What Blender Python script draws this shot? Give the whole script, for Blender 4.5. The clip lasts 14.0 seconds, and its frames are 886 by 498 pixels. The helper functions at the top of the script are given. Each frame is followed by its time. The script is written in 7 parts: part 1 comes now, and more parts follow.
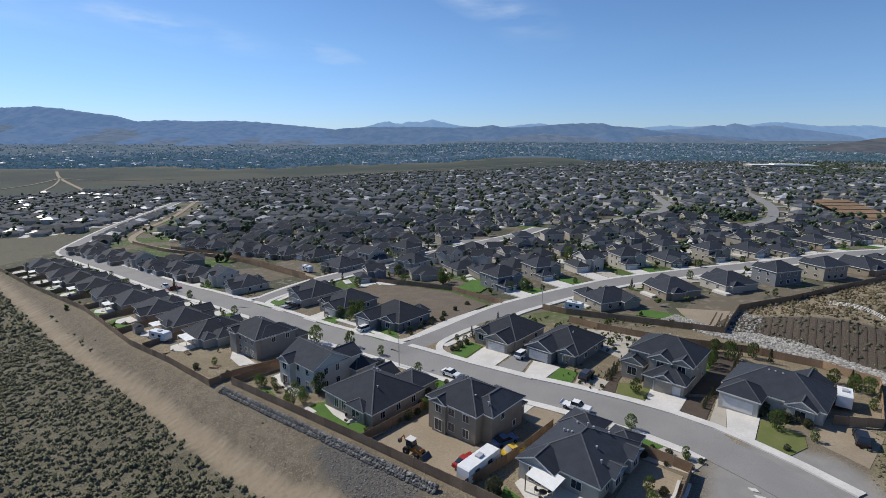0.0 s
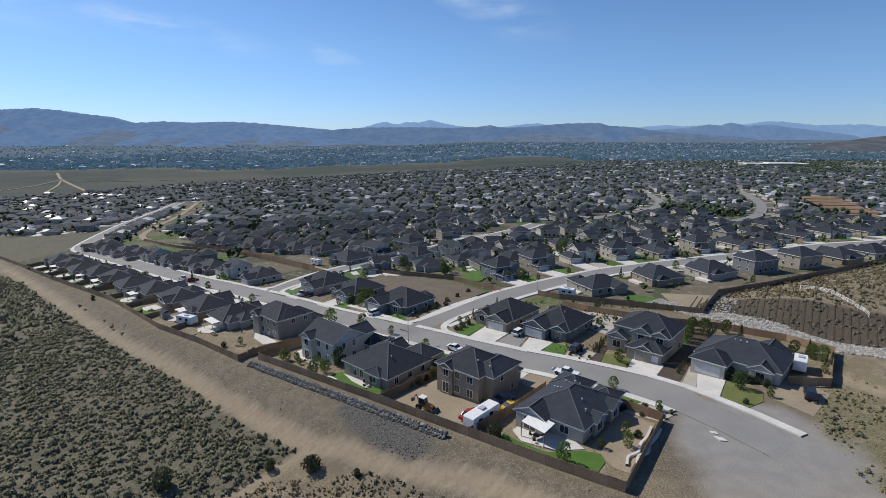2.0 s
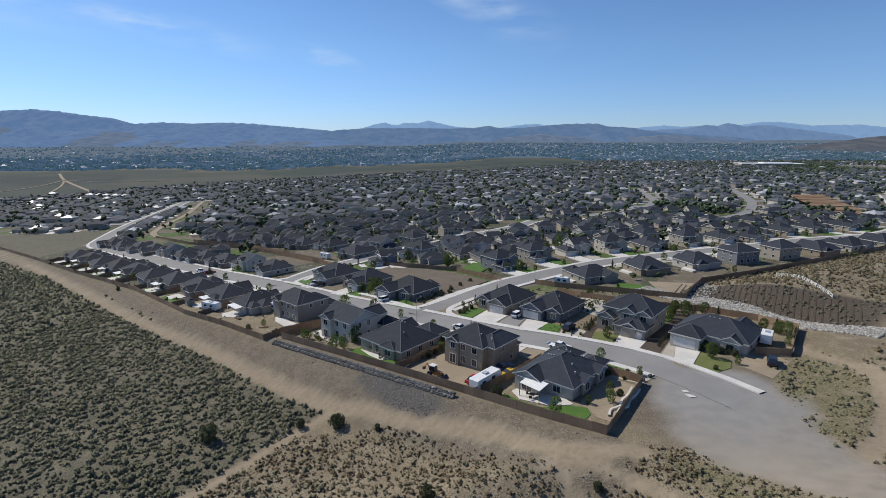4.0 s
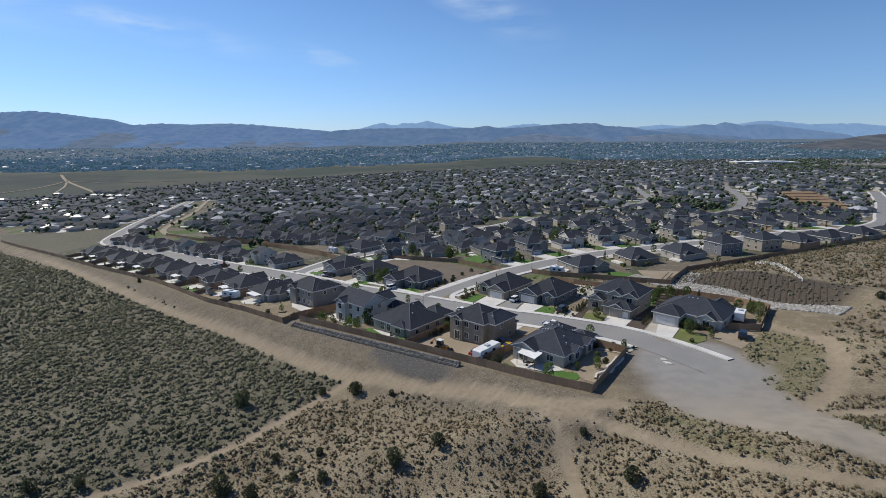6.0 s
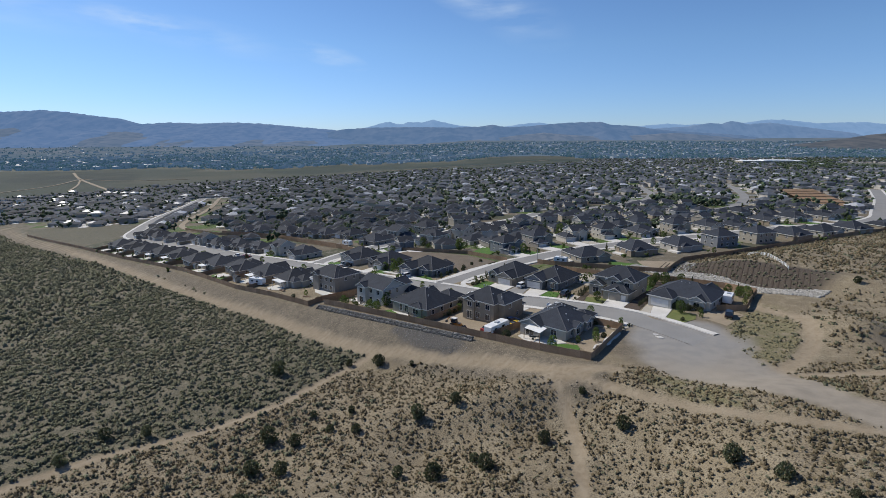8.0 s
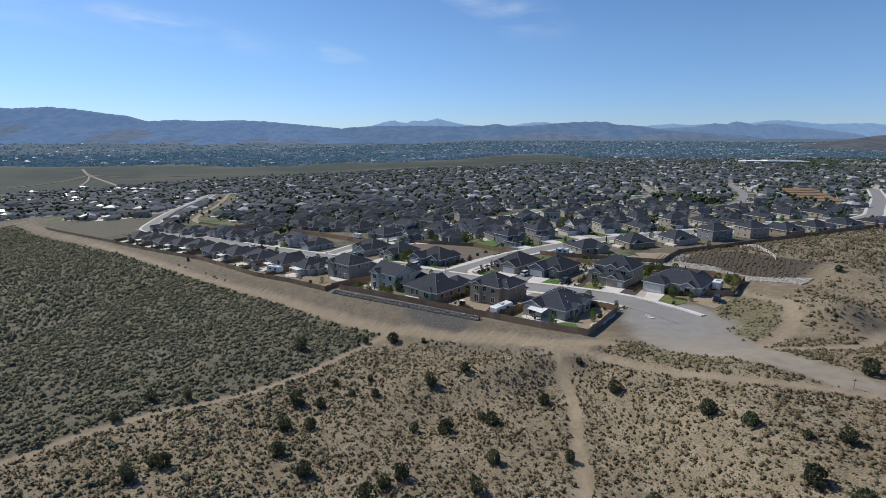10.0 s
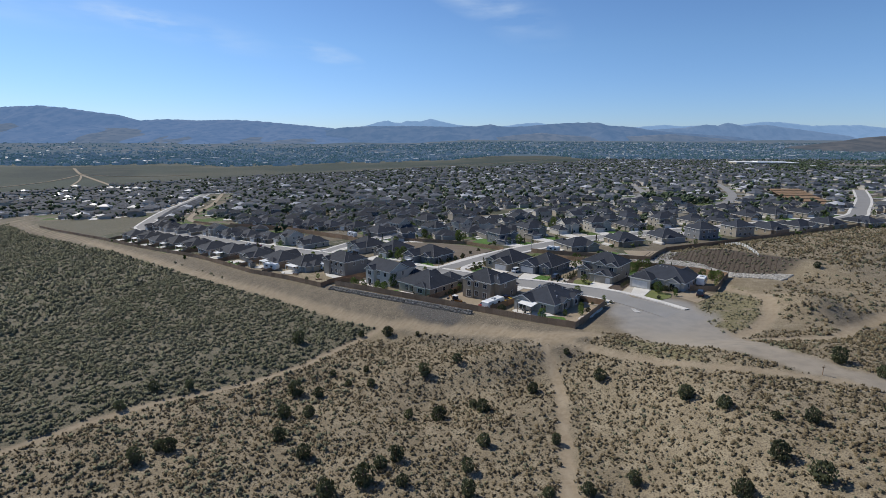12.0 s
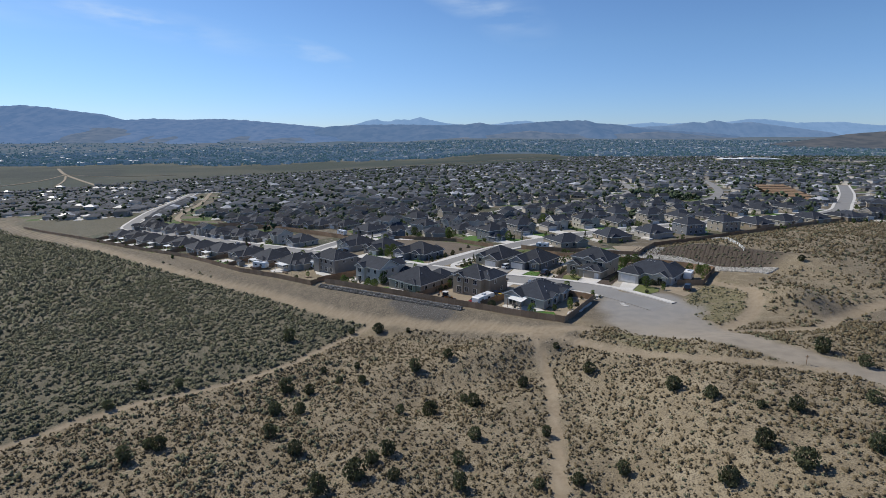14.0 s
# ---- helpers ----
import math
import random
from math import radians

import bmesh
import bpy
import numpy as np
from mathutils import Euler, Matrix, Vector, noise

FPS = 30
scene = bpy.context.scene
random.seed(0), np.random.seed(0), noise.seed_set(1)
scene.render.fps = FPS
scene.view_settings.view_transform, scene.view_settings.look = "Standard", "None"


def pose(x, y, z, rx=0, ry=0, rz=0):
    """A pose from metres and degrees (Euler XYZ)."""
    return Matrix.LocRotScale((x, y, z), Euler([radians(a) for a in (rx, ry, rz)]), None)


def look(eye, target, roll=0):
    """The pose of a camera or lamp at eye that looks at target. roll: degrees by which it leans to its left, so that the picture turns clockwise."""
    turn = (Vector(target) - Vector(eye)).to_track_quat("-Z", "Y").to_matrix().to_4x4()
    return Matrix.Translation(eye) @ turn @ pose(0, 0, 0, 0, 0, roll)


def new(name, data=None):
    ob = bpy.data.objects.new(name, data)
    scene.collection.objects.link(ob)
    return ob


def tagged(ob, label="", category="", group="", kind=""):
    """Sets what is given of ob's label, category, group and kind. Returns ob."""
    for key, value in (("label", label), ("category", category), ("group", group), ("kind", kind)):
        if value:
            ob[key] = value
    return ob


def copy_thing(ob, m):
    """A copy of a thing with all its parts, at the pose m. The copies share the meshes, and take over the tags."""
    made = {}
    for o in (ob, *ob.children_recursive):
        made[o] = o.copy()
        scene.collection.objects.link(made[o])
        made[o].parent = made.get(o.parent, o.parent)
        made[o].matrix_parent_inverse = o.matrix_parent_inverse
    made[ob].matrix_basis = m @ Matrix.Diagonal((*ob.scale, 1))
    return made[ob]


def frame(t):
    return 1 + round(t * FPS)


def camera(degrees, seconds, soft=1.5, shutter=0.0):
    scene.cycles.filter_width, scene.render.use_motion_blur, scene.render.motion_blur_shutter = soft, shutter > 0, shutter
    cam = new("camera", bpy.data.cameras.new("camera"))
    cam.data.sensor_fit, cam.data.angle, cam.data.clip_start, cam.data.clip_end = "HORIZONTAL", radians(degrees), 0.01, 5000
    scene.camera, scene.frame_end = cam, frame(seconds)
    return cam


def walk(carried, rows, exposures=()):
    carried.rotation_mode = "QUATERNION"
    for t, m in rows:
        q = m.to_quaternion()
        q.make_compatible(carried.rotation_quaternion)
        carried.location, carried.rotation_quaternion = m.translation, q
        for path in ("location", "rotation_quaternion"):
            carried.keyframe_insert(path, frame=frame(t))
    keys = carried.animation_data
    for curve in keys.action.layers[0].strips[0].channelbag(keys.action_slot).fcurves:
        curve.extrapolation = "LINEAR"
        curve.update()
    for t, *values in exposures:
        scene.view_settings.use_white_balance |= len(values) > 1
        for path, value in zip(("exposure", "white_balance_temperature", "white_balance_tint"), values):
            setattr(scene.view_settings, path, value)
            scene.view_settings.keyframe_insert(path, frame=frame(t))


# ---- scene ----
cam = camera(81.8, 14.0, soft=0.5)
PATH = [
    (0, (5.819, 73.697, 48.029), (5.766, 75.65, 47.601), 0.3),
    (1.5, (4.771, 63.724, 47.841), (4.725, 65.677, 47.415), 0.0),
    (2, (4.545, 60.27, 47.787), (4.5, 62.224, 47.36), 0.1),
    (3.2, (3.523, 52.053, 47.696), (3.482, 54.006, 47.271), 0.1),
    (5.3, (2.163, 37.715, 47.428), (2.126, 39.669, 47.004), -0.1),
    (6.5, (1.197, 29.956, 47.233), (1.163, 31.91, 46.809), -0.2),
    (7, (0.712, 26.624, 47.169), (0.674, 28.578, 46.742), -0.1),
    (7.5, (0.1, 23.175, 47.13), (0.057, 25.129, 46.703), -0.2),
    (8.7, (-1.209, 15.031, 46.697), (-1.278, 16.983, 46.267), -0.0),
    (10.8, (-2.025, 5.268, 46.058), (-2.088, 7.22, 45.626), 0.3),
    (12.5, (-1.63, 3.122, 46.09), (-1.662, 5.075, 45.66), 0.3),
    (14, (-1.586, 2.888, 45.565), (-1.591, 4.84, 45.129), 0.1),
]
walk(cam, [(t, look(e, g, r)) for t, e, g, r in PATH])

# ---- light ----
SUN = Vector((-0.84, 0.54, 0.90)).normalized()
world = bpy.data.worlds.new("sky")
scene.world = world
world.use_nodes = True
wn, wl = world.node_tree.nodes, world.node_tree.links
wn.clear()
sky = wn.new("ShaderNodeTexSky")
sky.sky_type, sky.sun_disc = "NISHITA", False
sky.sun_elevation = math.asin(SUN.z)
sky.sun_rotation = math.atan2(SUN.x, SUN.y)
sky.altitude, sky.air_density, sky.dust_density, sky.ozone_density = 1400, 1.0, 0.25, 2.5
# thin cirrus streaks, high up: torn noise kept to a few long patches of the sky
wc = wn.new("ShaderNodeTexCoord")


def sky_math(kind, a, b=None, node="ShaderNodeMath"):
    n = wn.new(node)
    n.operation = kind
    for i, v in enumerate((a, b)):
        if v is None:
            continue
        if isinstance(v, (tuple, float, int)):
            n.inputs[i].default_value = v
        else:
            wl.new(v, n.inputs[i])
    return n.outputs["Value"] if kind == "LENGTH" else n.outputs[0]


wm = wn.new("ShaderNodeMapping")
wm.inputs["Scale"].default_value = (7, 7, 30)
wm.inputs["Rotation"].default_value = (0.0, 0.22, 0)
wnoise = wn.new("ShaderNodeTexNoise")
wnoise.inputs["Scale"].default_value, wnoise.inputs["Detail"].default_value = 1.5, 9
wl.new(wc.outputs["Generated"], wm.inputs["Vector"])
wl.new(wm.outputs["Vector"], wnoise.inputs["Vector"])
wisp = None
for (cx, cz), (rx, rz), tilt, amount in (((-0.50, 0.180), (0.075, 0.020), 0.12, 0.75), ((-0.23, 0.142), (0.075, 0.020), 0.25, 0.55), ((0.03, 0.235), (0.13, 0.035), 0.35, 0.5),
                                   ((-0.66, 0.19), (0.20, 0.045), 0.05, 0.28), ((-0.42, 0.165), (0.16, 0.03), 0.15, 0.25), ((0.10, 0.21), (0.12, 0.05), 0.4, 0.2)):
    mp = wn.new("ShaderNodeMapping")
    mp.vector_type = "TEXTURE"
    mp.inputs["Location"].default_value = (cx, math.sqrt(1 - cx * cx - cz * cz), cz)
    mp.inputs["Rotation"].default_value = (0, tilt, 0)
    mp.inputs["Scale"].default_value = (rx, 0.5, rz)
    wl.new(wc.outputs["Generated"], mp.inputs["Vector"])
    near = sky_math("SUBTRACT", 1.0, sky_math("LENGTH", mp.outputs["Vector"], node="ShaderNodeVectorMath"))
    near = sky_math("MULTIPLY", sky_math("MAXIMUM", near, 0.0), amount)
    wisp = near if wisp is None else sky_math("ADD", wisp, near)
torn = sky_math("MAXIMUM", sky_math("MULTIPLY", sky_math("SUBTRACT", wnoise.outputs["Fac"], 0.36), 2.6), 0.0)
wmix = wn.new("ShaderNodeMix")
wmix.data_type = "RGBA"
wmix.inputs["B"].default_value = (6.9, 8.1, 9.4, 1)
wl.new(sky_math("MULTIPLY", wisp, torn), wmix.inputs["Factor"])
wbg = wn.new("ShaderNodeBackground")
wbg.inputs["Strength"].default_value = 0.100
wtint = wn.new("ShaderNodeMix")
wtint.data_type, wtint.blend_type = "RGBA", "MULTIPLY"
wtint.inputs["Factor"].default_value = 1.0
wtint.inputs["B"].default_value = (0.74, 0.94, 1.17, 1)
# the low sky is a cooler blue
wsep = wn.new("ShaderNodeSeparateXYZ")
wl.new(wc.outputs["Generated"], wsep.inputs["Vector"])
wlow = wn.new("ShaderNodeMapRange")
wlow.inputs["From Min"].default_value, wlow.inputs["From Max"].default_value = 0.0, 0.16
wl.new(wsep.outputs["Z"], wlow.inputs["Value"])
wcool = wn.new("ShaderNodeMix")
wcool.data_type = "RGBA"
wcool.inputs["A"].default_value, wcool.inputs["B"].default_value = (0.60, 0.775, 1.18, 1), (0.75, 0.94, 1.165, 1)
wl.new(wlow.outputs["Result"], wcool.inputs["Factor"])
wl.new(wcool.outputs["Result"], wtint.inputs["B"])
wout = wn.new("ShaderNodeOutputWorld")
wl.new(sky.outputs["Color"], wtint.inputs["A"])
wl.new(wtint.outputs["Result"], wmix.inputs["A"])
wl.new(wmix.outputs["Result"], wbg.inputs["Color"])
wl.new(wbg.outputs["Background"], wout.inputs["Surface"])
sun = new("sun", bpy.data.lights.new("sun", "SUN"))
sun.data.energy, sun.data.angle, sun.data.color = 4.5, radians(0.5), (1.0, 0.935, 0.82)
sun.matrix_world = look(SUN * 100, (0, 0, 0))


# ---- materials ----
def surface(name, a, b, scale=1.0, c=None, scale2=8.0, amount2=0.5, rough=0.85, bump=0.0, vary=0.0, island=0.0, metal=0.0, spec=0.4):
    """Two base colours mixed by a coarse noise, a third by a fine one; optional relief and variation from piece to piece."""
    m = bpy.data.materials.new(name)
    m.use_nodes = True
    n, l = m.node_tree.nodes, m.node_tree.links
    shader = n["Principled BSDF"]
    shader.inputs["Roughness"].default_value = rough
    shader.inputs["Metallic"].default_value = metal
    shader.inputs["Specular IOR Level"].default_value = spec
    geo = n.new("ShaderNodeNewGeometry")

    def noisy(size, detail=5):
        t = n.new("ShaderNodeTexNoise")
        t.inputs["Scale"].default_value, t.inputs["Detail"].default_value = size, detail
        l.new(geo.outputs["Position"], t.inputs["Vector"])
        return t

    def mixed(fac, first, second):
        x = n.new("ShaderNodeMix")
        x.data_type = "RGBA"
        for socket, value in (("Factor", fac), ("A", first), ("B", second)):
            if isinstance(value, (tuple, float, int)):
                x.inputs[socket].default_value = (*value, 1) if isinstance(value, tuple) else value
            else:
                l.new(value, x.inputs[socket])
        return x.outputs["Result"]

    def ramp(source, lo, hi):
        r = n.new("ShaderNodeMapRange")
        r.inputs["From Min"].default_value, r.inputs["From Max"].default_value = lo, hi
        l.new(source, r.inputs["Value"])
        return r.outputs["Result"]

    col = mixed(ramp(noisy(scale).outputs["Fac"], 0.35, 0.65), a, b)
    fine = noisy(scale2)
    if c:
        f = n.new("ShaderNodeMath")
        f.operation = "MULTIPLY"
        f.inputs[1].default_value = amount2
        l.new(ramp(fine.outputs["Fac"], 0.45, 0.62), f.inputs[0])
        col = mixed(f.outputs[0], col, c)
    for weight, node, socket in ((vary, "ShaderNodeObjectInfo", "Random"), (island, "ShaderNodeNewGeometry", "Random Per Island")):
        if weight:
            src = n.new(node)
            h = n.new("ShaderNodeHueSaturation")
            v = n.new("ShaderNodeMapRange")
            v.inputs["To Min"].default_value, v.inputs["To Max"].default_value = 1 - weight, 1 + weight
            l.new(src.outputs[socket], v.inputs["Value"])
            l.new(v.outputs["Result"], h.inputs["Value"])
            l.new(col, h.inputs["Color"])
            col = h.outputs["Color"]
    l.new(col, shader.inputs["Base Color"])
    if bump:
        bm_ = n.new("ShaderNodeBump")
        bm_.inputs["Strength"].default_value, bm_.inputs["Distance"].default_value = bump, 0.1
        l.new(fine.outputs["Fac"], bm_.inputs["Height"])
        l.new(bm_.outputs["Normal"], shader.inputs["Normal"])
    m["col"] = 0
    return m


SHINGLE = surface("asphalt_shingle", (0.020, 0.025, 0.035), (0.027, 0.033, 0.046), 0.7, (0.044, 0.049, 0.063), 9, 0.35, 0.9, 0.5, vary=0.22)
# far roofs: weathered grey, with distance haze painted in as a paler, bluer tone
SHINGLE_FAR = surface("weathered_hazed_shingle", (0.048, 0.056, 0.072), (0.082, 0.091, 0.106), 0.05, (0.165, 0.162, 0.158), 0.4, 0.3, 0.9, island=0.45)
RIDGE = surface("ridge_cap", (0.062, 0.066, 0.076), (0.095, 0.098, 0.108), 2, rough=0.8)
FLASH = surface("roof_flashing", (0.32, 0.33, 0.35), (0.42, 0.43, 0.45), 2, rough=0.5)
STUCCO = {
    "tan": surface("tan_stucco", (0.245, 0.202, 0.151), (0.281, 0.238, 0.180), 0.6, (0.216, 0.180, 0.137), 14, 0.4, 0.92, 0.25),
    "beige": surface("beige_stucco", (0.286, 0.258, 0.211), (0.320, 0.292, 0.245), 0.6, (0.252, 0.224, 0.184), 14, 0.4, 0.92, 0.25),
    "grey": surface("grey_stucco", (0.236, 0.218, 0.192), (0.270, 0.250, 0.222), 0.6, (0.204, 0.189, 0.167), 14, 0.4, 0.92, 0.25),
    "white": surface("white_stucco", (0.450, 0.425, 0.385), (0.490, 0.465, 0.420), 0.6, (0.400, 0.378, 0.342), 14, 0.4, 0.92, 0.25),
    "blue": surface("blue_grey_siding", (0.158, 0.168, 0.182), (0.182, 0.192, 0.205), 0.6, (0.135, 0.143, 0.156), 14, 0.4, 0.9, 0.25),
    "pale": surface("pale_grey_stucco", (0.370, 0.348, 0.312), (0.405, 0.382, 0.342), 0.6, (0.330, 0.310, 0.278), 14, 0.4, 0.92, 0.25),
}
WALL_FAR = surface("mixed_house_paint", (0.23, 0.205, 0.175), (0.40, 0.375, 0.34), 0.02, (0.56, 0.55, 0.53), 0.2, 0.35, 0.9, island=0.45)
TRIM = surface("white_trim", (0.600, 0.580, 0.545), (0.670, 0.650, 0.610), 1, rough=0.6)
GARAGE = surface("garage_door_paint", (0.55, 0.54, 0.52), (0.62, 0.61, 0.59), 1, rough=0.6)
GLASS = surface("window_glass", (0.02, 0.025, 0.03), (0.03, 0.035, 0.045), 1, rough=0.06, spec=0.8)
CONCRETE = surface("concrete_flatwork", (0.50, 0.49, 0.46), (0.60, 0.58, 0.55), 0.25, (0.44, 0.42, 0.40), 3, 0.4, 0.9, 0.1)
ASPHALT = surface("sun_bleached_asphalt", (0.215, 0.211, 0.205), (0.25, 0.245, 0.236), 0.12, (0.185, 0.181, 0.176), 5, 0.5, 0.9, 0.15)
LAWN = surface("lawn_grass", (0.055, 0.125, 0.018), (0.080, 0.155, 0.025), 0.4, (0.042, 0.095, 0.014), 6, 0.6, 0.95, 0.4)
LAWN_DRY = surface("dry_lawn_grass", (0.105, 0.130, 0.035), (0.15, 0.155, 0.055), 0.4, (0.09, 0.11, 0.03), 6, 0.6, 0.95, 0.4)
YARD_DIRT = surface("yard_dirt", (0.255, 0.208, 0.147), (0.305, 0.250, 0.180), 0.2, (0.205, 0.166, 0.118), 3, 0.5, 0.95, 0.3)
DG = surface("decomposed_granite", (0.36, 0.33, 0.28), (0.42, 0.385, 0.33), 0.3, (0.30, 0.275, 0.235), 7, 0.5, 0.95, 0.3)
MULCH = surface("bark_mulch", (0.055, 0.040, 0.030), (0.075, 0.055, 0.042), 0.5, (0.10, 0.08, 0.06), 8, 0.4, 0.95, 0.4)
FENCE = surface("cedar_fence_boards", (0.250, 0.166, 0.102), (0.305, 0.210, 0.136), 0.3, (0.18, 0.122, 0.078), 5, 0.5, 0.85, 0.3, vary=0.18)
WHITE_RAIL = surface("white_vinyl_rail", (0.72, 0.72, 0.70), (0.78, 0.78, 0.76), 1, rough=0.5)
ROCK_DARK = surface("grey_wall_rock", (0.105, 0.103, 0.100), (0.20, 0.194, 0.184), 1.2, (0.07, 0.068, 0.066), 6, 0.5, 0.9, 0.5, vary=0.35, island=0.35)
ROCK_PALE = surface("pale_rip_rap", (0.34, 0.33, 0.30), (0.44, 0.42, 0.385), 0.8, (0.24, 0.23, 0.215), 4, 0.5, 0.9, 0.5, vary=0.3, island=0.4)
SAGE = surface("sagebrush_leaves", (0.142, 0.150, 0.096), (0.186, 0.188, 0.128), 0.05, (0.104, 0.108, 0.070), 2, 0.5, 0.95, island=0.4)
BRUSH = surface("dry_brush", (0.140, 0.114, 0.070), (0.185, 0.145, 0.088), 0.08, (0.104, 0.094, 0.056), 2, 0.5, 0.95, island=0.4)
JUNIPER = surface("juniper_needles", (0.085, 0.096, 0.050), (0.125, 0.134, 0.072), 0.4, (0.060, 0.068, 0.036), 5, 0.5, 0.95, vary=0.25)
LEAVES = surface("broad_leaves", (0.095, 0.140, 0.036), (0.135, 0.175, 0.055), 0.5, (0.060, 0.092, 0.026), 5, 0.5, 0.9, vary=0.35)
LEAVES_FAR = surface("far_foliage", (0.058, 0.086, 0.046), (0.092, 0.120, 0.064), 0.03, (0.040, 0.062, 0.036), 0.4, 0.5, 0.95, island=0.45)
BARK = surface("bark", (0.085, 0.065, 0.048), (0.12, 0.095, 0.07), 3, rough=0.95, bump=0.4)
CLOD = surface("dirt_clods", (0.17, 0.138, 0.10), (0.235, 0.19, 0.135), 0.5, (0.13, 0.108, 0.08), 5, 0.5, 0.95, island=0.3)
STEEL = surface("galvanised_steel", (0.30, 0.31, 0.32), (0.36, 0.37, 0.38), 2, rough=0.5, metal=0.6)
RUBBER = surface("tyre_rubber", (0.018, 0.018, 0.018), (0.028, 0.028, 0.027), 4, rough=0.9)
PAINT = {k: surface(k + "_paint", v, tuple(min(1, q * 1.1) for q in v), 1, rough=0.3, spec=0.6) for k, v in dict(
    white=(0.70, 0.70, 0.69), black=(0.015, 0.015, 0.018), blue=(0.10, 0.15, 0.26), red=(0.28, 0.025, 0.02), yellow=(0.55, 0.36, 0.03),
    silver=(0.40, 0.41, 0.42), orange=(0.42, 0.17, 0.035), dark=(0.04, 0.042, 0.048), teal=(0.12, 0.30, 0.29)).items()}



def leafy(m, share):
    """Lets light through the leaves of a foliage material."""
    n, l = m.node_tree.nodes, m.node_tree.links
    shader = n["Principled BSDF"]
    thin = n.new("ShaderNodeBsdfTranslucent")
    l.new(shader.inputs["Base Color"].links[0].from_socket, thin.inputs["Color"])
    mix = n.new("ShaderNodeMixShader")
    mix.inputs["Fac"].default_value = share
    l.new(shader.outputs["BSDF"], mix.inputs[1])
    l.new(thin.outputs["BSDF"], mix.inputs[2])
    l.new(mix.outputs["Shader"], n["Material Output"].inputs["Surface"])


for m_, share in ((LEAVES, 0.45), (LEAVES_FAR, 0.2), (JUNIPER, 0.35), (SAGE, 0.3), (BRUSH, 0.3)):
    leafy(m_, share)


# ---- ground ----

def sstep(a, b, v):
    u = np.clip((v - a) / (b - a), 0, 1)
    return u * u * (3 - 2 * u)
def ground_z(x, y):
    """Height of the ground: a plain falling to the north-west, a scrub hollow outside the lots, a planted bank in the east."""
    x, y = np.asarray(x, float), np.asarray(y, float)
    dx, dy = x - 28, y - 122
    z = np.where(dx > 0, 6.6 * (1 - np.exp(-np.maximum(dx, 0) / 130)), 0.048 * dx)
    z = z - 0.039 * np.minimum(dy, 260) - 0.02 * np.clip(dy - 260, 0, 1150)
    z = np.maximum(z, -50) + 62 * np.clip((y - 2300) / 2000, 0, 1) ** 1.2
    out = -0.63 * dx - 0.777 * dy
    z = z - (6.3 - 2.6 * sstep(50, 150, -dx)) * sstep(1, 20, out) * (1 - sstep(22, 44, x))
    # knoll beside the junction, the wash below it, and the rise to the south-east
    for cx, cy, rx, ry, h in ((9, 114.5, 17, 7, 4.0), (-5, 99, 9, 8, -2.2), (-36, 104, 16, 12, -1.8), (29, 100, 9, 9, 2.0), (91, 133, 7, 8, 3.0), (100, 123, 9, 6, -1.6)):
        z = z + h * np.exp(-((x - cx) / rx) ** 2 - ((y - cy) / ry) ** 2)
    z = z + 2.6 * sstep(30, 52, x) * (1 - sstep(98, 116, y)) + 2.0 * sstep(74, 96, x) * sstep(112, 150, y) * (1 - sstep(155, 178, y))
    along, back = 0.533 * (x - 76) - 0.846 * (y - 196), 0.846 * (x - 76) + 0.533 * (y - 196)
    fence = -0.465 * (x - 88) + 0.885 * (y - 219)
    z = z + 5.5 * (1 - sstep(-30, 0, fence)) * sstep(1, 17, back) * sstep(-22, 0, along) * (1 - sstep(40, 75, along)) * (1 - sstep(70, 130, back))
    return z


def base_z(x, y):
    return float(ground_z(x, y))


def near_line(points, x, y):
    """Distance of the places x, y from a polyline."""
    best = np.full(np.shape(x), 1e9)
    for (ax, ay), (bx, by) in zip(points, points[1:]):
        ux, uy = bx - ax, by - ay
        k = np.clip(((x - ax) * ux + (y - ay) * uy) / max(ux * ux + uy * uy, 1e-9), 0, 1)
        best = np.minimum(best, np.hypot(x - ax - k * ux, y - ay - k * uy))
    return best


def wave(x, y, s, seed=0.0):
    """A cheap smooth field of about -1 to 1, s metres across."""
    a, b = x / s + seed, y / s - 1.7 * seed
    return 0.5 * np.sin(2.1 * a + 1.9 * np.sin(1.3 * b)) + 0.5 * np.sin(1.7 * b + 2.3 * np.sin(0.9 * a + 1.1) + 0.7)


def smooth_line(points, step=4.0):
    """A rounded polyline through the points."""
    p = [np.array(q, float) for q in points]
    p = [2 * p[0] - p[1]] + p + [2 * p[-1] - p[-2]]
    res = []
    for a, b, c, d in zip(p, p[1:], p[2:], p[3:]):
        n = max(1, int(np.linalg.norm(c - b) / step))
        for i in range(n):
            t = i / n
            res.append(0.5 * ((2 * b) + (c - a) * t + (2 * a - 5 * b + 4 * c - d) * t * t + (3 * b - a - 3 * c + d) * t ** 3))
    res.append(p[-2])
    return [tuple(q) for q in res]


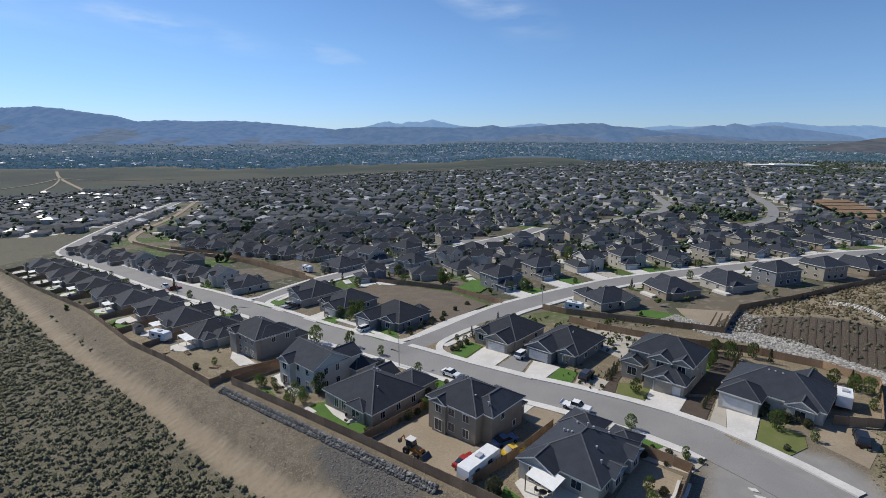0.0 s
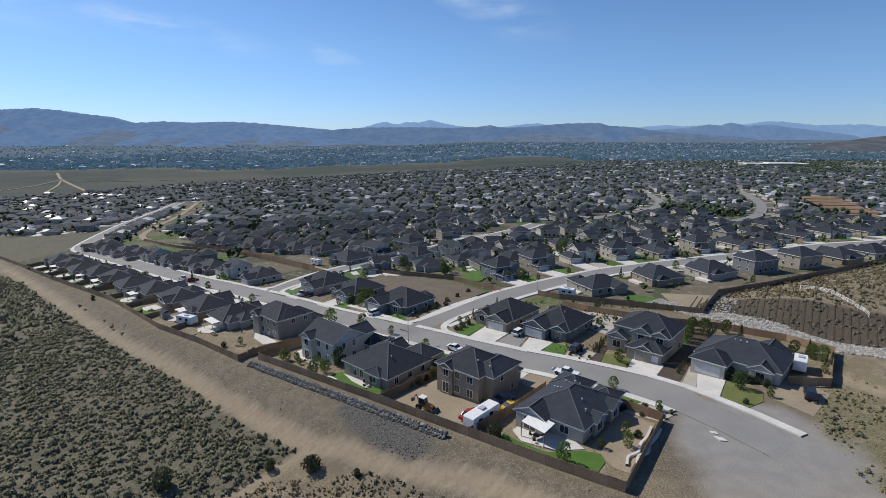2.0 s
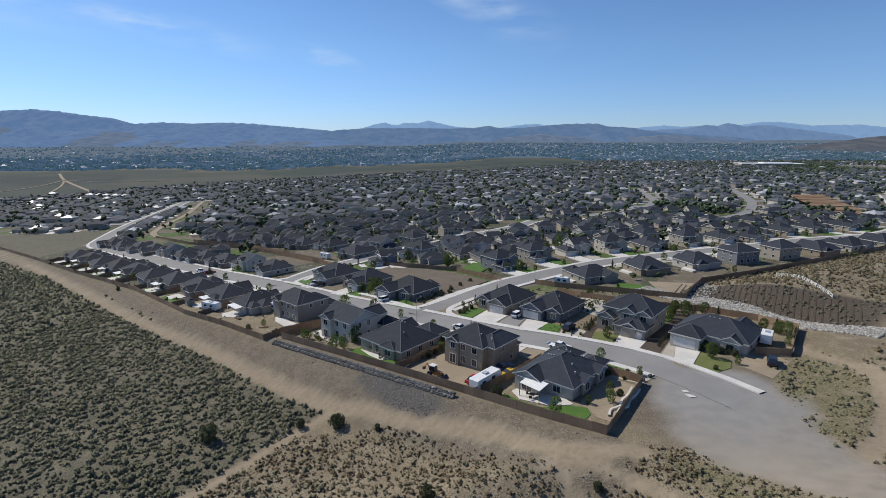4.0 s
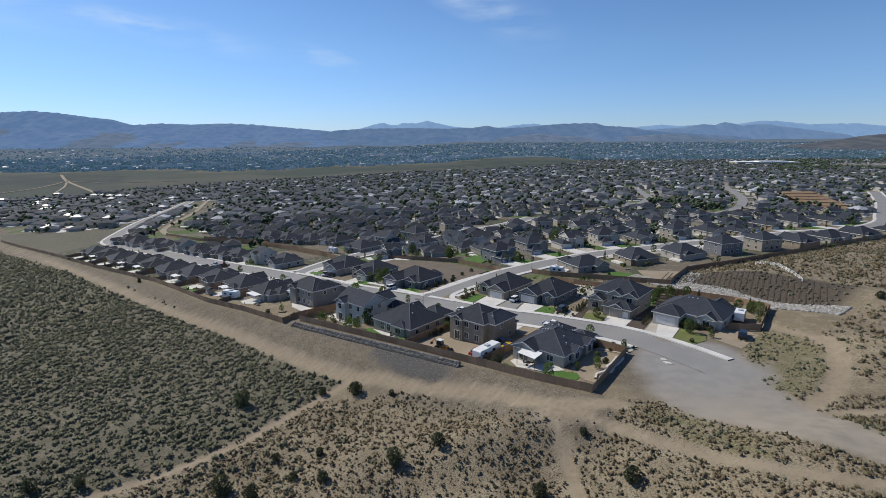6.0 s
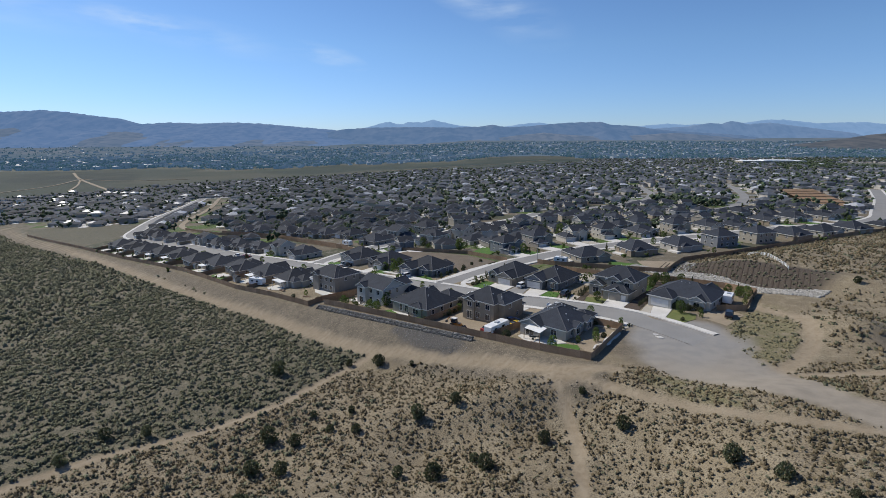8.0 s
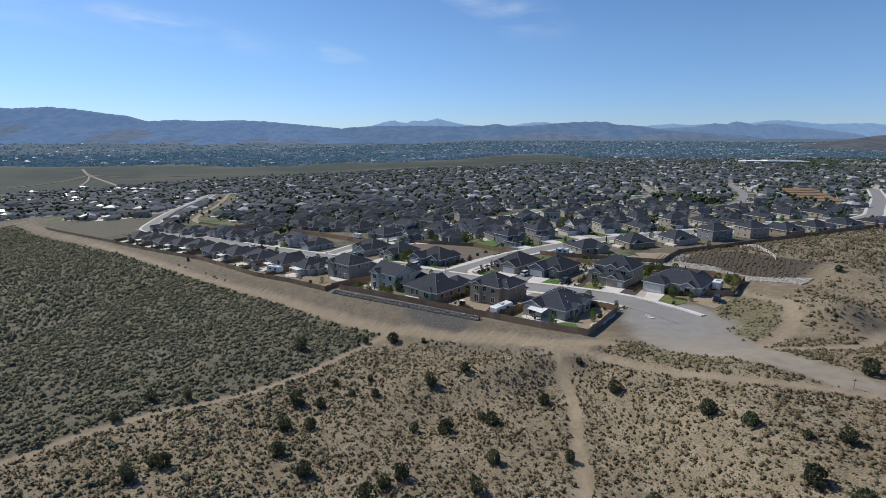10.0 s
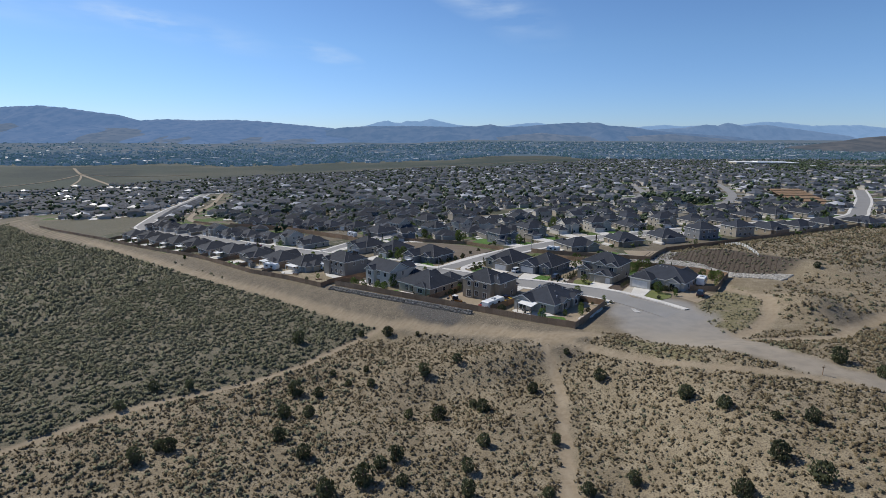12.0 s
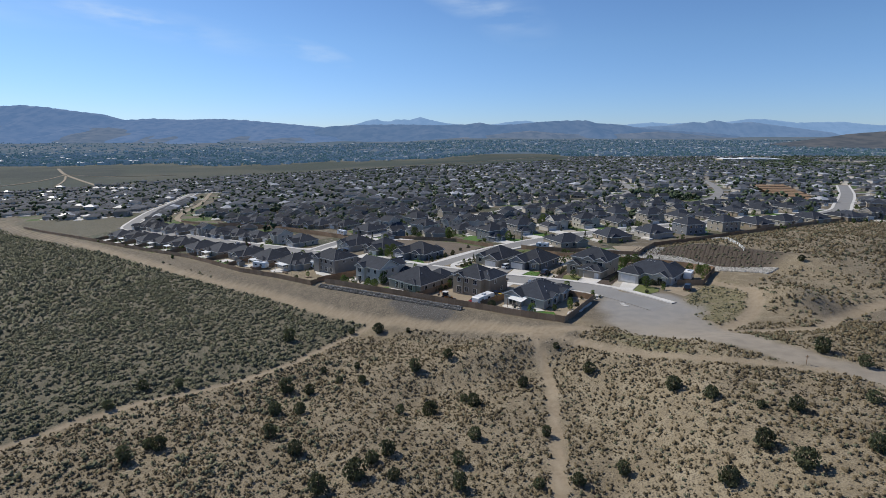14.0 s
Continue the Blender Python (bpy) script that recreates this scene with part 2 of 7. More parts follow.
MAIN = smooth_line([(76, 98), (65, 118), (56, 133), (52.7, 139.8), (46.2, 150.3), (41.3, 155.5), (36.5, 159.4), (25.5, 167.2), (19, 171.2), (12.4, 176), (5.1, 181.2), (-9, 192.2), (-36, 212.6), (-59, 231.5), (-88, 254), (-111, 271.3), (-165, 315.5), (-215, 356)])
TURN = smooth_line([(-215, 356), (-236, 378), (-253, 415), (-281, 490), (-306, 576), (-345, 700)])
CROSS = smooth_line([(-7, 191.5), (-1, 199), (4.8, 205.6), (13, 215.6), (22.3, 225.5), (32, 233), (42.7, 241), (54, 248), (66.2, 255.4), (88, 264), (116, 274.5), (145, 285), (178, 300), (222, 313), (258, 338), (290, 376), (353, 454), (430, 560)])
SIDE = smooth_line([(-64, 236), (-60, 250), (-52, 268), (-41, 283), (-24, 301), (0, 330), (40, 372), (60, 400)])
LANE_A = smooth_line([(212, 640), (200, 572), (184, 510), (157, 462), (132, 441), (100, 416)])
LANE_B = smooth_line([(320, 640), (290, 560), (262, 495), (228, 437), (205, 409), (168, 380)])
STREETS = [MAIN, TURN, CROSS, SIDE, LANE_A, LANE_B]
TRACK_BASE = smooth_line([(-420, 474), (-255, 337), (-177, 272), (-113, 216.5), (-79, 190), (-60.5, 175.5), (-42.8, 161), (-30, 150.6), (-21.5, 144.8), (-15, 141.6), (-6.5, 136), (1.5, 132), (11.7, 125.9), (20, 118.5), (31, 117)])
TRACK_SOUTH = smooth_line([(21.6, 118), (19.9, 114.9), (20, 110.7), (20.4, 104.6), (19.8, 95.8), (18.8, 88.3), (17.8, 81.3), (16.8, 75.2), (15.5, 69.9), (12, 50), (8, 20)])
TRACK_WEST = smooth_line([(-21.5, 144.6), (-25.3, 141.2), (-28.4, 137), (-34.4, 127.5), (-38.6, 119.9), (-44.5, 114.8), (-50.4, 109.7), (-57, 104.7), (-63.2, 100.3), (-68.6, 95.7), (-73.4, 91.2), (-79.5, 83), (-100, 62)])
TRACK_EAST = smooth_line([(21, 117.4), (27.1, 112.5), (32.8, 106.7), (40.9, 98.3), (50.8, 91.8), (62, 86.6), (70, 82.5), (95, 66)])
LOOP = smooth_line([(60, 113), (68.5, 118.3), (76.3, 126), (82.5, 134.6), (85.3, 142.5), (83.6, 148), (80, 156)])
LOOP_B = smooth_line([(64, 111), (75, 112), (85, 113), (94, 121), (104, 126), (125, 133)])
GRAVEL = smooth_line([(54, 136), (51.5, 126), (51, 117), (55, 108), (60, 99), (65, 91.5), (70, 85), (82, 72)])

FENCE_SOUTH = [(40.6, 141.0), (28, 122), (-10, 151.2), (-43.5, 176.4)]
FENCE_WEST = [(-48.8, 177.1), (-66, 191.2), (-85.6, 205.8), (-124, 240.3), (-182.8, 285.3), (-231, 324), (-345, 413)]
LOT_EDGE = [(-420, 480)] + FENCE_WEST[::-1] + FENCE_SOUTH[:0:-1]


def outside_lots(x, y):
    """Metres outside the row of lots, on the scrub side (negative inside)."""
    d = near_line(LOT_EDGE, x, y)
    edge = np.interp(x, [q[0] for q in LOT_EDGE], [q[1] for q in LOT_EDGE])
    return np.where(y < edge, d, -d)


NEAR_EDGE = ([-1300, -752, -658, -603, -529, -447, -290, -21, 111, 284, 403, 470], [560, 825, 965, 1060, 1159, 1245, 1235, 1250, 1225, 1430, 1630, 2400])
FAR_EDGE = ([-1405, -1190, -1096, -932, -712, -559, -436, -232, -29, 69, 197, 338, 450], [1546, 1498, 1610, 1676, 1562, 1623, 1830, 1840, 1780, 1853, 2100, 2200, 1700])
STRIP_X, STRIP_W = (-246, -200, -108, -83, -60, -43, -20), (10, 8, 8, 7.4, 8.8, 12.2, 12.6)


def west_of(x, y):
    """1 on the field's side of the west track, 0 on the hill's."""
    line = np.interp(y, [40, 62, 83, 91, 105, 115, 128, 141, 150], [-122, -100, -79.5, -73.4, -57, -44.5, -34.3, -25.3, -18])
    return sstep(-1.5, 1.5, line - x)


def strip(x):
    """Width of the bare strip between the fence and the field."""
    return np.interp(x, STRIP_X, STRIP_W)


def axis(spans):
    out = []
    for a, b, step in spans:
        out += list(np.arange(a, b, step))
    return np.array(out + [spans[-1][1]])


gx = axis([(-5200, -1200, 130), (-1200, -400, 16), (-400, -240, 5), (-240, -110, 2.2), (-110, 130, 1.15), (130, 400, 6), (400, 1200, 40), (1200, 5200, 130)])
gy = axis([(-120, 30, 15), (30, 180, 1.15), (180, 340, 2.2), (340, 480, 6), (480, 1500, 16), (1500, 4800, 110)])
GX, GY = np.meshgrid(gx, gy)
GZ = ground_z(GX, GY)
scrub = np.maximum(sstep(13, 20, outside_lots(GX, GY)) * (GX < 28), np.where((GX >= 28) & (GY < 112), sstep(2, 14, 118 - GY), 0))
GZ = GZ + scrub * (0.30 * wave(GX, GY, 9) + 0.14 * wave(GX, GY, 3.3, 2)) * (np.hypot(GX, GY - 120) < 300)
tracks = np.zeros_like(GX)
rut = np.zeros_like(GX)
for line, half in ((TRACK_BASE, 2.0), (TRACK_SOUTH, 1.3), (TRACK_WEST, 1.2), (TRACK_EAST, 1.05), (LOOP, 1.8), (LOOP_B, 1.7)):
    d = near_line(line, GX, GY)
    tracks = np.maximum(tracks, 1 - sstep(half * 0.7, half * 1.25, d + 0.35 * wave(GX, GY, 2.5, 5)))
    rut = np.maximum(rut, 1 - sstep(0.25, 0.75, np.abs(d - 0.85)))
tracks = np.maximum(tracks, 1 - sstep(3.5, 7.5, np.hypot(GX - 22, (GY - 117) * 1.6) + 0.8 * wave(GX, GY, 3, 5)))
rut = rut * tracks
GZ = GZ - 0.12 * tracks - 0.10 * rut
# bare fill slope between the fences and the base track
bare = np.where(GX < 30, sstep(-1, 1, outside_lots(GX, GY)) * (1 - sstep(-2.5, 2.5, outside_lots(GX, GY) - strip(GX) - 1 + 0.8 * wave(GX, GY, 4, 1))), 0)
GZ = GZ + bare * (1 - tracks) * sstep(2.5, 6, outside_lots(GX, GY)) * (0.03 * wave(GX, GY, 3.4, 7) + 0.02 * wave(GX, GY, 1.5, 9))
bare = np.maximum(bare, 1 - sstep(9, 16, np.hypot(GX - 45, GY - 131)))
bare = np.maximum(bare, 0.7 * (1 - sstep(3, 6, near_line([(62, 149), (66, 143)], GX, GY))))
bare = np.maximum(bare, 0.8 * (1 - sstep(0.7, 1.1, np.hypot((GX - 100) / 13, (GY - 123) / 7) + 0.12 * wave(GX, GY, 3, 8))))
worn = 1 - sstep(8, 34, np.hypot(GX - 51, GY - 139) + 2 * wave(GX, GY, 4, 2))
tall_grass = 1 - sstep(0.8, 1.15, np.hypot((GX - 72 - 0.5 * (GY - 136)) / 8.5, (GY - 136) / 19) + 0.14 * wave(GX, GY, 4, 6))
tall_grass = np.maximum(tall_grass, 1 - sstep(0.7, 1.1, np.hypot((GX - 41.5 + 0.6 * (GY - 106)) / 4.5, (GY - 106) / 10) + 0.14 * wave(GX, GY, 4, 6)))
tall_grass = np.maximum(tall_grass, 1 - sstep(0.7, 1.1, np.hypot((GX - 65.5) / 4.5, (GY - 105) / 7.5) + 0.14 * wave(GX, GY, 4, 6))) * (1 - tracks)
wide = np.interp(GY, [84, 96, 108, 118, 130], [2.6, 3.4, 6.6, 9.0, 9.5])
gravel = 1 - sstep(wide, wide * 1.5, near_line(GRAVEL, GX, GY) + 1.6 * wave(GX, GY, 5, 3))
stony = 1 - sstep(0.75, 1.1, np.hypot((GX + 8) / 10.5, ((GY - 143.4) + 0.78 * (GX + 8)) / 4.8) + 0.12 * wave(GX, GY, 2, 4))
along, back = 0.533 * (GX - 76) - 0.846 * (GY - 196), 0.846 * (GX - 76) + 0.533 * (GY - 196)
bank = sstep(2, 4, back) * (1 - sstep(17, 19.5, back)) * sstep(-13, -9, along) * (1 - sstep(40, 46, along))
field = np.where(GX < -15, west_of(GX, GY), 0) * (1 - bare) * np.where(outside_lots(GX, GY) > 5, 1.0, 0.0) * (1 - tracks)
inside = np.where(outside_lots(GX, GY) < 0, 1.0, 0.0)
town = inside * sstep(205, 235, GY + 0.2 * GX) * (1 - bank) * np.where((GX > 80) & (-0.465 * (GX - 88) + 0.885 * (GY - 219) < 0), 0, 1)
edge_y, back_y = np.interp(GX, *NEAR_EDGE), np.interp(GX, *FAR_EDGE)
meadow = sstep(-15, 15, GY - edge_y) * (1 - sstep(0, 40, GY - back_y)) * (GX < 450)
fallow = 1 - sstep(0.8, 1.05, np.hypot((GX + 985 + 0.5 * (GY - 1300)) / 190, (GY - 1300) / 260) + 0.1 * wave(GX, GY, 60, 3))
FAR_TRACKS = []
for line, half in (([(-640, 950), (-685, 997), (-905, 1230), (-1086, 1450)], 8), ([(-905, 1230), (-838, 1053), (-828, 909)], 5), ([(-905, 1230), (-800, 1080), (-723, 952)], 5), ([(-905, 1230), (-772, 1183), (-640, 1230)], 4),
                   ([(-300, 1300), (-60, 1420), (120, 1500), (300, 1720)], 5)):
    FAR_TRACKS.append((line, half * 0.4))
empty_lot = np.where((GX < -240) & (GY < 450) & (GY > 300), inside, 0) * np.where(near_line(TURN, GX, GY) > 7, 1, 0)
town = town * (1 - meadow) * (1 - empty_lot)
meadow = np.maximum(meadow, 0.6 * empty_lot)

me = bpy.data.meshes.new("ground")
nx, ny = len(gx), len(gy)
idx = np.arange(nx * ny).reshape(ny, nx)
quads = np.stack([idx[:-1, :-1], idx[:-1, 1:], idx[1:, 1:], idx[1:, :-1]], -1).reshape(-1, 4)
me.from_pydata(np.stack([GX, GY, GZ], -1).reshape(-1, 3).tolist(), [], quads.tolist())
for name, field in (("rut", rut), ("worn", worn), ("tall_grass", tall_grass), ("track", tracks), ("bare", bare), ("gravel", gravel), ("stony", stony), ("bank", bank), ("town", town), ("meadow", meadow), ("field", field), ("track_far", np.where(GY > 600, tracks, 0)), ("fallow", fallow), ("valley", sstep(0, 60, GY - np.where(GX < 450, back_y, 1700)))):
    me.attributes.new(name, "FLOAT", "POINT").data.foreach_set("value", np.clip(field, 0, 1).astype(np.float32).ravel())
me.polygons.foreach_set("use_smooth", [True] * len(me.polygons))
ground = tagged(new("ground", me), "tan desert ground with scrub, dirt tracks and bare fill slopes", "ground", kind="structure")


def ground_material():
    m = bpy.data.materials.new("desert_ground")
    m.use_nodes = True
    n, l = m.node_tree.nodes, m.node_tree.links
    shader = n["Principled BSDF"]
    shader.inputs["Roughness"].default_value, shader.inputs["Specular IOR Level"].default_value = 0.95, 0.2
    geo = n.new("ShaderNodeNewGeometry")

    def noisy(size, detail=6, kind="ShaderNodeTexNoise"):
        t = n.new(kind)
        t.inputs["Scale"].default_value = size
        if kind == "ShaderNodeTexNoise":
            t.inputs["Detail"].default_value = detail
        l.new(geo.outputs["Position"], t.inputs["Vector"])
        return t

    def span(source, lo, hi):
        r = n.new("ShaderNodeMapRange")
        r.inputs["From Min"].default_value, r.inputs["From Max"].default_value = lo, hi
        l.new(source, r.inputs["Value"])
        return r.outputs["Result"]

    def mixed(fac, first, second):
        x = n.new("ShaderNodeMix")
        x.data_type = "RGBA"
        l.new(fac, x.inputs["Factor"])
        for socket, value in (("A", first), ("B", second)):
            if isinstance(value, tuple):
                x.inputs[socket].default_value = (*value, 1)
            else:
                l.new(value, x.inputs[socket])
        return x.outputs["Result"]

    def given(name):
        a = n.new("ShaderNodeAttribute")
        a.attribute_name = name
        return a.outputs["Fac"]

    big, mid, fine = noisy(0.035).outputs["Fac"], noisy(0.35).outputs["Fac"], noisy(3.5, 8).outputs["Fac"]
    ruts = noisy(1.1, 7).outputs["Fac"]
    soil = mixed(span(big, 0.38, 0.62), (0.190, 0.156, 0.104), (0.235, 0.193, 0.129))
    soil = mixed(span(mid, 0.45, 0.68), soil, (0.278, 0.235, 0.163))
    soil = mixed(span(fine, 0.50, 0.62), soil, (0.135, 0.112, 0.082))
    sage = mixed(span(mid, 0.42, 0.62), (0.124, 0.113, 0.080), (0.172, 0.151, 0.108))
    sage = mixed(span(fine, 0.50, 0.60), sage, (0.085, 0.080, 0.054))
    col = mixed(given("field"), soil, sage)
    dirt = mixed(span(mid, 0.38, 0.64), (0.126, 0.107, 0.080), (0.168, 0.142, 0.106))
    dirt = mixed(span(ruts, 0.50, 0.68), dirt, (0.108, 0.092, 0.070))
    dirt = mixed(span(fine, 0.54, 0.64), dirt, (0.250, 0.212, 0.160))
    col = mixed(given("bare"), col, dirt)
    path = mixed(span(mid, 0.4, 0.6), (0.246, 0.203, 0.144), (0.292, 0.243, 0.176))
    path = mixed(span(ruts, 0.54, 0.68), path, (0.225, 0.182, 0.130))
    straw = mixed(span(fine, 0.42, 0.58), (0.205, 0.180, 0.105), (0.120, 0.112, 0.062))
    straw = mixed(span(mid, 0.50, 0.66), straw, (0.225, 0.188, 0.130))
    col = mixed(given("tall_grass"), col, straw)
    path = mixed(given("rut"), path, mixed(span(ruts, 0.4, 0.6), (0.225, 0.180, 0.124), (0.272, 0.222, 0.156)))
    col = mixed(given("track"), col, path)
    loose = mixed(span(mid, 0.38, 0.62), (0.232, 0.204, 0.166), (0.276, 0.242, 0.196))
    loose = mixed(span(big, 0.50, 0.66), loose, (0.300, 0.262, 0.210))
    loose = mixed(given("worn"), loose, mixed(span(mid, 0.4, 0.6), (0.222, 0.216, 0.208), (0.250, 0.240, 0.225)))
    col = mixed(given("gravel"), col, loose)
    col = mixed(given("stony"), col, mixed(span(fine, 0.42, 0.58), (0.125, 0.116, 0.104), (0.070, 0.067, 0.063)))
    col = mixed(given("bank"), col, mixed(span(fine, 0.42, 0.6), (0.066, 0.054, 0.043), (0.100, 0.083, 0.066)))
    cells = noisy(0.055, kind="ShaderNodeTexVoronoi").outputs["Color"]
    sep = n.new("ShaderNodeSeparateColor")
    l.new(cells, sep.inputs["Color"])
    yard = mixed(span(sep.outputs["Red"], 0.5, 0.6), (0.140, 0.120, 0.088), (0.078, 0.080, 0.052))
    yard = mixed(span(sep.outputs["Green"], 0.74, 0.78), yard, (0.07, 0.11, 0.03))
    yard = mixed(span(mid, 0.55, 0.7), yard, (0.215, 0.192, 0.158))
    col = mixed(given("town"), col, yard)
    grass = mixed(span(noisy(0.006).outputs["Fac"], 0.40, 0.60), (0.052, 0.064, 0.050), (0.042, 0.055, 0.045))
    grass = mixed(span(noisy(0.0028).outputs["Fac"], 0.48, 0.60), grass, (0.074, 0.078, 0.060))
    grass = mixed(given("fallow"), grass, mixed(span(noisy(0.01).outputs["Fac"], 0.42, 0.58), (0.030, 0.040, 0.036), (0.050, 0.060, 0.048)))
    col = mixed(given("meadow"), col, grass)
    col = mixed(given("track_far"), col, (0.17, 0.155, 0.115))
    plain = mixed(span(noisy(0.004).outputs["Fac"], 0.4, 0.6), (0.055, 0.075, 0.070), (0.095, 0.105, 0.092))
    col = mixed(given("valley"), col, plain)
    l.new(col, shader.inputs["Base Color"])
    b = n.new("ShaderNodeBump")
    b.inputs["Strength"].default_value, b.inputs["Distance"].default_value = 0.9, 0.25
    packed = n.new("ShaderNodeMath")
    packed.operation = "MAXIMUM"
    l.new(given("gravel"), packed.inputs[0])
    l.new(given("track"), packed.inputs[1])
    relief = n.new("ShaderNodeMapRange")
    relief.inputs["To Min"].default_value, relief.inputs["To Max"].default_value = 0.9, 0.3
    l.new(packed.outputs[0], relief.inputs["Value"])
    l.new(relief.outputs["Result"], b.inputs["Strength"])
    l.new(fine, b.inputs["Height"])
    l.new(b.outputs["Normal"], shader.inputs["Normal"])
    return m


me.materials.append(ground_material())


# ---- mesh building ----
class Shape:
    """Vertices and faces gathered for one mesh."""

    def __init__(self):
        self.v, self.f = [], []

    def poly(self, *pts):
        k = len(self.v)
        self.v += [tuple(p) for p in pts]
        self.f.append(tuple(range(k, k + len(pts))))

    def box(self, x0, x1, y0, y1, z0, z1, m=None):
        k = len(self.v)
        pts = [(x, y, z) for z in (z0, z1) for x, y in ((x0, y0), (x1, y0), (x1, y1), (x0, y1))]
        self.v += [tuple(m @ Vector(p)) for p in pts] if m else pts
        self.f += [tuple(k + i for i in q) for q in ((3, 2, 1, 0), (4, 5, 6, 7), (0, 1, 5, 4), (1, 2, 6, 5), (2, 3, 7, 6), (3, 0, 4, 7))]

    def rod(self, a, b, ra, rb=None, sides=6):
        a, b, rb = Vector(a), Vector(b), ra if rb is None else rb
        q = (b - a).to_track_quat("Z", "Y").to_matrix()
        k = len(self.v)
        for c, r in ((a, ra), (b, rb)):
            for i in range(sides):
                w = 2 * math.pi * i / sides
                self.v.append(tuple(c + q @ Vector((r * math.cos(w), r * math.sin(w), 0))))
        self.f += [(k + i, k + (i + 1) % sides, k + sides + (i + 1) % sides, k + sides + i) for i in range(sides)]
        self.f += [tuple(k + i for i in range(sides))[::-1], tuple(k + sides + i for i in range(sides))]

    def lathe(self, profile, sides=10, axis="Z"):
        """A turned body from (radius, height) pairs."""
        k = len(self.v)
        for r, h in profile:
            for i in range(sides):
                w = 2 * math.pi * i / sides
                c, s = r * math.cos(w), r * math.sin(w)
                self.v.append((c, s, h) if axis == "Z" else (c, h, s))
        for j in range(len(profile) - 1):
            for i in range(sides):
                a, b = k + j * sides + i, k + j * sides + (i + 1) % sides
                self.f.append((a, b, b + sides, a + sides))
        self.f += [tuple(k + i for i in range(sides))[::-1], tuple(k + (len(profile) - 1) * sides + i for i in range(sides))]

    def prism(self, outline, z0, z1):
        k, n = len(self.v), len(outline)
        self.v += [(x, y, z0) for x, y in outline] + [(x, y, z1) for x, y in outline]
        self.f += [tuple(range(k + n - 1, k - 1, -1)), tuple(range(k + n, k + 2 * n))]
        self.f += [(k + i, k + (i + 1) % n, k + n + (i + 1) % n, k + n + i) for i in range(n)]

    def mesh(self, name, material, smooth=False):
        d = bpy.data.meshes.new(name)
        d.from_pydata(self.v, [], self.f)
        d.materials.append(material)
        if smooth:
            d.polygons.foreach_set("use_smooth", [True] * len(d.polygons))
        return d


def part(name, shape, material, parent, label="", smooth=False, m=None):
    ob = new(name, shape if isinstance(shape, bpy.types.Mesh) else shape.mesh(name, material, smooth))
    ob.parent = parent
    if m is not None:
        ob.matrix_basis = m
    if label:
        ob["label"] = label
    return ob


def thing(name, label, category, m, group="", kind=""):
    ob = tagged(new(name), label, category, group, kind)
    ob.matrix_basis = m
    return ob


def on_ground(x, y, turn=0.0, lift=0.0, size=1.0):
    return pose(x, y, base_z(x, y) + lift, 0, 0, turn) @ Matrix.Diagonal((size, size, size, 1))


# ---- roads ----
def distance_raster(lines, step=5.0):
    """Distances from the lines on a coarse grid, for quick looking up."""
    rx, ry = np.arange(-1000, 1305, step), np.arange(100, 1405, step)
    X, Y = np.meshgrid(rx, ry)
    D = np.minimum.reduce([near_line(l[::2] + [l[-1]], X, Y) for l in lines]).tolist()
    nx_, ny_ = len(rx) - 1, len(ry) - 1

    def far_from(x, y):
        u, v = (x + 1000) / step, (y - 100) / step
        i, j = int(u), int(v)
        if i < 0 or j < 0 or i >= nx_ or j >= ny_:
            return 99.0
        u, v = u - i, v - j
        return (D[j][i] * (1 - u) + D[j][i + 1] * u) * (1 - v) + (D[j + 1][i] * (1 - u) + D[j + 1][i + 1] * u) * v
    return far_from


off_street = distance_raster(STREETS)


def cover(x, y):
    """Extra height of what is laid on the coarser far ground."""
    return 0.25 * float(max(sstep(212, 232, y), sstep(112, 128, -x), sstep(115, 128, x)))


def offset_line(line, d):
    out = []
    for i, (x, y) in enumerate(line):
        ax, ay = line[max(0, i - 1)]
        bx, by = line[min(len(line) - 1, i + 1)]
        n = math.hypot(bx - ax, by - ay)
        out.append((x - d * (by - ay) / n, y + d * (bx - ax) / n))
    return out


def ribbon(line, a, b, z, shape, bottom=None):
    """A strip between the offsets a and b of a line, z above the ground, with sides down to bottom."""
    left, right = offset_line(line, a), offset_line(line, b)
    for i in range(len(line) - 1):
        zs = [base_z(*line[i]) + z + cover(*line[i]), base_z(*line[i + 1]) + z + cover(*line[i + 1])]
        p, q, r, s = (*left[i], zs[0]), (*right[i], zs[0]), (*right[i + 1], zs[1]), (*left[i + 1], zs[1])
        shape.poly(p, q, r, s)
        if bottom is not None:
            for u, v in ((q, r), (s, p)):
                shape.poly(u, v, (v[0], v[1], v[2] - z + bottom - 0.3), (u[0], u[1], u[2] - z + bottom - 0.3))


def clear_of(line, others, gap):
    """The runs of a line that keep the gap from the other lines."""
    runs, now = [], []
    for q in line:
        if all(float(near_line(o, q[0], q[1])) > gap for o in others):
            now.append(q)
        else:
            if len(now) > 1:
                runs.append(now)
            now = []
    return runs + ([now] if len(now) > 1 else [])


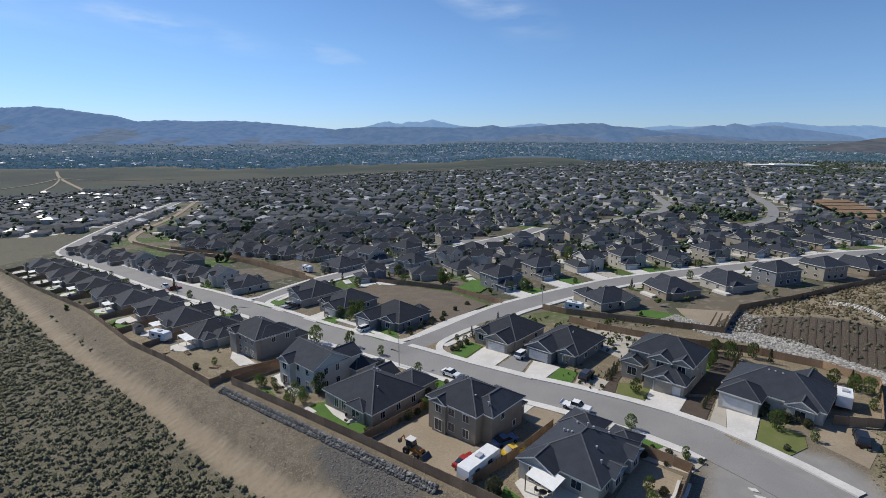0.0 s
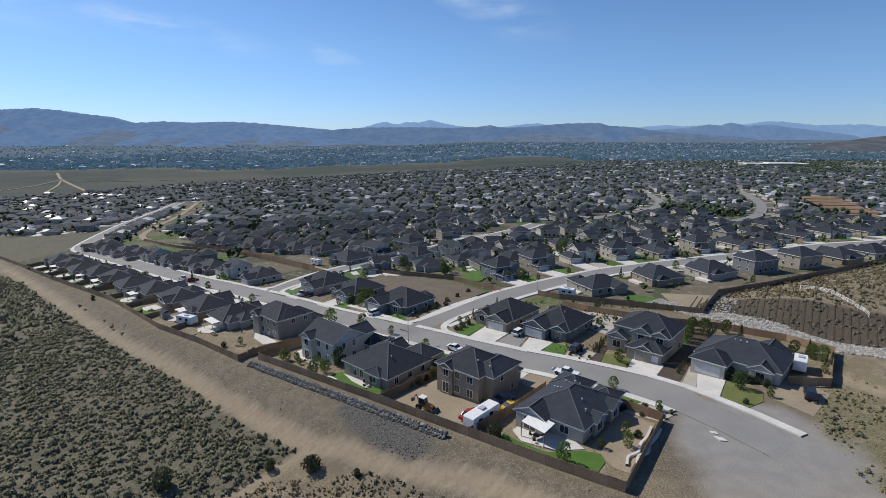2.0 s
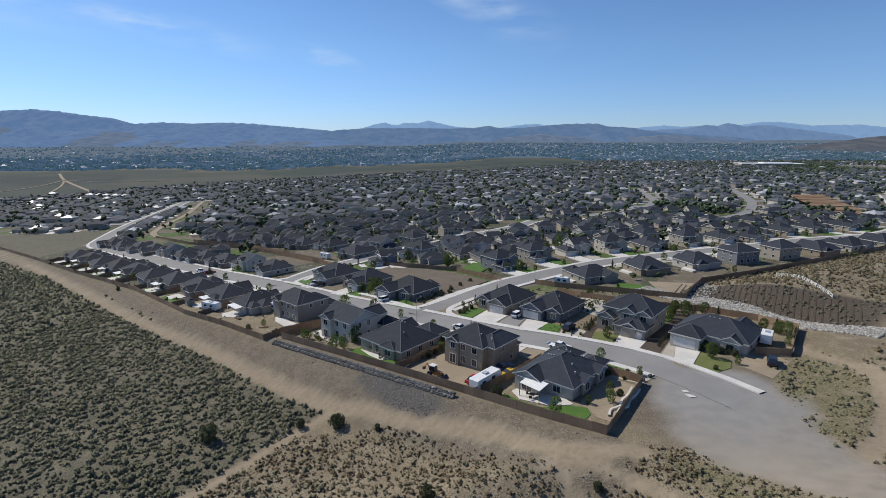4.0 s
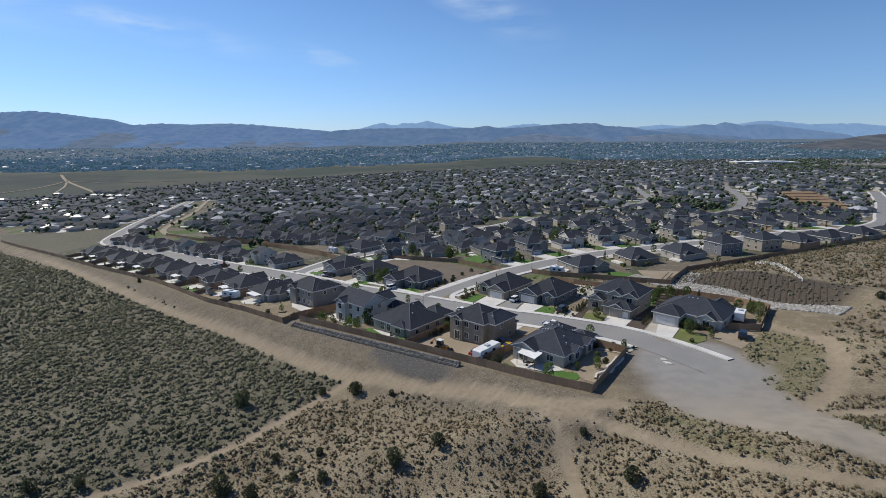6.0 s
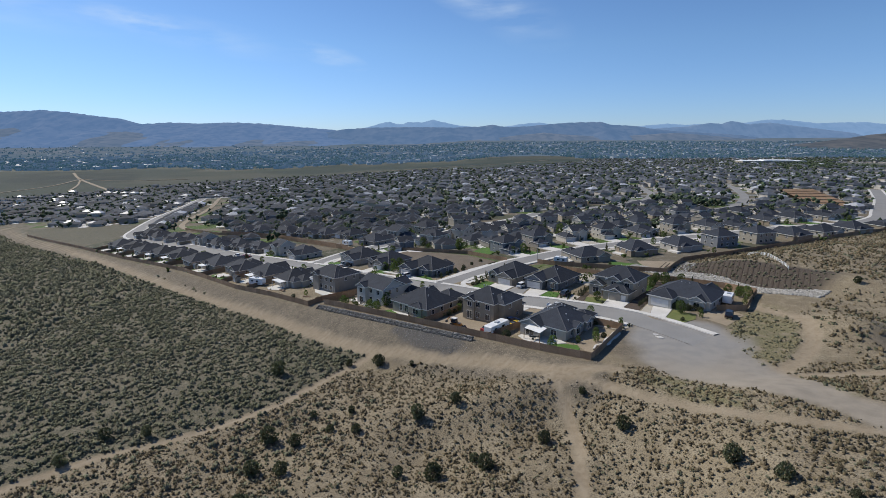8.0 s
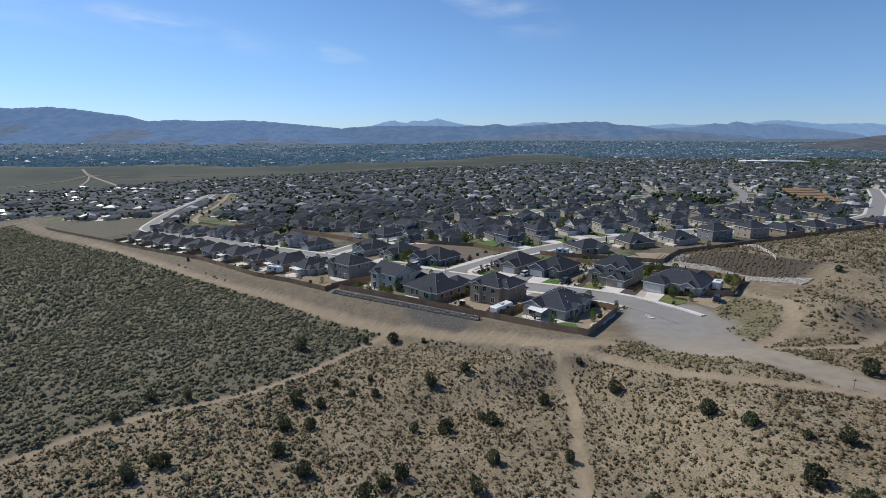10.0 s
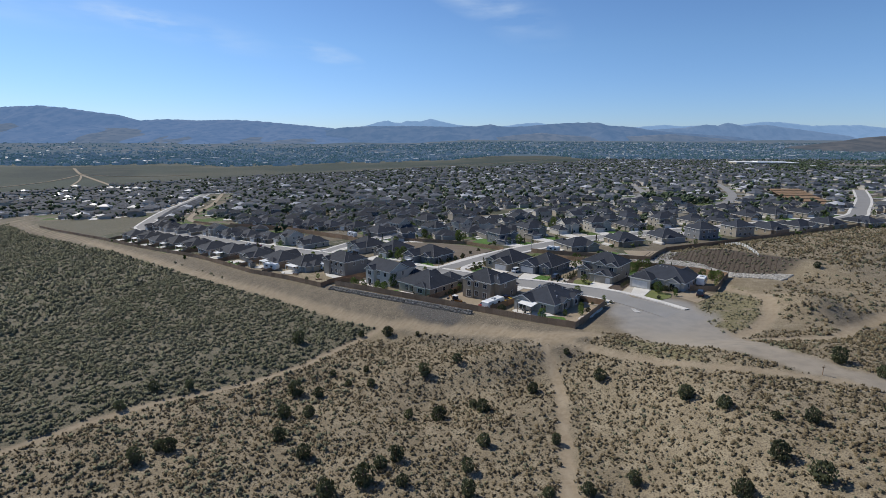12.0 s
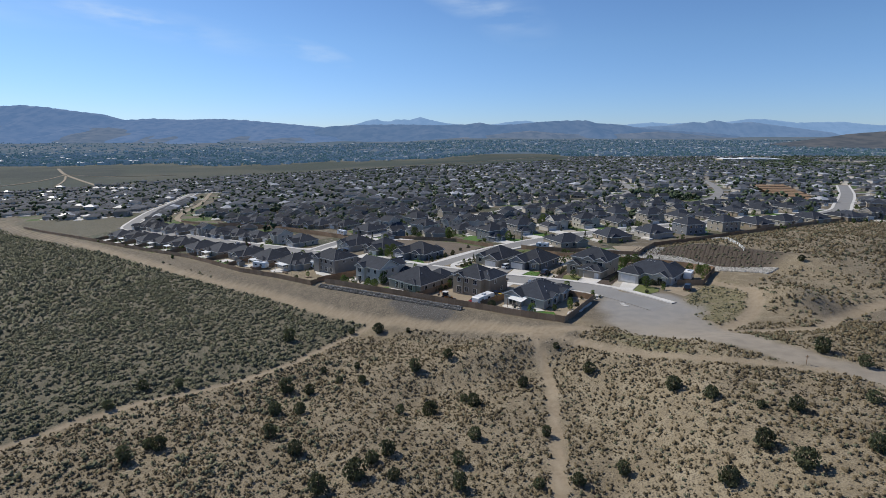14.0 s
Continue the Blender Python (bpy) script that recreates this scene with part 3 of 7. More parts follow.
def street(line, half, name, skip, starts=(0, 0), tail=0, z=0.085):
    s = Shape()
    ribbon([q for q in line if q[1] > tail], half, -half, z, s, -0.3)
    if tail:
        (ax, ay), (bx, by) = [q for q in line if q[1] > tail][:2]
        k = 4.0 / math.hypot(bx - ax, by - ay)
        ex, ey = ax - k * (bx - ax), ay - k * (by - ay)
        p, q, r, t = s.v[0], s.v[1], (s.v[1][0] + ex - ax, s.v[1][1] + ey - ay), (s.v[0][0] + ex - ax, s.v[0][1] + ey - ay)
        s.poly(q, p, (*t, base_z(*t) - 0.12), (*r, base_z(*r) - 0.12))
    tagged(new(name, s.mesh(name, ASPHALT)), "sun-bleached grey asphalt residential street", "road", kind="structure")
    for side in (1, -1):
        edge = [q for q in offset_line(line, side * half) if q[1] > (starts[0] if side > 0 else starts[1])]
        for run in clear_of(edge, skip, half + 4.5):
            w = Shape()
            lo, hi = (1.75, 0.0) if side > 0 else (0.0, -1.75)
            ribbon(run, lo, hi, 0.24, w, -0.3)
            tagged(new("pavement", w.mesh("pavement", CONCRETE)), "pale concrete kerb and sidewalk along the street", "pavement", kind="structure")


street([q for q in MAIN if q[1] > 125], 4.7, "road", [CROSS[3:], SIDE[3:], TURN[2:]], (142.4, 133.6), 131.5, 0.05)
street(TURN, 4.4, "road", [MAIN])
street(CROSS, 4.4, "road", [MAIN])
street(SIDE, 4.0, "road", [MAIN])
for line in (LANE_A, LANE_B):
    s = Shape()
    ribbon(line, 3.6, -3.6, 0.3, s, -0.3)
    tagged(new("road", s.mesh("road", ASPHALT)), "pale grey lane bending between houses", "road", kind="structure")
# thin tracks across the meadow
for line, half in FAR_TRACKS:
    s = Shape()
    ribbon(smooth_line(line, 25), half, -half, 0.5, s, -0.4)
    tagged(new("track", s.mesh("track", YARD_DIRT)), "thin pale dirt track across the meadow", "track", kind="structure")
# rounded kerb returns at the junctions
for bend in ([(22.4, 175.2), (15.8, 180.2), (8.6, 185.5), (4.0, 189.6), (1.9, 193.0), (1.9, 196.6), (3.4, 200.0), (8.1, 206.0), (12.1, 210.0)],
             [(-30.2, 220.2), (-21.9, 213.1), (-12.4, 203.2), (-9.6, 200.6), (-6.4, 201.6), (-2.2, 207.4), (4.0, 215.8), (12.6, 224.3)],
             [(-75.0, 250.2), (-69.0, 247.4), (-65.2, 249.6), (-61.4, 259.4), (-54.6, 270.2)], [(-56.2, 237.2), (-59.6, 241.4), (-58.4, 247.0), (-54.6, 254.6), (-50.4, 261.6)]):
    w = Shape()
    ribbon(smooth_line(bend, 1.5), 0.9, -0.9, 0.24, w, -0.3)
    tagged(new("pavement", w.mesh("pavement", CONCRETE)), "pale concrete kerb return at the street corner", "pavement", kind="structure")


# ---- houses ----
def side_frame(b, side):
    """Where a wall of a block stands: centre, the way along it and the way out of it."""
    cx, cy, w, d = b[0], b[1], b[2], b[3]
    return {"s": ((cx, cy - d / 2), (1, 0), (0, -1)), "n": ((cx, cy + d / 2), (-1, 0), (0, 1)),
            "e": ((cx + w / 2, cy), (0, 1), (1, 0)), "w": ((cx - w / 2, cy), (0, -1), (-1, 0))}[side]


def roof_shape(b, pitch, over=0.45):
    """Roof slab of a block (cx, cy, w, d, eave, kind, ridge axis), its eave trim and its ridge caps."""
    cx, cy, w, d, h, kind, ax = b[:7]
    W, D = w / 2 + over, d / 2 + over
    top, trim, caps = Shape(), Shape(), Shape()
    if ax == "y":
        W, D = D, W

    def at(u, v, z):
        return (cx + u, cy + v, z) if ax == "x" else (cx - v, cy + u, z)

    rise = pitch * D
    run = max(0.0, W - D) if kind == "hip" else W
    e = [at(-W, -D, h), at(W, -D, h), at(W, D, h), at(-W, D, h)]
    r0, r1 = at(-run, 0, h + rise), at(run, 0, h + rise)
    top.poly(e[0], e[1], r1, r0)
    top.poly(e[2], e[3], r0, r1)
    if kind == "hip":
        top.poly(e[1], e[2], r1)
        top.poly(e[3], e[0], r0)
    low = [(p[0], p[1], h - 0.06) for p in e]
    for i in range(4):
        j = (i + 1) % 4
        if kind == "hip" or i in (0, 2):
            trim.poly((low[i][0], low[i][1], h - 0.24), (low[j][0], low[j][1], h - 0.24), (e[j][0], e[j][1], h + 0.02), (e[i][0], e[i][1], h + 0.02))
    trim.poly(*[(p[0], p[1], h - 0.20) for p in reversed(e)])
    lines = [(r0, r1)] if run > 0.05 else []
    if kind == "hip":
        lines += [(e[0], r0), (e[3], r0), (e[1], r1), (e[2], r1)]
    else:
        for q, r in ((e[0], r0), (e[3], r0), (e[1], r1), (e[2], r1)):
            trim.poly(q, r, (r[0], r[1], r[2] - 0.26), (q[0], q[1], q[2] - 0.26))
    for p, q in lines:
        p, q = Vector(p), Vector(q)
        across = (q - p).cross(Vector((0, 0, 1))).normalized() * 0.13
        up = Vector((0, 0, 0.05))
        caps.poly(p - across + up * 0.3, q - across + up * 0.3, q + up, p + up)
        caps.poly(q + across + up * 0.3, p + across + up * 0.3, p + up, q + up)
    return top, trim, caps, h + rise


def add_window(house, b, side, u, z, w, h, kind="win", framed=True):
    (px, py), (tx, ty), (ox, oy) = side_frame(b, side)
    m = Matrix(((tx, ox, 0, px + tx * u), (ty, oy, 0, py + ty * u), (0, 0, 1, z), (0, 0, 0, 1)))
    f = Shape()
    if kind == "win":
        t = 0.09
        for a in ((-w / 2 - t, w / 2 + t, 0, 0.06, -t, 0), (-w / 2 - t, w / 2 + t, 0, 0.06, h, h + t), (-w / 2 - t, -w / 2, 0, 0.06, 0, h),
                  (w / 2, w / 2 + t, 0, 0.06, 0, h), (-0.025, 0.025, 0, 0.05, 0, h)):
            f.box(*a)
        g = Shape()
        g.box(-w / 2, w / 2, -0.05, 0.025, 0, h)
        if not framed:
            part("window", g, GLASS, house, m=m)
            return
        part("pane", g, GLASS, part("window", f, TRIM, house, m=m))
    elif kind == "garage":
        rows = 4
        for i in range(rows):
            f.box(-w / 2, w / 2, 0, 0.05, i * h / rows + 0.012, (i + 1) * h / rows - 0.012)
        f.box(-w / 2, w / 2, -0.05, 0.02, 0, h)
        part("garage_door", f, GARAGE, house, "panelled white garage door", m=m)
    else:
        f.box(-w / 2, w / 2, -0.05, 0.04, 0, h)
        f.box(-w / 2 + 0.12, w / 2 - 0.12, 0.03, 0.06, 0.15, h * 0.42)
        f.box(-w / 2 + 0.12, w / 2 - 0.12, 0.03, 0.06, h * 0.5, h - 0.15)
        part("door", f, TRIM, house, m=m)


def build_house(m, blocks, openings, colour, label, pitch=0.52, vents=(), detail=True, group="houses of the suburb"):
    """A house of hip- and gable-roofed blocks on one pad, with its windows and doors."""
    house = thing("house", label, "house", m, group)
    eaves = Shape()
    for b in blocks:
        cx, cy, w, d, h, kind, ax = b[:7]
        s = Shape()
        s.box(cx - w / 2, cx + w / 2, cy - d / 2, cy + d / 2, -2.2, h - 0.1)
        top, trim, caps, peak = roof_shape(b, pitch)
        if kind == "gable":
            for sgn in (-1, 1):
                if ax == "x":
                    s.poly((cx + sgn * w / 2, cy - d / 2, h - 0.1), (cx + sgn * w / 2, cy + d / 2, h - 0.1), (cx + sgn * w / 2, cy, h - 0.12 + pitch * d / 2))
                else:
                    s.poly((cx - w / 2, cy + sgn * d / 2, h - 0.1), (cx + w / 2, cy + sgn * d / 2, h - 0.1), (cx, cy + sgn * d / 2, h - 0.12 + pitch * w / 2))
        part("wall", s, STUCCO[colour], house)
        roof = part("roof", top, SHINGLE, house, "charcoal asphalt shingle roof")
        if detail:
            part("eave_trim", trim, TRIM, roof)
            part("ridge_cap", caps, RIDGE, roof)
        else:
            k = len(eaves.v)
            eaves.v += trim.v
            eaves.f += [tuple(k + i for i in f) for f in trim.f]
    if not detail:
        part("eave_trim", eaves, TRIM, house)
    for o in openings:
        add_window(house, blocks[o[0]], *o[1:], framed=detail)
    for x, y, z in vents:
        v = Shape()
        v.rod((x, y, z - 0.5), (x, y, z + 0.28), 0.12, 0.12, 6)
        v.rod((x, y, z + 0.28), (x, y, z + 0.38), 0.2, 0.16, 6)
        part("roof_vent", v, FLASH, house)
    return house


ROT = -39.8


def row_windows(i, side, count, width, z, w, h):
    return [(i, side, (k - (count - 1) / 2) * width / count, z, w, h, "win") for k in range(count)]


# one-storey corner house with a covered patio
one = [(0.7, -0.4, 11.6, 13.6, 2.9, "hip", "y"), (-2.4, -7.2, 5.6, 3.2, 2.9, "gable", "y"), (-2.4, 6.6, 6.0, 5.4, 2.9, "hip", "y"), (4.2, 6.6, 4.2, 4.4, 2.9, "hip", "y"), (6.6, -2.2, 1.0, 3.4, 2.9, "gable", "x"), (6.7, 3.6, 1.2, 3.4, 2.9, "gable", "x")]
build_house(on_ground(25.0, 144.4, ROT, 0.2), one, row_windows(0, "s", 2, 10, 0.9, 1.5, 1.3)[1:] + row_windows(0, "e", 3, 12, 0.9, 1.0, 1.3) + [(4, "e", 0, 0.8, 1.6, 1.4, "win"), (5, "e", 0, 0.8, 1.4, 1.4, "win"),
            (1, "s", 0, 0.05, 2.2, 2.1, "win"), (2, "n", 0, 0, 4.9, 2.1, "garage"), (3, "n", 0, 0.8, 1.4, 1.4, "win"), (0, "w", -2, 0.9, 1.4, 1.2, "win")], "pale",
            "pale grey single-storey house with charcoal hip roof and patio", 0.48,
            [(-2.4, -0.6, 4.6), (-1.6, -0.9, 4.8), (-0.8, -1.2, 5.1), (0.4, 1.6, 5.7), (1.4, 1.4, 5.6), (-1.6, 2.2, 4.9), (3.4, -1.6, 4.6), (5.0, -3.4, 4.0), (3.2, 3.0, 4.7)])
# two-storey tan house
two = [(-1.0, 0, 10.5, 10, 5.6, "hip", "x"), (3.4, 1.4, 5.6, 9.0, 5.5, "hip", "y"), (-3.5, -4.6, 3.0, 1.8, 5.5, "gable", "y"), (2.2, 6.4, 5.8, 4.0, 2.9, "hip", "x")]
build_house(on_ground(9.2, 156.1, ROT, 0.2), two, row_windows(0, "s", 3, 9.5, 3.6, 1.3, 1.3) + row_windows(0, "s", 3, 9.5, 0.7, 1.3, 1.5) + [(1, "e", -1.5, 3.7, 1.0, 1.2, "win"), (1, "e", 2, 0.9, 0.9, 1.1, "win"),
            (2, "s", 0, 3.6, 1.2, 1.3, "win"), (2, "s", 0, 0.1, 1.6, 2.1, "win"), (3, "n", 0, 0, 4.9, 2.1, "garage"), (0, "w", 0, 3.7, 1.0, 1.2, "win")], "tan",
            "two-storey tan stucco house with charcoal hip roof", 0.55, [(-3.5, 1.1, 7.9), (-2.7, 1.1, 7.9), (-1.9, 1.1, 7.9), (1.8, -2.0, 7.0), (4.6, -2.0, 6.7)])
# one-storey house with a corner porch
three = [(0, -0.5, 14.0, 13.0, 2.9, "hip", "x"), (2.8, 7.4, 6.8, 6.5, 2.9, "hip", "y"), (3.0, -6.4, 4.4, 2.2, 2.9, "hip", "y"), (-4.2, 6.2, 5.0, 3.0, 2.9, "gable", "y")]
build_house(on_ground(-9.9, 166.3, ROT, 0.2), three, row_windows(0, "s", 4, 9, 0.4, 1.2, 1.9)[:3] + row_windows(0, "e", 3, 12, 0.9, 1.1, 1.3) + [(2, "s", 0, 0.8, 2.0, 1.4, "win"), (1, "n", 0, 0, 4.9, 2.1, "garage"),
            (3, "n", 0, 0.0, 1.0, 2.1, "door"), (0, "w", -3, 0.8, 1.3, 1.4, "win"), (0, "w", 2, 0.8, 1.3, 1.4, "win")], "beige",
            "beige single-storey house with charcoal hip roof beside a lawn", 0.55, [(-1.5, 1.0, 6.0), (-0.6, 1.0, 6.0), (0.4, 1.0, 6.0), (3.5, -2.5, 5.1)])
# two-storey white house
four = [(0, 0, 11.5, 9.0, 5.6, "gable", "x"), (-3.2, -4.6, 4.0, 2.4, 5.5, "gable", "y"), (2.6, 5.5, 5.6, 5.0, 5.4, "gable", "y"), (4.4, 8.0, 6.0, 5.6, 2.9, "hip", "x")]
build_house(on_ground(-24.9, 177.7, ROT, 0.0), four, row_windows(0, "s", 3, 10, 3.6, 1.1, 1.4)[1:] + row_windows(0, "s", 3, 10, 0.5, 1.3, 1.7)[1:] + row_windows(0, "e", 2, 6, 3.6, 0.9, 1.4) + row_windows(0, "e", 2, 6, 0.7, 0.9, 1.4)
            + [(1, "s", 0, 3.5, 1.4, 1.4, "win"), (1, "s", 0, 0.4, 1.6, 1.7, "win"), (3, "n", 0, 0, 4.9, 2.1, "garage"), (0, "w", 0, 3.7, 1.0, 1.2, "win")], "white",
            "two-storey white house with charcoal gable roof", 0.55, [(-2, 0.8, 8.0), (-1, 0.8, 8.0), (0.2, 0.8, 8.0), (1.4, 0.8, 8.0)])
# two-storey grey house at the dirt yard
five = [(0, 0, 13.0, 9.5, 5.6, "hip", "x"), (3.8, 1.5, 5.6, 9.5, 5.5, "hip", "y"), (3.0, 7.4, 6.0, 6.0, 2.9, "hip", "x"), (-3.6, -4.8, 3.4, 1.6, 5.5, "gable", "y")]
build_house(on_ground(-45.0, 197.5, ROT, 0.2), five, row_windows(0, "s", 4, 12, 3.6, 1.2, 1.3) + row_windows(0, "s", 4, 12, 0.6, 1.3, 1.6) + [(1, "e", -1.5, 3.7, 1.0, 1.2, "win"), (1, "e", 2.4, 3.7, 1.0, 1.2, "win"),
            (2, "n", 0, 0, 4.9, 2.1, "garage")], "grey", "two-storey grey stucco house with charcoal hip roof", 0.55, [(-2, 0.8, 7.9), (-1.2, 0.8, 7.9), (0, 0.8, 7.9)])

# house types repeated along the streets; the street lies on their +y side
TYPES = [
    dict(b=[(0, 0, 14.5, 12.5, 2.9, "hip", "x"), (3.6, 7.0, 6.6, 6.0, 2.9, "gable", "y"), (-3.4, 5.8, 5.0, 2.6, 2.9, "gable", "y"), (-3.0, -6.4, 5.0, 2.4, 2.9, "hip", "y")], two=False),
    dict(b=[(0, 0, 13.0, 10.5, 5.6, "hip", "x"), (3.2, 6.4, 6.4, 6.0, 2.9, "hip", "y"), (-2.8, 5.0, 4.4, 2.2, 5.5, "gable", "y")], two=True),
    dict(b=[(-1.5, 0, 11.0, 15.0, 2.9, "hip", "y"), (5.0, 2.5, 6.0, 11.5, 2.9, "hip", "y"), (-3.8, 7.4, 4.6, 2.6, 2.9, "gable", "y"), (4.0, -4.6, 5, 4, 2.9, "hip", "x")], two=False),
    dict(b=[(-2.4, 0, 9.5, 10.0, 5.6, "gable", "x"), (4.6, 1.6, 6.2, 10.5, 2.9, "hip", "y"), (-3.0, 5.0, 4.2, 3.0, 5.5, "gable", "y"), (-1, -5.6, 5.2, 2.6, 2.9, "hip", "x")], two=True),
    dict(b=[(0, 0, 15.5, 11.5, 2.9, "hip", "x"), (-4.2, 6.6, 6.4, 6.2, 2.9, "hip", "y"), (3.6, -4.6, 6.4, 6.0, 2.9, "gable", "y"), (4.6, 5.6, 4.0, 2.4, 2.9, "gable", "y")], two=False),
    dict(b=[(0, -0.6, 11.8, 13.4, 2.9, "hip", "y"), (2.4, 6.6, 6.4, 5.0, 2.9, "gable", "y"), (-3.6, 5.8, 4.0, 3.0, 2.9, "gable", "y"), (-1.0, -7.0, 5.0, 2.0, 2.9, "hip", "x")], two=False),
]


def typed_house(m, k, colour, label, mirror=False, group="houses of the suburb", lite=False):
    t = TYPES[k]
    sg = -1 if mirror else 1
    blocks = [(sg * b[0],) + b[1:] for b in t["b"]]
    ops = [(1, "n", 0, 0, 4.8, 2.1, "garage")]
    ops += row_windows(0, "s", 3, blocks[0][2] * 0.8, 0.8, 1.4, 1.4)[:2 if k in (0, 4) else 3]
    ops += row_windows(0, "e", 2, blocks[0][3] * 0.8, 0.9, 1.1, 1.2) + row_windows(0, "w", 2, blocks[0][3] * 0.8, 0.9, 1.1, 1.2)
    ops += [(2, "n", 0, 0.8, 1.5, 1.4, "win")] if k != 4 else [(3, "n", 0, 0.8, 1.5, 1.4, "win")]
    if t["two"]:
        ops += row_windows(0, "s", 3, blocks[0][2] * 0.85, 3.6, 1.2, 1.3) + row_windows(0, "e", 2, blocks[0][3] * 0.7, 3.7, 1.0, 1.2) + row_windows(0, "w", 2, blocks[0][3] * 0.7, 3.7, 1.0, 1.2)
    if lite:
        ops = [o for o in ops if o[6] == "garage" or o[1] != "w"][:5 + 3 * t["two"]]
        return build_house(m, blocks[:3], [o for o in ops if o[0] < 3], colour, label, 0.5, (), group=group, detail=False)
    vents = [(sg * q, 0.9, (5.5 if not t["two"] else 7.7)) for q in (-1.8, -0.8, 0.4)]
    return build_house(m, blocks, ops, colour, label, 0.54, vents, group=group)


def wall_word(c):
    return {"tan": "tan", "beige": "beige", "grey": "grey", "white": "white", "blue": "blue-grey", "pale": "pale grey"}[c]


stock = {}


def placed_house(x, y, turn, k, colour, mirror=False, lite=False, size=1.0):
    key = (k, colour, mirror, lite, size)
    m = on_ground(x, y, turn, 0.2, 0.78 if lite else size)
    if key in stock:
        return copy_thing(stock[key], on_ground(x, y, turn, 0.2))
    storeys = "two-storey" if TYPES[k]["two"] else "single-storey"
    stock[key] = typed_house(m, k, colour, f"{storeys} {wall_word(colour)} stucco house with charcoal shingle roof", mirror, lite=lite)
    return stock[key]


YARDS = []
ROW = 0.9
HOUSES = [(25.0, 144.4), (9.2, 156.1), (-9.9, 166.3), (-25.6, 178.2), (-45, 197.5)]
rng = random.Random(7)
# opposite side of the main street: fronts face the scrub side
for x, y, turn, k, c, mir in ((19.8, 199.6, 140.2, 5, "beige", True), (32.6, 189.6, 140.2, 5, "blue", False), (66.2, 163.0, 137, 4, "white", True),
                              (-11.5, 217.2, 140.2, 0, "blue", False), (-29.5, 233.0, 140.2, 5, "grey", True), (-44.5, 247.5, 140.2, 0, "pale", True)):
    placed_house(x, y, turn, k, c, mir)
    HOUSES.append((x, y))
# two-storey house with several front gables
gabled = [(0, -0.5, 12.6, 10.0, 5.6, "hip", "x"), (-2.3, 6.4, 7.6, 5.2, 2.9, "hip", "x"), (-0.4, 4.8, 4.2, 2.6, 5.5, "gable", "y"), (-4.4, 4.6, 3.6, 2.2, 5.5, "gable", "y"), (5.0, 4.2, 4.4, 4.4, 3.3, "gable", "y"), (-2.3, 8.2, 3.4, 2.2, 3.0, "gable", "y")]
build_house(on_ground(50.6, 175.4, 140.2, 0.1), gabled, [(1, "n", 0.6, 0, 5.2, 2.1, "garage"), (2, "n", 0, 3.6, 1.4, 1.4, "win"), (3, "n", 0, 3.6, 1.4, 1.4, "win"), (4, "n", 0, 0.7, 1.8, 1.6, "win"), (0, "n", 3.4, 3.7, 1.0, 1.2, "win"),
            (0, "w", -2, 3.7, 1.0, 1.2, "win"), (0, "w", 2, 0.9, 1.2, 1.2, "win"), (0, "e", 0, 3.7, 1.0, 1.2, "win"), (0, "s", -3, 3.7, 1.2, 1.2, "win"), (0, "s", 3, 3.7, 1.2, 1.2, "win")], "beige",
            "two-storey beige stucco house with charcoal gabled roofs", 0.56, [(-1, -1.5, 8.2), (0.5, -1.5, 8.2)])
HOUSES.append((50.6, 175.4))
cols = ["tan", "beige", "grey", "pale", "blue", "beige", "pale"]
# row along the western fence
for i, k in enumerate((2, 0, 4, 0, 2, 4, 0, 2, 4, 0)):
    x, y = -61.0 - 16.0 * i, 207.2 + 12.6 * i
    placed_house(x, y, -41.5, k, ("pale", "beige", "grey", "beige", "pale", "tan", "grey")[i % 7], i % 3 == 1, size=ROW)
    YARDS.append((x, y, -41.5, k, i % 3 == 1))
    HOUSES.append((x, y))
# far side of the main street, past the side street
for i, k in enumerate((0, 3, 4, 0, 2, 3, 0, 4, 2, 0)):
    x, y = -76 - 15.4 * i, 264.5 + 11.2 * i
    placed_house(x, y, 138.5, k, ("pale", "white", "grey", "beige", "blue", "pale", "tan")[i % 7], i % 2 == 0, size=ROW)
    YARDS.append((x, y, 138.5, k, i % 2 == 0))
    HOUSES.append((x, y))
# both sides of the cross street
for x, y, turn, k, c in ((22.5, 255, 215, 1, "blue"), (39, 269, 208, 1, "grey"), (58, 279, 200, 3, "white"), (77, 284, 195, 1, "pale"), (96, 287, 196, 0, "grey"), (117, 295, 198, 1, "beige"), (138, 304, 200, 0, "pale"),
                         (160, 316, 202, 4, "beige"), (181, 325, 200, 0, "tan"), (203, 333, 197, 2, "pale"), (226, 341, 196, 0, "beige"),
                         (53.5, 228, 24, 4, "beige"), (77, 238, 17, 0, "tan"), (99, 245, 17, 0, "pale"), (119, 252, 20, 1, "blue"), (140, 259, 20, 1, "beige"),
                         (161, 267, 22, 0, "tan"), (182, 277, 24, 4, "pale"), (203, 285, 18, 0, "beige"), (226, 291, 16, 2, "tan"), (255, 303, 24, 0, "beige"), (284, 340, 60, 1, "tan"), (300, 358, 50, 0, "pale")):
    placed_house(x, y, turn, k, c, k == 2, size=ROW)
    YARDS.append((x, y, turn, k, k == 2))
    HOUSES.append((x, y))
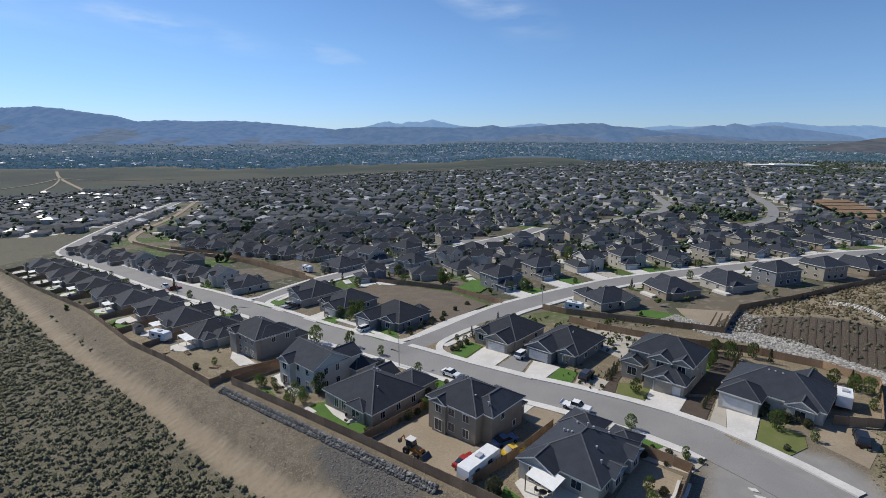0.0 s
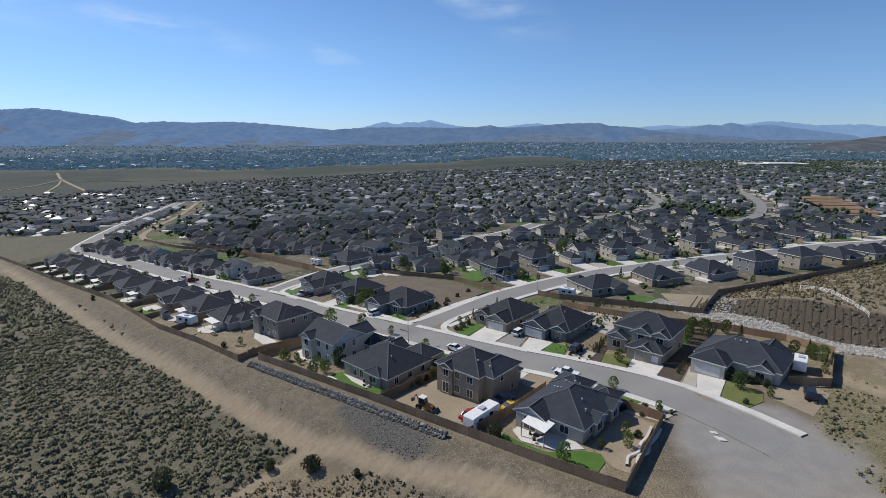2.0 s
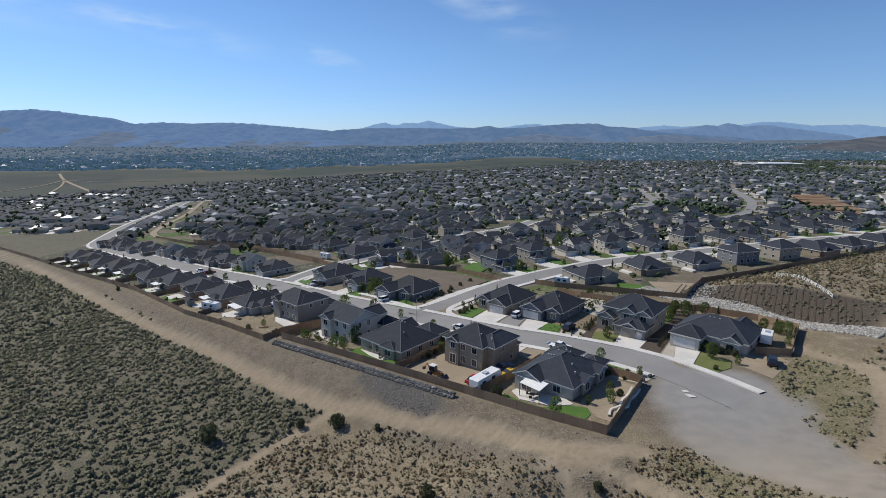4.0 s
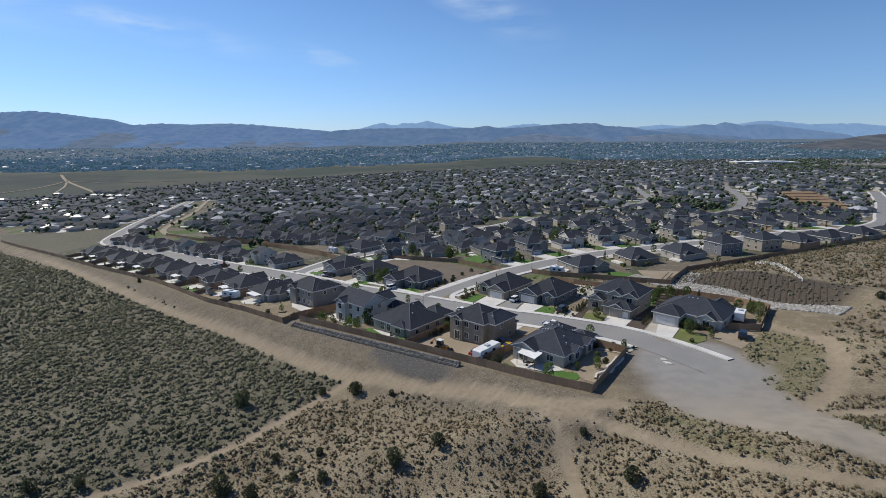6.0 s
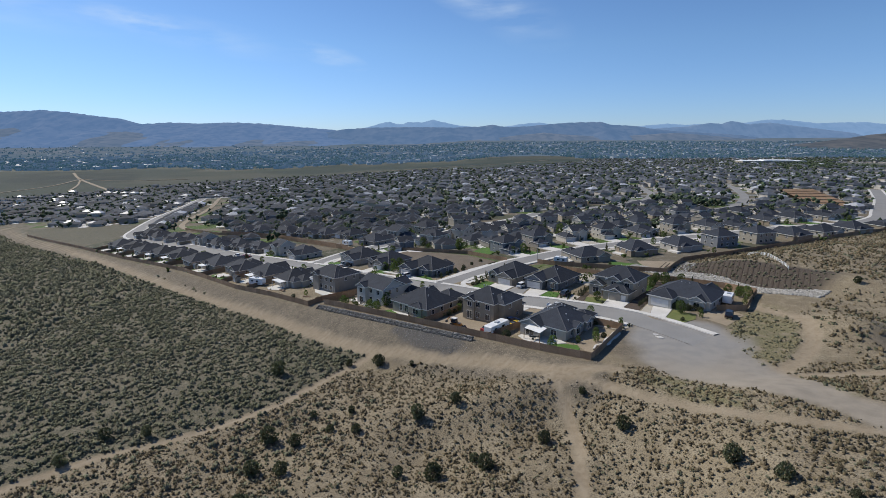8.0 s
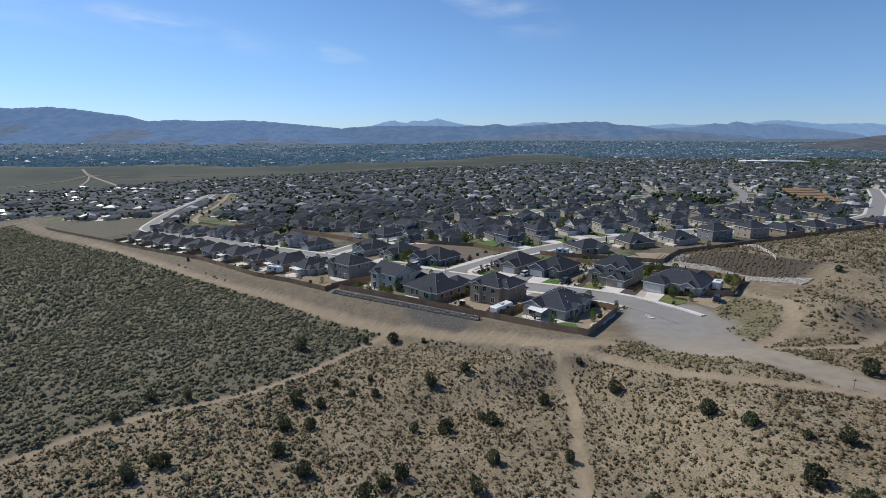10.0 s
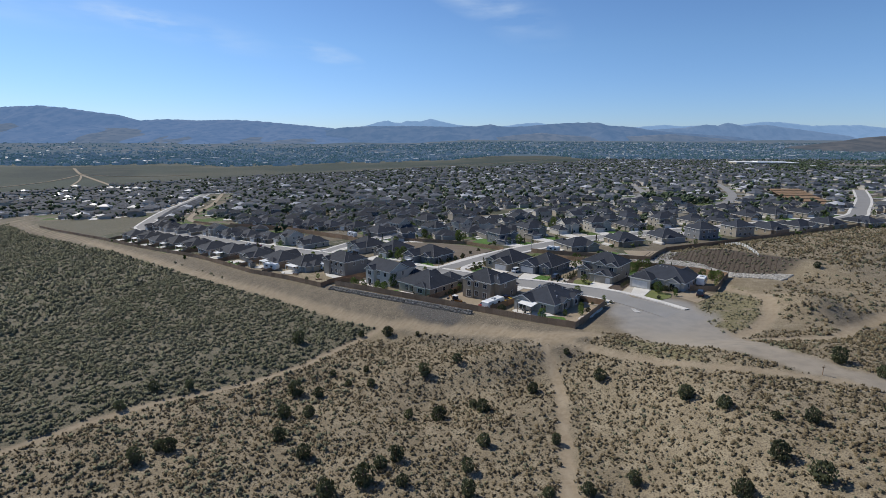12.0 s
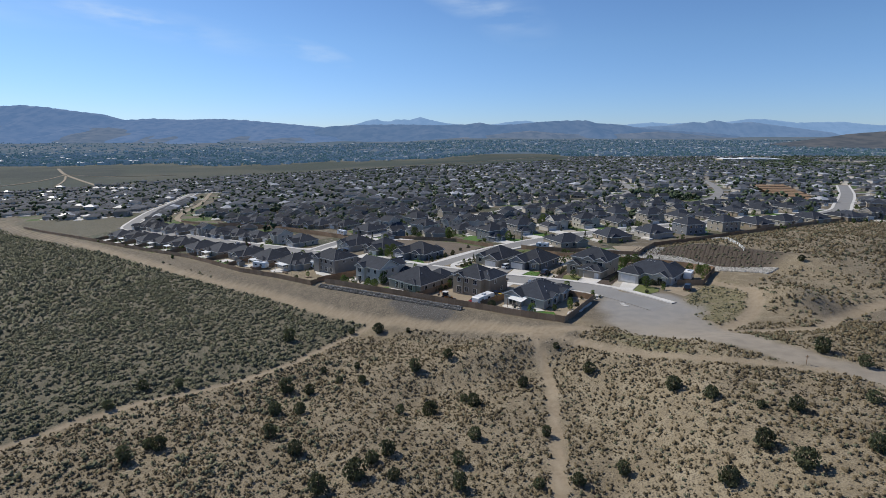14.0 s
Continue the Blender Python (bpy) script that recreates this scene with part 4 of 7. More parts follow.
# along the side street
for x, y, turn, k, c in ((-46, 294, -40, 0, "grey"), (-33, 307, -40, 3, "pale"), (-20, 322, -40, 1, "grey"), (-13, 286, 140, 1, "pale"), (1, 303, 140, 3, "white"), (15, 293, 175, 3, "white"), (14, 322, 140, 0, "grey"),
                         (-113, 349, 140, 4, "tan"), (-99, 340, 140, 0, "grey"), (-82, 330, 140, 0, "tan"), (-64, 322, 140, 2, "beige"), (-135, 362, 140, 0, "grey"), (-152, 376, 140, 2, "beige")):
    placed_house(x, y, turn, k, c, size=ROW)
    YARDS.append((x, y, turn, k, False))
    HOUSES.append((x, y))


# ---- the wide suburb ----
def row_streets():
    """Streets of the older blocks, as slightly bowed lines running across the plain."""
    rows = []
    for j in range(29):
        y0 = 356 + 47 * j
        rows.append(smooth_line([(x, y0 + 16 * math.sin(x / 170 + j * 0.7) + 0.05 * x) for x in range(-740, 1281, 60)], 15))
    return rows


def in_town(x, y):
    if y < 500 and (off_edge(x, y) < 25 or float(outside_lots(np.float64(x), np.float64(y))) > 0):
        return False
    if y > np.interp(x, NEAR_EDGE[0], NEAR_EDGE[1]) - 20 or y > 1750 or y < 300 + 0.1 * abs(x):
        return False
    if x < -258 and y < 445:
        return False
    return abs(x) < 60 + 0.85 * y


MIDSTRIP = smooth_line([(-322, 702), (-266, 556), (-238, 460), (-214, 408), (-163, 365), (-118, 338), (-95, 319), (-65, 290), (-52, 277)])
taken = list(HOUSES)
far_list = []
off_strip = distance_raster([MIDSTRIP])
off_edge = distance_raster([LOT_EDGE])
CELLS = {}
for q in taken:
    CELLS.setdefault((int(q[0] // 20), int(q[1] // 20)), []).append(q)


def crowded(x, y, gap):
    """Whether a house already stands within the gap."""
    i, j = int(x // 20), int(y // 20)
    return any(math.hypot(x - a, y - b) < gap for u in (i - 1, i, i + 1) for v in (j - 1, j, j + 1) for a, b in CELLS.get((u, v), ()))


def take(x, y, turn):
    CELLS.setdefault((int(x // 20), int(y // 20)), []).append((x, y))
    far_list.append((math.hypot(x, y), x, y, turn))


def on_terraces(x, y):
    """Whether a place lies on the terraced slope or the playing field."""
    return (262 < x < 345 and 395 < y < 540 and abs((x - 298) - 0.4 * (y - 455)) < 24) or (900 < x < 1130 and abs(y - 1330 - 0.9 * (x - 1000)) < 110)


for j, line in enumerate(row_streets()):
    for side in (1, -1):
        edge = offset_line(line, side * 14.5)
        gap = rng.uniform(0, 10)
        for i in range(1, len(edge) - 1):
            gap += math.dist(edge[i], edge[i - 1])
            if gap < 13.2 + rng.uniform(-1, 2.5):
                continue
            gap = 0
            x, y = edge[i][0] + rng.uniform(-1, 1), edge[i][1] + rng.uniform(-1.5, 1.5)
            if not in_town(x, y) or off_strip(x, y) < 17 or off_street(x, y) < 15:
                continue
            if (170 < x < 205 and 418 < y < 470) or on_terraces(x, y):
                continue
            if crowded(x, y, 12.6):
                continue
            ax, ay = line[i - 1]
            bx, by = line[i + 1]
            turn = math.degrees(math.atan2(by - ay, bx - ax)) + (180 if side > 0 else 0)
            take(x, y, turn)
# houses facing the curving street, and odd lots that fill the gaps between the rows
for side, y_least in ((-1, 372), (1, 505)):
    edge, gap = offset_line(TURN, side * (15.5 if side < 0 else 19)), 0
    for i in range(1, len(edge) - 1):
        gap += math.dist(edge[i], edge[i - 1])
        x, y = edge[i]
        if gap > 15 and y > y_least and off_strip(x, y) > 13 and not crowded(x, y, 13.5):
            gap = 0
            take(x, y, math.degrees(math.atan2(TURN[i + 1][1] - TURN[i - 1][1], TURN[i + 1][0] - TURN[i - 1][0])) + (180 if side > 0 else 0))
for _ in range(15000):
    y = rng.uniform(268, 1600)
    x = rng.uniform(-0.8, 0.85) * y
    if y < 268 + 0.09 * abs(x) or (x < -240 and y < 450) or not (in_town(x, y) or (y < 345 and -55 < x < 300)):
        continue
    if off_strip(x, y) < 20 or off_street(x, y) < (14 if x > -150 else 21) or (170 < x < 205 and 418 < y < 470) or on_terraces(x, y):
        continue
    if (-34 < x < 24 and y < 272) or crowded(x, y, 12.8 if y < 480 else 14.5):
        continue
    take(x, y, rng.choice((20, 200, 110, 290)) + rng.uniform(-12, 12))
far_list.sort()

low_far = []
for n, (d, x, y, turn) in enumerate(far_list):
    if n < 185:
        placed_house(x, y, turn, rng.choice((0, 0, 1, 2, 3, 4, 4)), rng.choice(cols), False, True)
    else:
        low_far.append((x, y, turn))


def stuff(name, shape, material, label, category, smooth=False):
    return tagged(new(name, shape.mesh(name, material, smooth)), label, category, kind="stuff")


walls, roofs, drives, light_roofs = Shape(), Shape(), Shape(), Shape()


def simple_house(x, y, turn, w, d, h, pitch):
    m = pose(x, y, base_z(x, y), 0, 0, turn)
    walls.box(-w / 2, w / 2, -d / 2, d / 2, -2, h, m)
    W, D = w / 2 + 0.5, d / 2 + 0.5
    run, top = max(0.0, W - D), h + pitch * D
    e = [m @ Vector(q) for q in ((-W, -D, h), (W, -D, h), (W, D, h), (-W, D, h), (-run, 0, top), (run, 0, top))]
    cap = light_roofs if rng.random() < 0.08 else roofs
    k = len(cap.v)
    cap.v += [tuple(q) for q in e]
    cap.f += [tuple(k + i for i in f) for f in ((0, 1, 5, 4), (2, 3, 4, 5), (1, 2, 5), (3, 0, 4))]


for x, y, turn in low_far:
    tall = rng.random() < 0.12
    simple_house(x, y, turn, rng.uniform(9.5, 12.5), rng.uniform(7.5, 10), 5.2 if tall else 2.7, 0.42)
    m = Matrix.Rotation(radians(turn), 4, "Z")
    q = m @ Vector((rng.choice((-3.5, 3.5)), 5.5, 0))
    simple_house(x + q.x, y + q.y, turn + 90, 7, 5.6, 2.7, 0.42)
    q = m @ Vector((rng.choice((-3.5, 3.5)), 11, 0))
    mm = pose(x + q.x, y + q.y, base_z(x + q.x, y + q.y), 0, 0, turn)
    drives.box(-2.7, 2.7, -2.5, 2.8, -0.5, 0.18, mm)
# pale patios and drives by every far house
for d, x, y, turn in far_list:
    m = Matrix.Rotation(radians(turn), 4, "Z")
    for u, v, w, l in ((rng.uniform(-5, 5), rng.choice((-8.4, 8.8)), rng.uniform(1.8, 3.8), rng.uniform(1.2, 2.6)), (rng.choice((-9, 9)), rng.uniform(-4, 6), 1.3, rng.uniform(1.5, 4)), (rng.choice((-3.5, 3.5)), 10.5, 3.2, 3.2)):
        if rng.random() < 0.9:
            q = m @ Vector((u, v, 0))
            if off_street(x + q.x, y + q.y) > 8:
                drives.box(-w, w, -l, l, -0.6, 0.3, pose(x + q.x, y + q.y, base_z(x + q.x, y + q.y), 0, 0, turn))
near_walls, near_roofs = walls, roofs
walls, roofs = Shape(), Shape()
# the town on the valley floor
for _ in range(7500):
    y = 1560 + 2050 * rng.random() ** 1.1
    x = rng.uniform(-1.0, 0.98) * y
    if y < (np.interp(x, FAR_EDGE[0], FAR_EDGE[1]) + 25 if x < 450 else 1760) or (x < -600 and y > 2500 + 0.8 * (x + 1700) and rng.random() < 0.85):
        continue
    simple_house(x, y, rng.uniform(0, 180), rng.uniform(12, 24), rng.uniform(9, 14), rng.choice((4, 4, 5, 8)), 0.3)
valley_walls, valley_roofs = walls, roofs
walls, roofs = near_walls, near_roofs
for _ in range(1500):
    y = rng.uniform(1000, 1760)
    x = rng.uniform(430, 1.05 * y)
    if x < 0.72 * y and y < 1740 and x < 1200 or (abs(x - 800) < 120 and abs(y - 1370) < 70) or on_terraces(x, y):
        continue
    simple_house(x, y, rng.choice((10, 100)) + rng.uniform(-8, 8), rng.uniform(12, 16), rng.uniform(9, 12), 3, 0.4)
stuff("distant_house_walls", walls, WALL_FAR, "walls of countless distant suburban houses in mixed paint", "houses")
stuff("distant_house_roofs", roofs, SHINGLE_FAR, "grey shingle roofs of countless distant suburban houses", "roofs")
stuff("distant_pale_roofs", light_roofs, FLASH, "pale roofs of a few distant houses", "roofs")
stuff("distant_driveways", drives, CONCRETE, "pale concrete driveways before distant houses", "driveways")
for line in row_streets():
    for run in clear_of([q for q in line if in_town(*q)], [MIDSTRIP], 14):
        if all(math.dist(a, b) < 40 for a, b in zip(run, run[1:])):
            s = Shape()
            ribbon(run, 4.4, -4.4, 0.16, s, -0.4)
            tagged(new("road", s.mesh("road", ASPHALT)), "pale grey street between rows of houses", "road", kind="structure")
s = Shape()
ribbon(MIDSTRIP, 2.2, -2.2, 0.12, s, -0.4)
tagged(new("pavement", s.mesh("pavement", YARD_DIRT)), "tan dirt path in a strip between fences", "path", kind="structure")

# large pale-roofed building out in the town
def long_hall():
    h = thing("long_hall", "large flat building with white roof in the town", "building", pose(808, 1385, base_z(808, 1385), 0, 0, -6))
    s = Shape()
    s.box(-75, 75, -24, 24, -4, 8)
    part("wall", s, STUCCO["beige"], h)
    s = Shape()
    s.box(-76, 76, -25, 25, 8, 9)
    s.box(-20, 50, -14, 14, 9, 11)
    part("roof", s, WHITE_RAIL, h, "white flat roof")


long_hall()


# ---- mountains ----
# Distance haze is painted onto the surface as a bluish emission.
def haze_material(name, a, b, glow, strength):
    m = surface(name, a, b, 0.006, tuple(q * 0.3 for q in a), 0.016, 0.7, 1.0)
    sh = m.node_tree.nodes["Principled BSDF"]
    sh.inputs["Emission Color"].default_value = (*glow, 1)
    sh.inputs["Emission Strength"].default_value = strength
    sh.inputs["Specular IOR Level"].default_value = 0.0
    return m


def mountain(name, crest, y0, depth, material, label, seed, rough=1.0):
    """A range whose crest line passes given (x, height) places at the distance y0, falling to the plain towards the viewer."""
    xs = np.linspace(crest[0][0], crest[-1][0], 420)
    top = np.interp(xs, [c[0] for c in crest], [c[1] for c in crest])
    v, f, rows = [], [], 26
    for j in range(rows):
        k = j / (rows - 1)
        for x, h in zip(xs, top):
            spur = noise.fractal(Vector((x / 330 + seed, k * 2.0, seed)), 1.0, 2.0, 5)
            y = y0 - depth * (1 - k)
            foot = -52
            rise = k ** 1.35
            z = foot + (h - foot) * rise + rough * spur * (h - foot) * 0.30 * k * (1 - k) * 2.2
            z += 0.022 * (h - foot) * noise.fractal(Vector((x / 45 + seed, 7.0, seed)), 1.0, 2.0, 4) * k
            v.append((x, y, z))
    n = len(xs)
    for j in range(rows - 1):
        for i in range(n - 1):
            f.append((j * n + i, j * n + i + 1, (j + 1) * n + i + 1, (j + 1) * n + i))
    k = len(v)
    v += [(x, y0 + 40, -60) for x in xs]
    f += [((rows - 1) * n + i, (rows - 1) * n + i + 1, k + i + 1, k + i) for i in range(n - 1)]
    d = bpy.data.meshes.new(name)
    d.from_pydata(v, [], f)
    d.materials.append(material)
    d.polygons.foreach_set("use_smooth", [True] * len(d.polygons))
    tagged(new(name, d), label, "mountains", kind="structure")


def crest(points, y0):
    """Crest points given as (horizontal, vertical) thousandths of the distance."""
    return [(x * y0 / 1000, 47 + z * y0 / 1000) for x, z in points]


# valley town walls, roofs and leaves glow faintly blue in place of haze
VALLEY_WALL = haze_material("valley_hazed_house_paint", (0.24, 0.23, 0.21), (0.40, 0.39, 0.37), (0.030, 0.065, 0.115), 1.0)
VALLEY_ROOF = haze_material("valley_hazed_shingle", (0.05, 0.055, 0.065), (0.085, 0.09, 0.10), (0.030, 0.065, 0.115), 1.0)
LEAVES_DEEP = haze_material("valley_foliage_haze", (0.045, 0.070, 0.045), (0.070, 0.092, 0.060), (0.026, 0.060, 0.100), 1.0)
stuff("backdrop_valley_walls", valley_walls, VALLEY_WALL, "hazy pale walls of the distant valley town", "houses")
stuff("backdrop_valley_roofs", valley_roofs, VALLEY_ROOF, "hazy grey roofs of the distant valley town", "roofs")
# painted haze per range: palest and bluest glow on the farthest
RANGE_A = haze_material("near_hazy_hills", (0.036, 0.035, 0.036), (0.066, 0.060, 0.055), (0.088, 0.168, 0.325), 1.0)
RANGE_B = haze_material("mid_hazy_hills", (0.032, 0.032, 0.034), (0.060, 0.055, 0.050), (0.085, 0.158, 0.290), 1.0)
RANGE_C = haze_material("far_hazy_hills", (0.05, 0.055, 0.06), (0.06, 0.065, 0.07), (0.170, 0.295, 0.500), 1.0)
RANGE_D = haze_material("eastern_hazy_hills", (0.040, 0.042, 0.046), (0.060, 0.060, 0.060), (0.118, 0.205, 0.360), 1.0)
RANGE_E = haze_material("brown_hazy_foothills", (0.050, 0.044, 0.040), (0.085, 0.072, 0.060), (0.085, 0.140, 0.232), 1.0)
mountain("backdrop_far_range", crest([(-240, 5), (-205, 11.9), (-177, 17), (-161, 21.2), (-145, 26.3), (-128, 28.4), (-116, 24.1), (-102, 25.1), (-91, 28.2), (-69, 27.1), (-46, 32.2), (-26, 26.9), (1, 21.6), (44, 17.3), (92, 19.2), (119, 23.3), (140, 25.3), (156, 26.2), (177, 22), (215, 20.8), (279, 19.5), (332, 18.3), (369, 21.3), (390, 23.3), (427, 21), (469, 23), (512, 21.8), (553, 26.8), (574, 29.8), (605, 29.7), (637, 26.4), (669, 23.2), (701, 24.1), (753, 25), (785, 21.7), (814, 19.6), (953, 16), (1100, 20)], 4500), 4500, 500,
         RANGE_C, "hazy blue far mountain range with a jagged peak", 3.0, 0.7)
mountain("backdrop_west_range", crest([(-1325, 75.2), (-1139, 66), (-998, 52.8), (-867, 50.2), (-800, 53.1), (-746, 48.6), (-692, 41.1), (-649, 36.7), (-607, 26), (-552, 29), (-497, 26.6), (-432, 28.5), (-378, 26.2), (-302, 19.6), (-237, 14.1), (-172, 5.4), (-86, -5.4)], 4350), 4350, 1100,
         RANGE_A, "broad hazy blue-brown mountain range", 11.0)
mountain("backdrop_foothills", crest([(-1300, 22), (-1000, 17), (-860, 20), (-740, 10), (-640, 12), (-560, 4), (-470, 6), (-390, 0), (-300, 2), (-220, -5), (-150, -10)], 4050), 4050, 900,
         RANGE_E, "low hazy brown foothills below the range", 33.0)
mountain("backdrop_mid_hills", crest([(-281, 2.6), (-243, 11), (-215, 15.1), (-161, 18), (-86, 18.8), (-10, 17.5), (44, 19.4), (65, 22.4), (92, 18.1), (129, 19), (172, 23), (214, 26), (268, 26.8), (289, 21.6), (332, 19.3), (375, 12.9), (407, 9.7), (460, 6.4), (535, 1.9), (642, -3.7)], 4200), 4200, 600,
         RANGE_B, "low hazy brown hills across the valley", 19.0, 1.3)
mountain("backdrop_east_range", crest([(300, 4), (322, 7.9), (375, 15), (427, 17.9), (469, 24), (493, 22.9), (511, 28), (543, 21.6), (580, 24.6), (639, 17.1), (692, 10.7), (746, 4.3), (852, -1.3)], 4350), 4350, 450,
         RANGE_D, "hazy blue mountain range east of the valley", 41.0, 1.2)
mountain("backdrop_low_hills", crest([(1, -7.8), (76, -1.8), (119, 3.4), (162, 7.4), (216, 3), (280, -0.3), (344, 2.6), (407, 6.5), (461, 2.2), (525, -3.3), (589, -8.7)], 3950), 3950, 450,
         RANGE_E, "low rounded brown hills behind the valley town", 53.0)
# a fainter blue haze glow is painted on this brown hill too
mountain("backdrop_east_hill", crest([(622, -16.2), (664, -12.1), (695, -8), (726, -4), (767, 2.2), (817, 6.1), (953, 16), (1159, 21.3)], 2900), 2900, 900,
         haze_material("near_hazy_brown_hill", (0.055, 0.047, 0.040), (0.075, 0.062, 0.050), (0.050, 0.072, 0.105), 1.0), "low hazy brown hill at the edge of the town", 27.0)


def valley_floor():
    """The far floor of the valley, a sheet added just above the ground to carry painted haze, rising towards the
    ranges.
    """
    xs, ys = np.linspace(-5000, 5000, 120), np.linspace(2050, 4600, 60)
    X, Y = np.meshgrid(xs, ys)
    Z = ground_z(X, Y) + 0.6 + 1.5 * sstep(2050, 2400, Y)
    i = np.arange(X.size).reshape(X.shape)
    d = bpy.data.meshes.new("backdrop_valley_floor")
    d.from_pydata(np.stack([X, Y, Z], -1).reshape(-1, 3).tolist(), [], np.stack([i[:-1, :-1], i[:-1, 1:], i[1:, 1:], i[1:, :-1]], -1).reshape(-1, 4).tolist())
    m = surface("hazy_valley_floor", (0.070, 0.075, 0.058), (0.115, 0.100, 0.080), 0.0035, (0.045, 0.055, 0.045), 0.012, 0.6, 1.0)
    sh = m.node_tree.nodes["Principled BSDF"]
    # blue emission over the olive and tan floor acts as distance haze
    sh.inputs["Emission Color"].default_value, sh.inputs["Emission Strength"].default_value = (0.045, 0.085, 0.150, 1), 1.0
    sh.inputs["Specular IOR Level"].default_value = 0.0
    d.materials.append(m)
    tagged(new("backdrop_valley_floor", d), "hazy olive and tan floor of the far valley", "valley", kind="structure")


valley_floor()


# wooden terraces on a far slope
TERRACE = surface("terrace_soil", (0.20, 0.115, 0.062), (0.26, 0.160, 0.092), 0.08, (0.10, 0.105, 0.045), 0.5, 0.5, 0.95, 0.3)
soil = Shape()
for i in range(6):
    a, b, c = (262 + 8 * i, 402 + 20 * i), (276 + 8 * i, 398 + 20 * i), (292 + 8 * i, 401 + 20 * i)
    low = Shape()
    ribbon(smooth_line([a, b, c], 6), 0.4, -0.4, 1.6 + 0.5 * i, low, -0.4)
    tagged(new("terrace_wall", low.mesh("terrace_wall", FENCE)), "orange-brown timber terrace wall on a slope", "wall")
    for (ax, ay), (bx, by) in ((a, b), (b, c)):
        h0, h1 = base_z(ax, ay) + 1.4 + 0.5 * i, base_z(bx, by) + 1.4 + 0.5 * i
        soil.poly((ax, ay, h0), (bx, by, h1), (bx + 8, by + 20, h1 + 0.1), (ax + 8, ay + 20, h0 + 0.1))
tagged(new("terrace_soil", soil.mesh("terrace_soil", TERRACE)), "orange-brown bare soil of a terraced slope", "slope", kind="structure")


# ---- plants ----
def scatter(name, places, templates, material, label, category):
    """One mesh of many small plants: each place (x, y, z, size, turn) takes one of the templates."""
    vs, fs, base = [], [], 0
    pick = np.random.RandomState(5).randint(0, len(templates), len(places))
    pl = np.array(places)
    for k, (tv, tf) in enumerate(templates):
        p = pl[pick == k]
        if not len(p):
            continue
        c, s = np.cos(p[:, 4])[:, None], np.sin(p[:, 4])[:, None]
        x = (tv[None, :, 0] * c - tv[None, :, 1] * s) * p[:, 3:4] + p[:, 0:1]
        y = (tv[None, :, 0] * s + tv[None, :, 1] * c) * p[:, 3:4] + p[:, 1:2]
        z = tv[None, :, 2] * p[:, 3:4] + p[:, 2:3]
        vs.append(np.stack([x, y, z], -1).reshape(-1, 3))
        fs.append((tf[None] + (np.arange(len(p)) * len(tv))[:, None, None]).reshape(-1, tf.shape[1]) + base)
        base += len(p) * len(tv)
    v, f = np.concatenate(vs), np.concatenate(fs)
    d = bpy.data.meshes.new(name)
    d.vertices.add(len(v))
    d.vertices.foreach_set("co", v.astype(np.float32).ravel())
    d.loops.add(f.size)
    d.loops.foreach_set("vertex_index", f.astype(np.int32).ravel())
    d.polygons.add(len(f))
    d.polygons.foreach_set("loop_start", np.arange(0, f.size, f.shape[1], dtype=np.int32))
    d.update(calc_edges=True)
    d.materials.append(material)
    return tagged(new(name, d), label, category, kind="stuff")


def clump(seed, leaves, r, h, leaf, squat=0.0):
    """A low dome of leafy tufts, as triangles pointing out and up."""
    g = np.random.RandomState(seed)
    v, f = [], []
    for i in range(leaves):
        a, u = g.uniform(0, 2 * math.pi), g.uniform(0.05, 1.0)
        el = math.asin(u) * 0.95
        n = np.array([math.cos(a) * math.cos(el), math.sin(a) * math.cos(el), math.sin(el)])
        c = n * np.array([r, r, h]) * g.uniform(0.55, 0.85)
        t = np.cross(n, g.normal(size=3))
        t /= np.linalg.norm(t)
        b = np.cross(n, t)
        q = leaf * g.uniform(0.7, 1.3)
        tip = c + (n * 0.9 + np.array([0, 0, 0.35])) * q
        k = len(v)
        v += [c + t * q * 0.75, c - t * q * 0.35 + b * q * 0.7, c - t * q * 0.4 - b * q * 0.7, tip]
        f += [(k, k + 1, k + 3), (k + 1, k + 2, k + 3), (k + 2, k, k + 3)]
    return np.array(v), np.array(f)


CLUMPS = [clump(s, 7, 0.5, 0.46, 0.34) for s in range(6)]
CLUMPS_SMALL = [clump(40 + s, 4, 0.5, 0.46, 0.44) for s in range(6)]
CLUMPS_FAR = [clump(20 + s, 4, 0.5, 0.46, 0.48) for s in range(4)]


def scrub_places(n, x0, x1, y0, y1, keep, lo, hi, seed):
    g = np.random.RandomState(seed)
    x, y = g.uniform(x0, x1, n), g.uniform(y0, y1, n)
    p = keep(x, y)
    ok = g.uniform(size=n) < p
    x, y = x[ok], y[ok]
    s = lo + (hi - lo) * g.uniform(size=len(x)) ** 2
    z = ground_z(x, y) - 0.03
    sc = np.maximum(sstep(13, 20, outside_lots(x, y)) * (x < 28), np.where((x >= 28) & (y < 112), sstep(2, 14, 118 - y), 0))
    z = z + sc * (0.30 * wave(x, y, 9) + 0.14 * wave(x, y, 3.3, 2))
    return np.stack([x, y, z, s, g.uniform(0, 6.28, len(x))], -1)


def off_tracks(x, y, extra=0.0):
    ok = np.ones_like(x)
    for line, half in ((TRACK_BASE, 2.2), (TRACK_SOUTH, 1.2), (TRACK_WEST, 1.2), (TRACK_EAST, 1.4), (LOOP, 1.7), (LOOP_B, 1.7), (GRAVEL, np.interp(y, [84, 96, 108, 118, 130], [3.6, 4.6, 8.4, 11.0, 11.5]))):
        ok *= near_line(line, x, y) > half + extra
    return ok


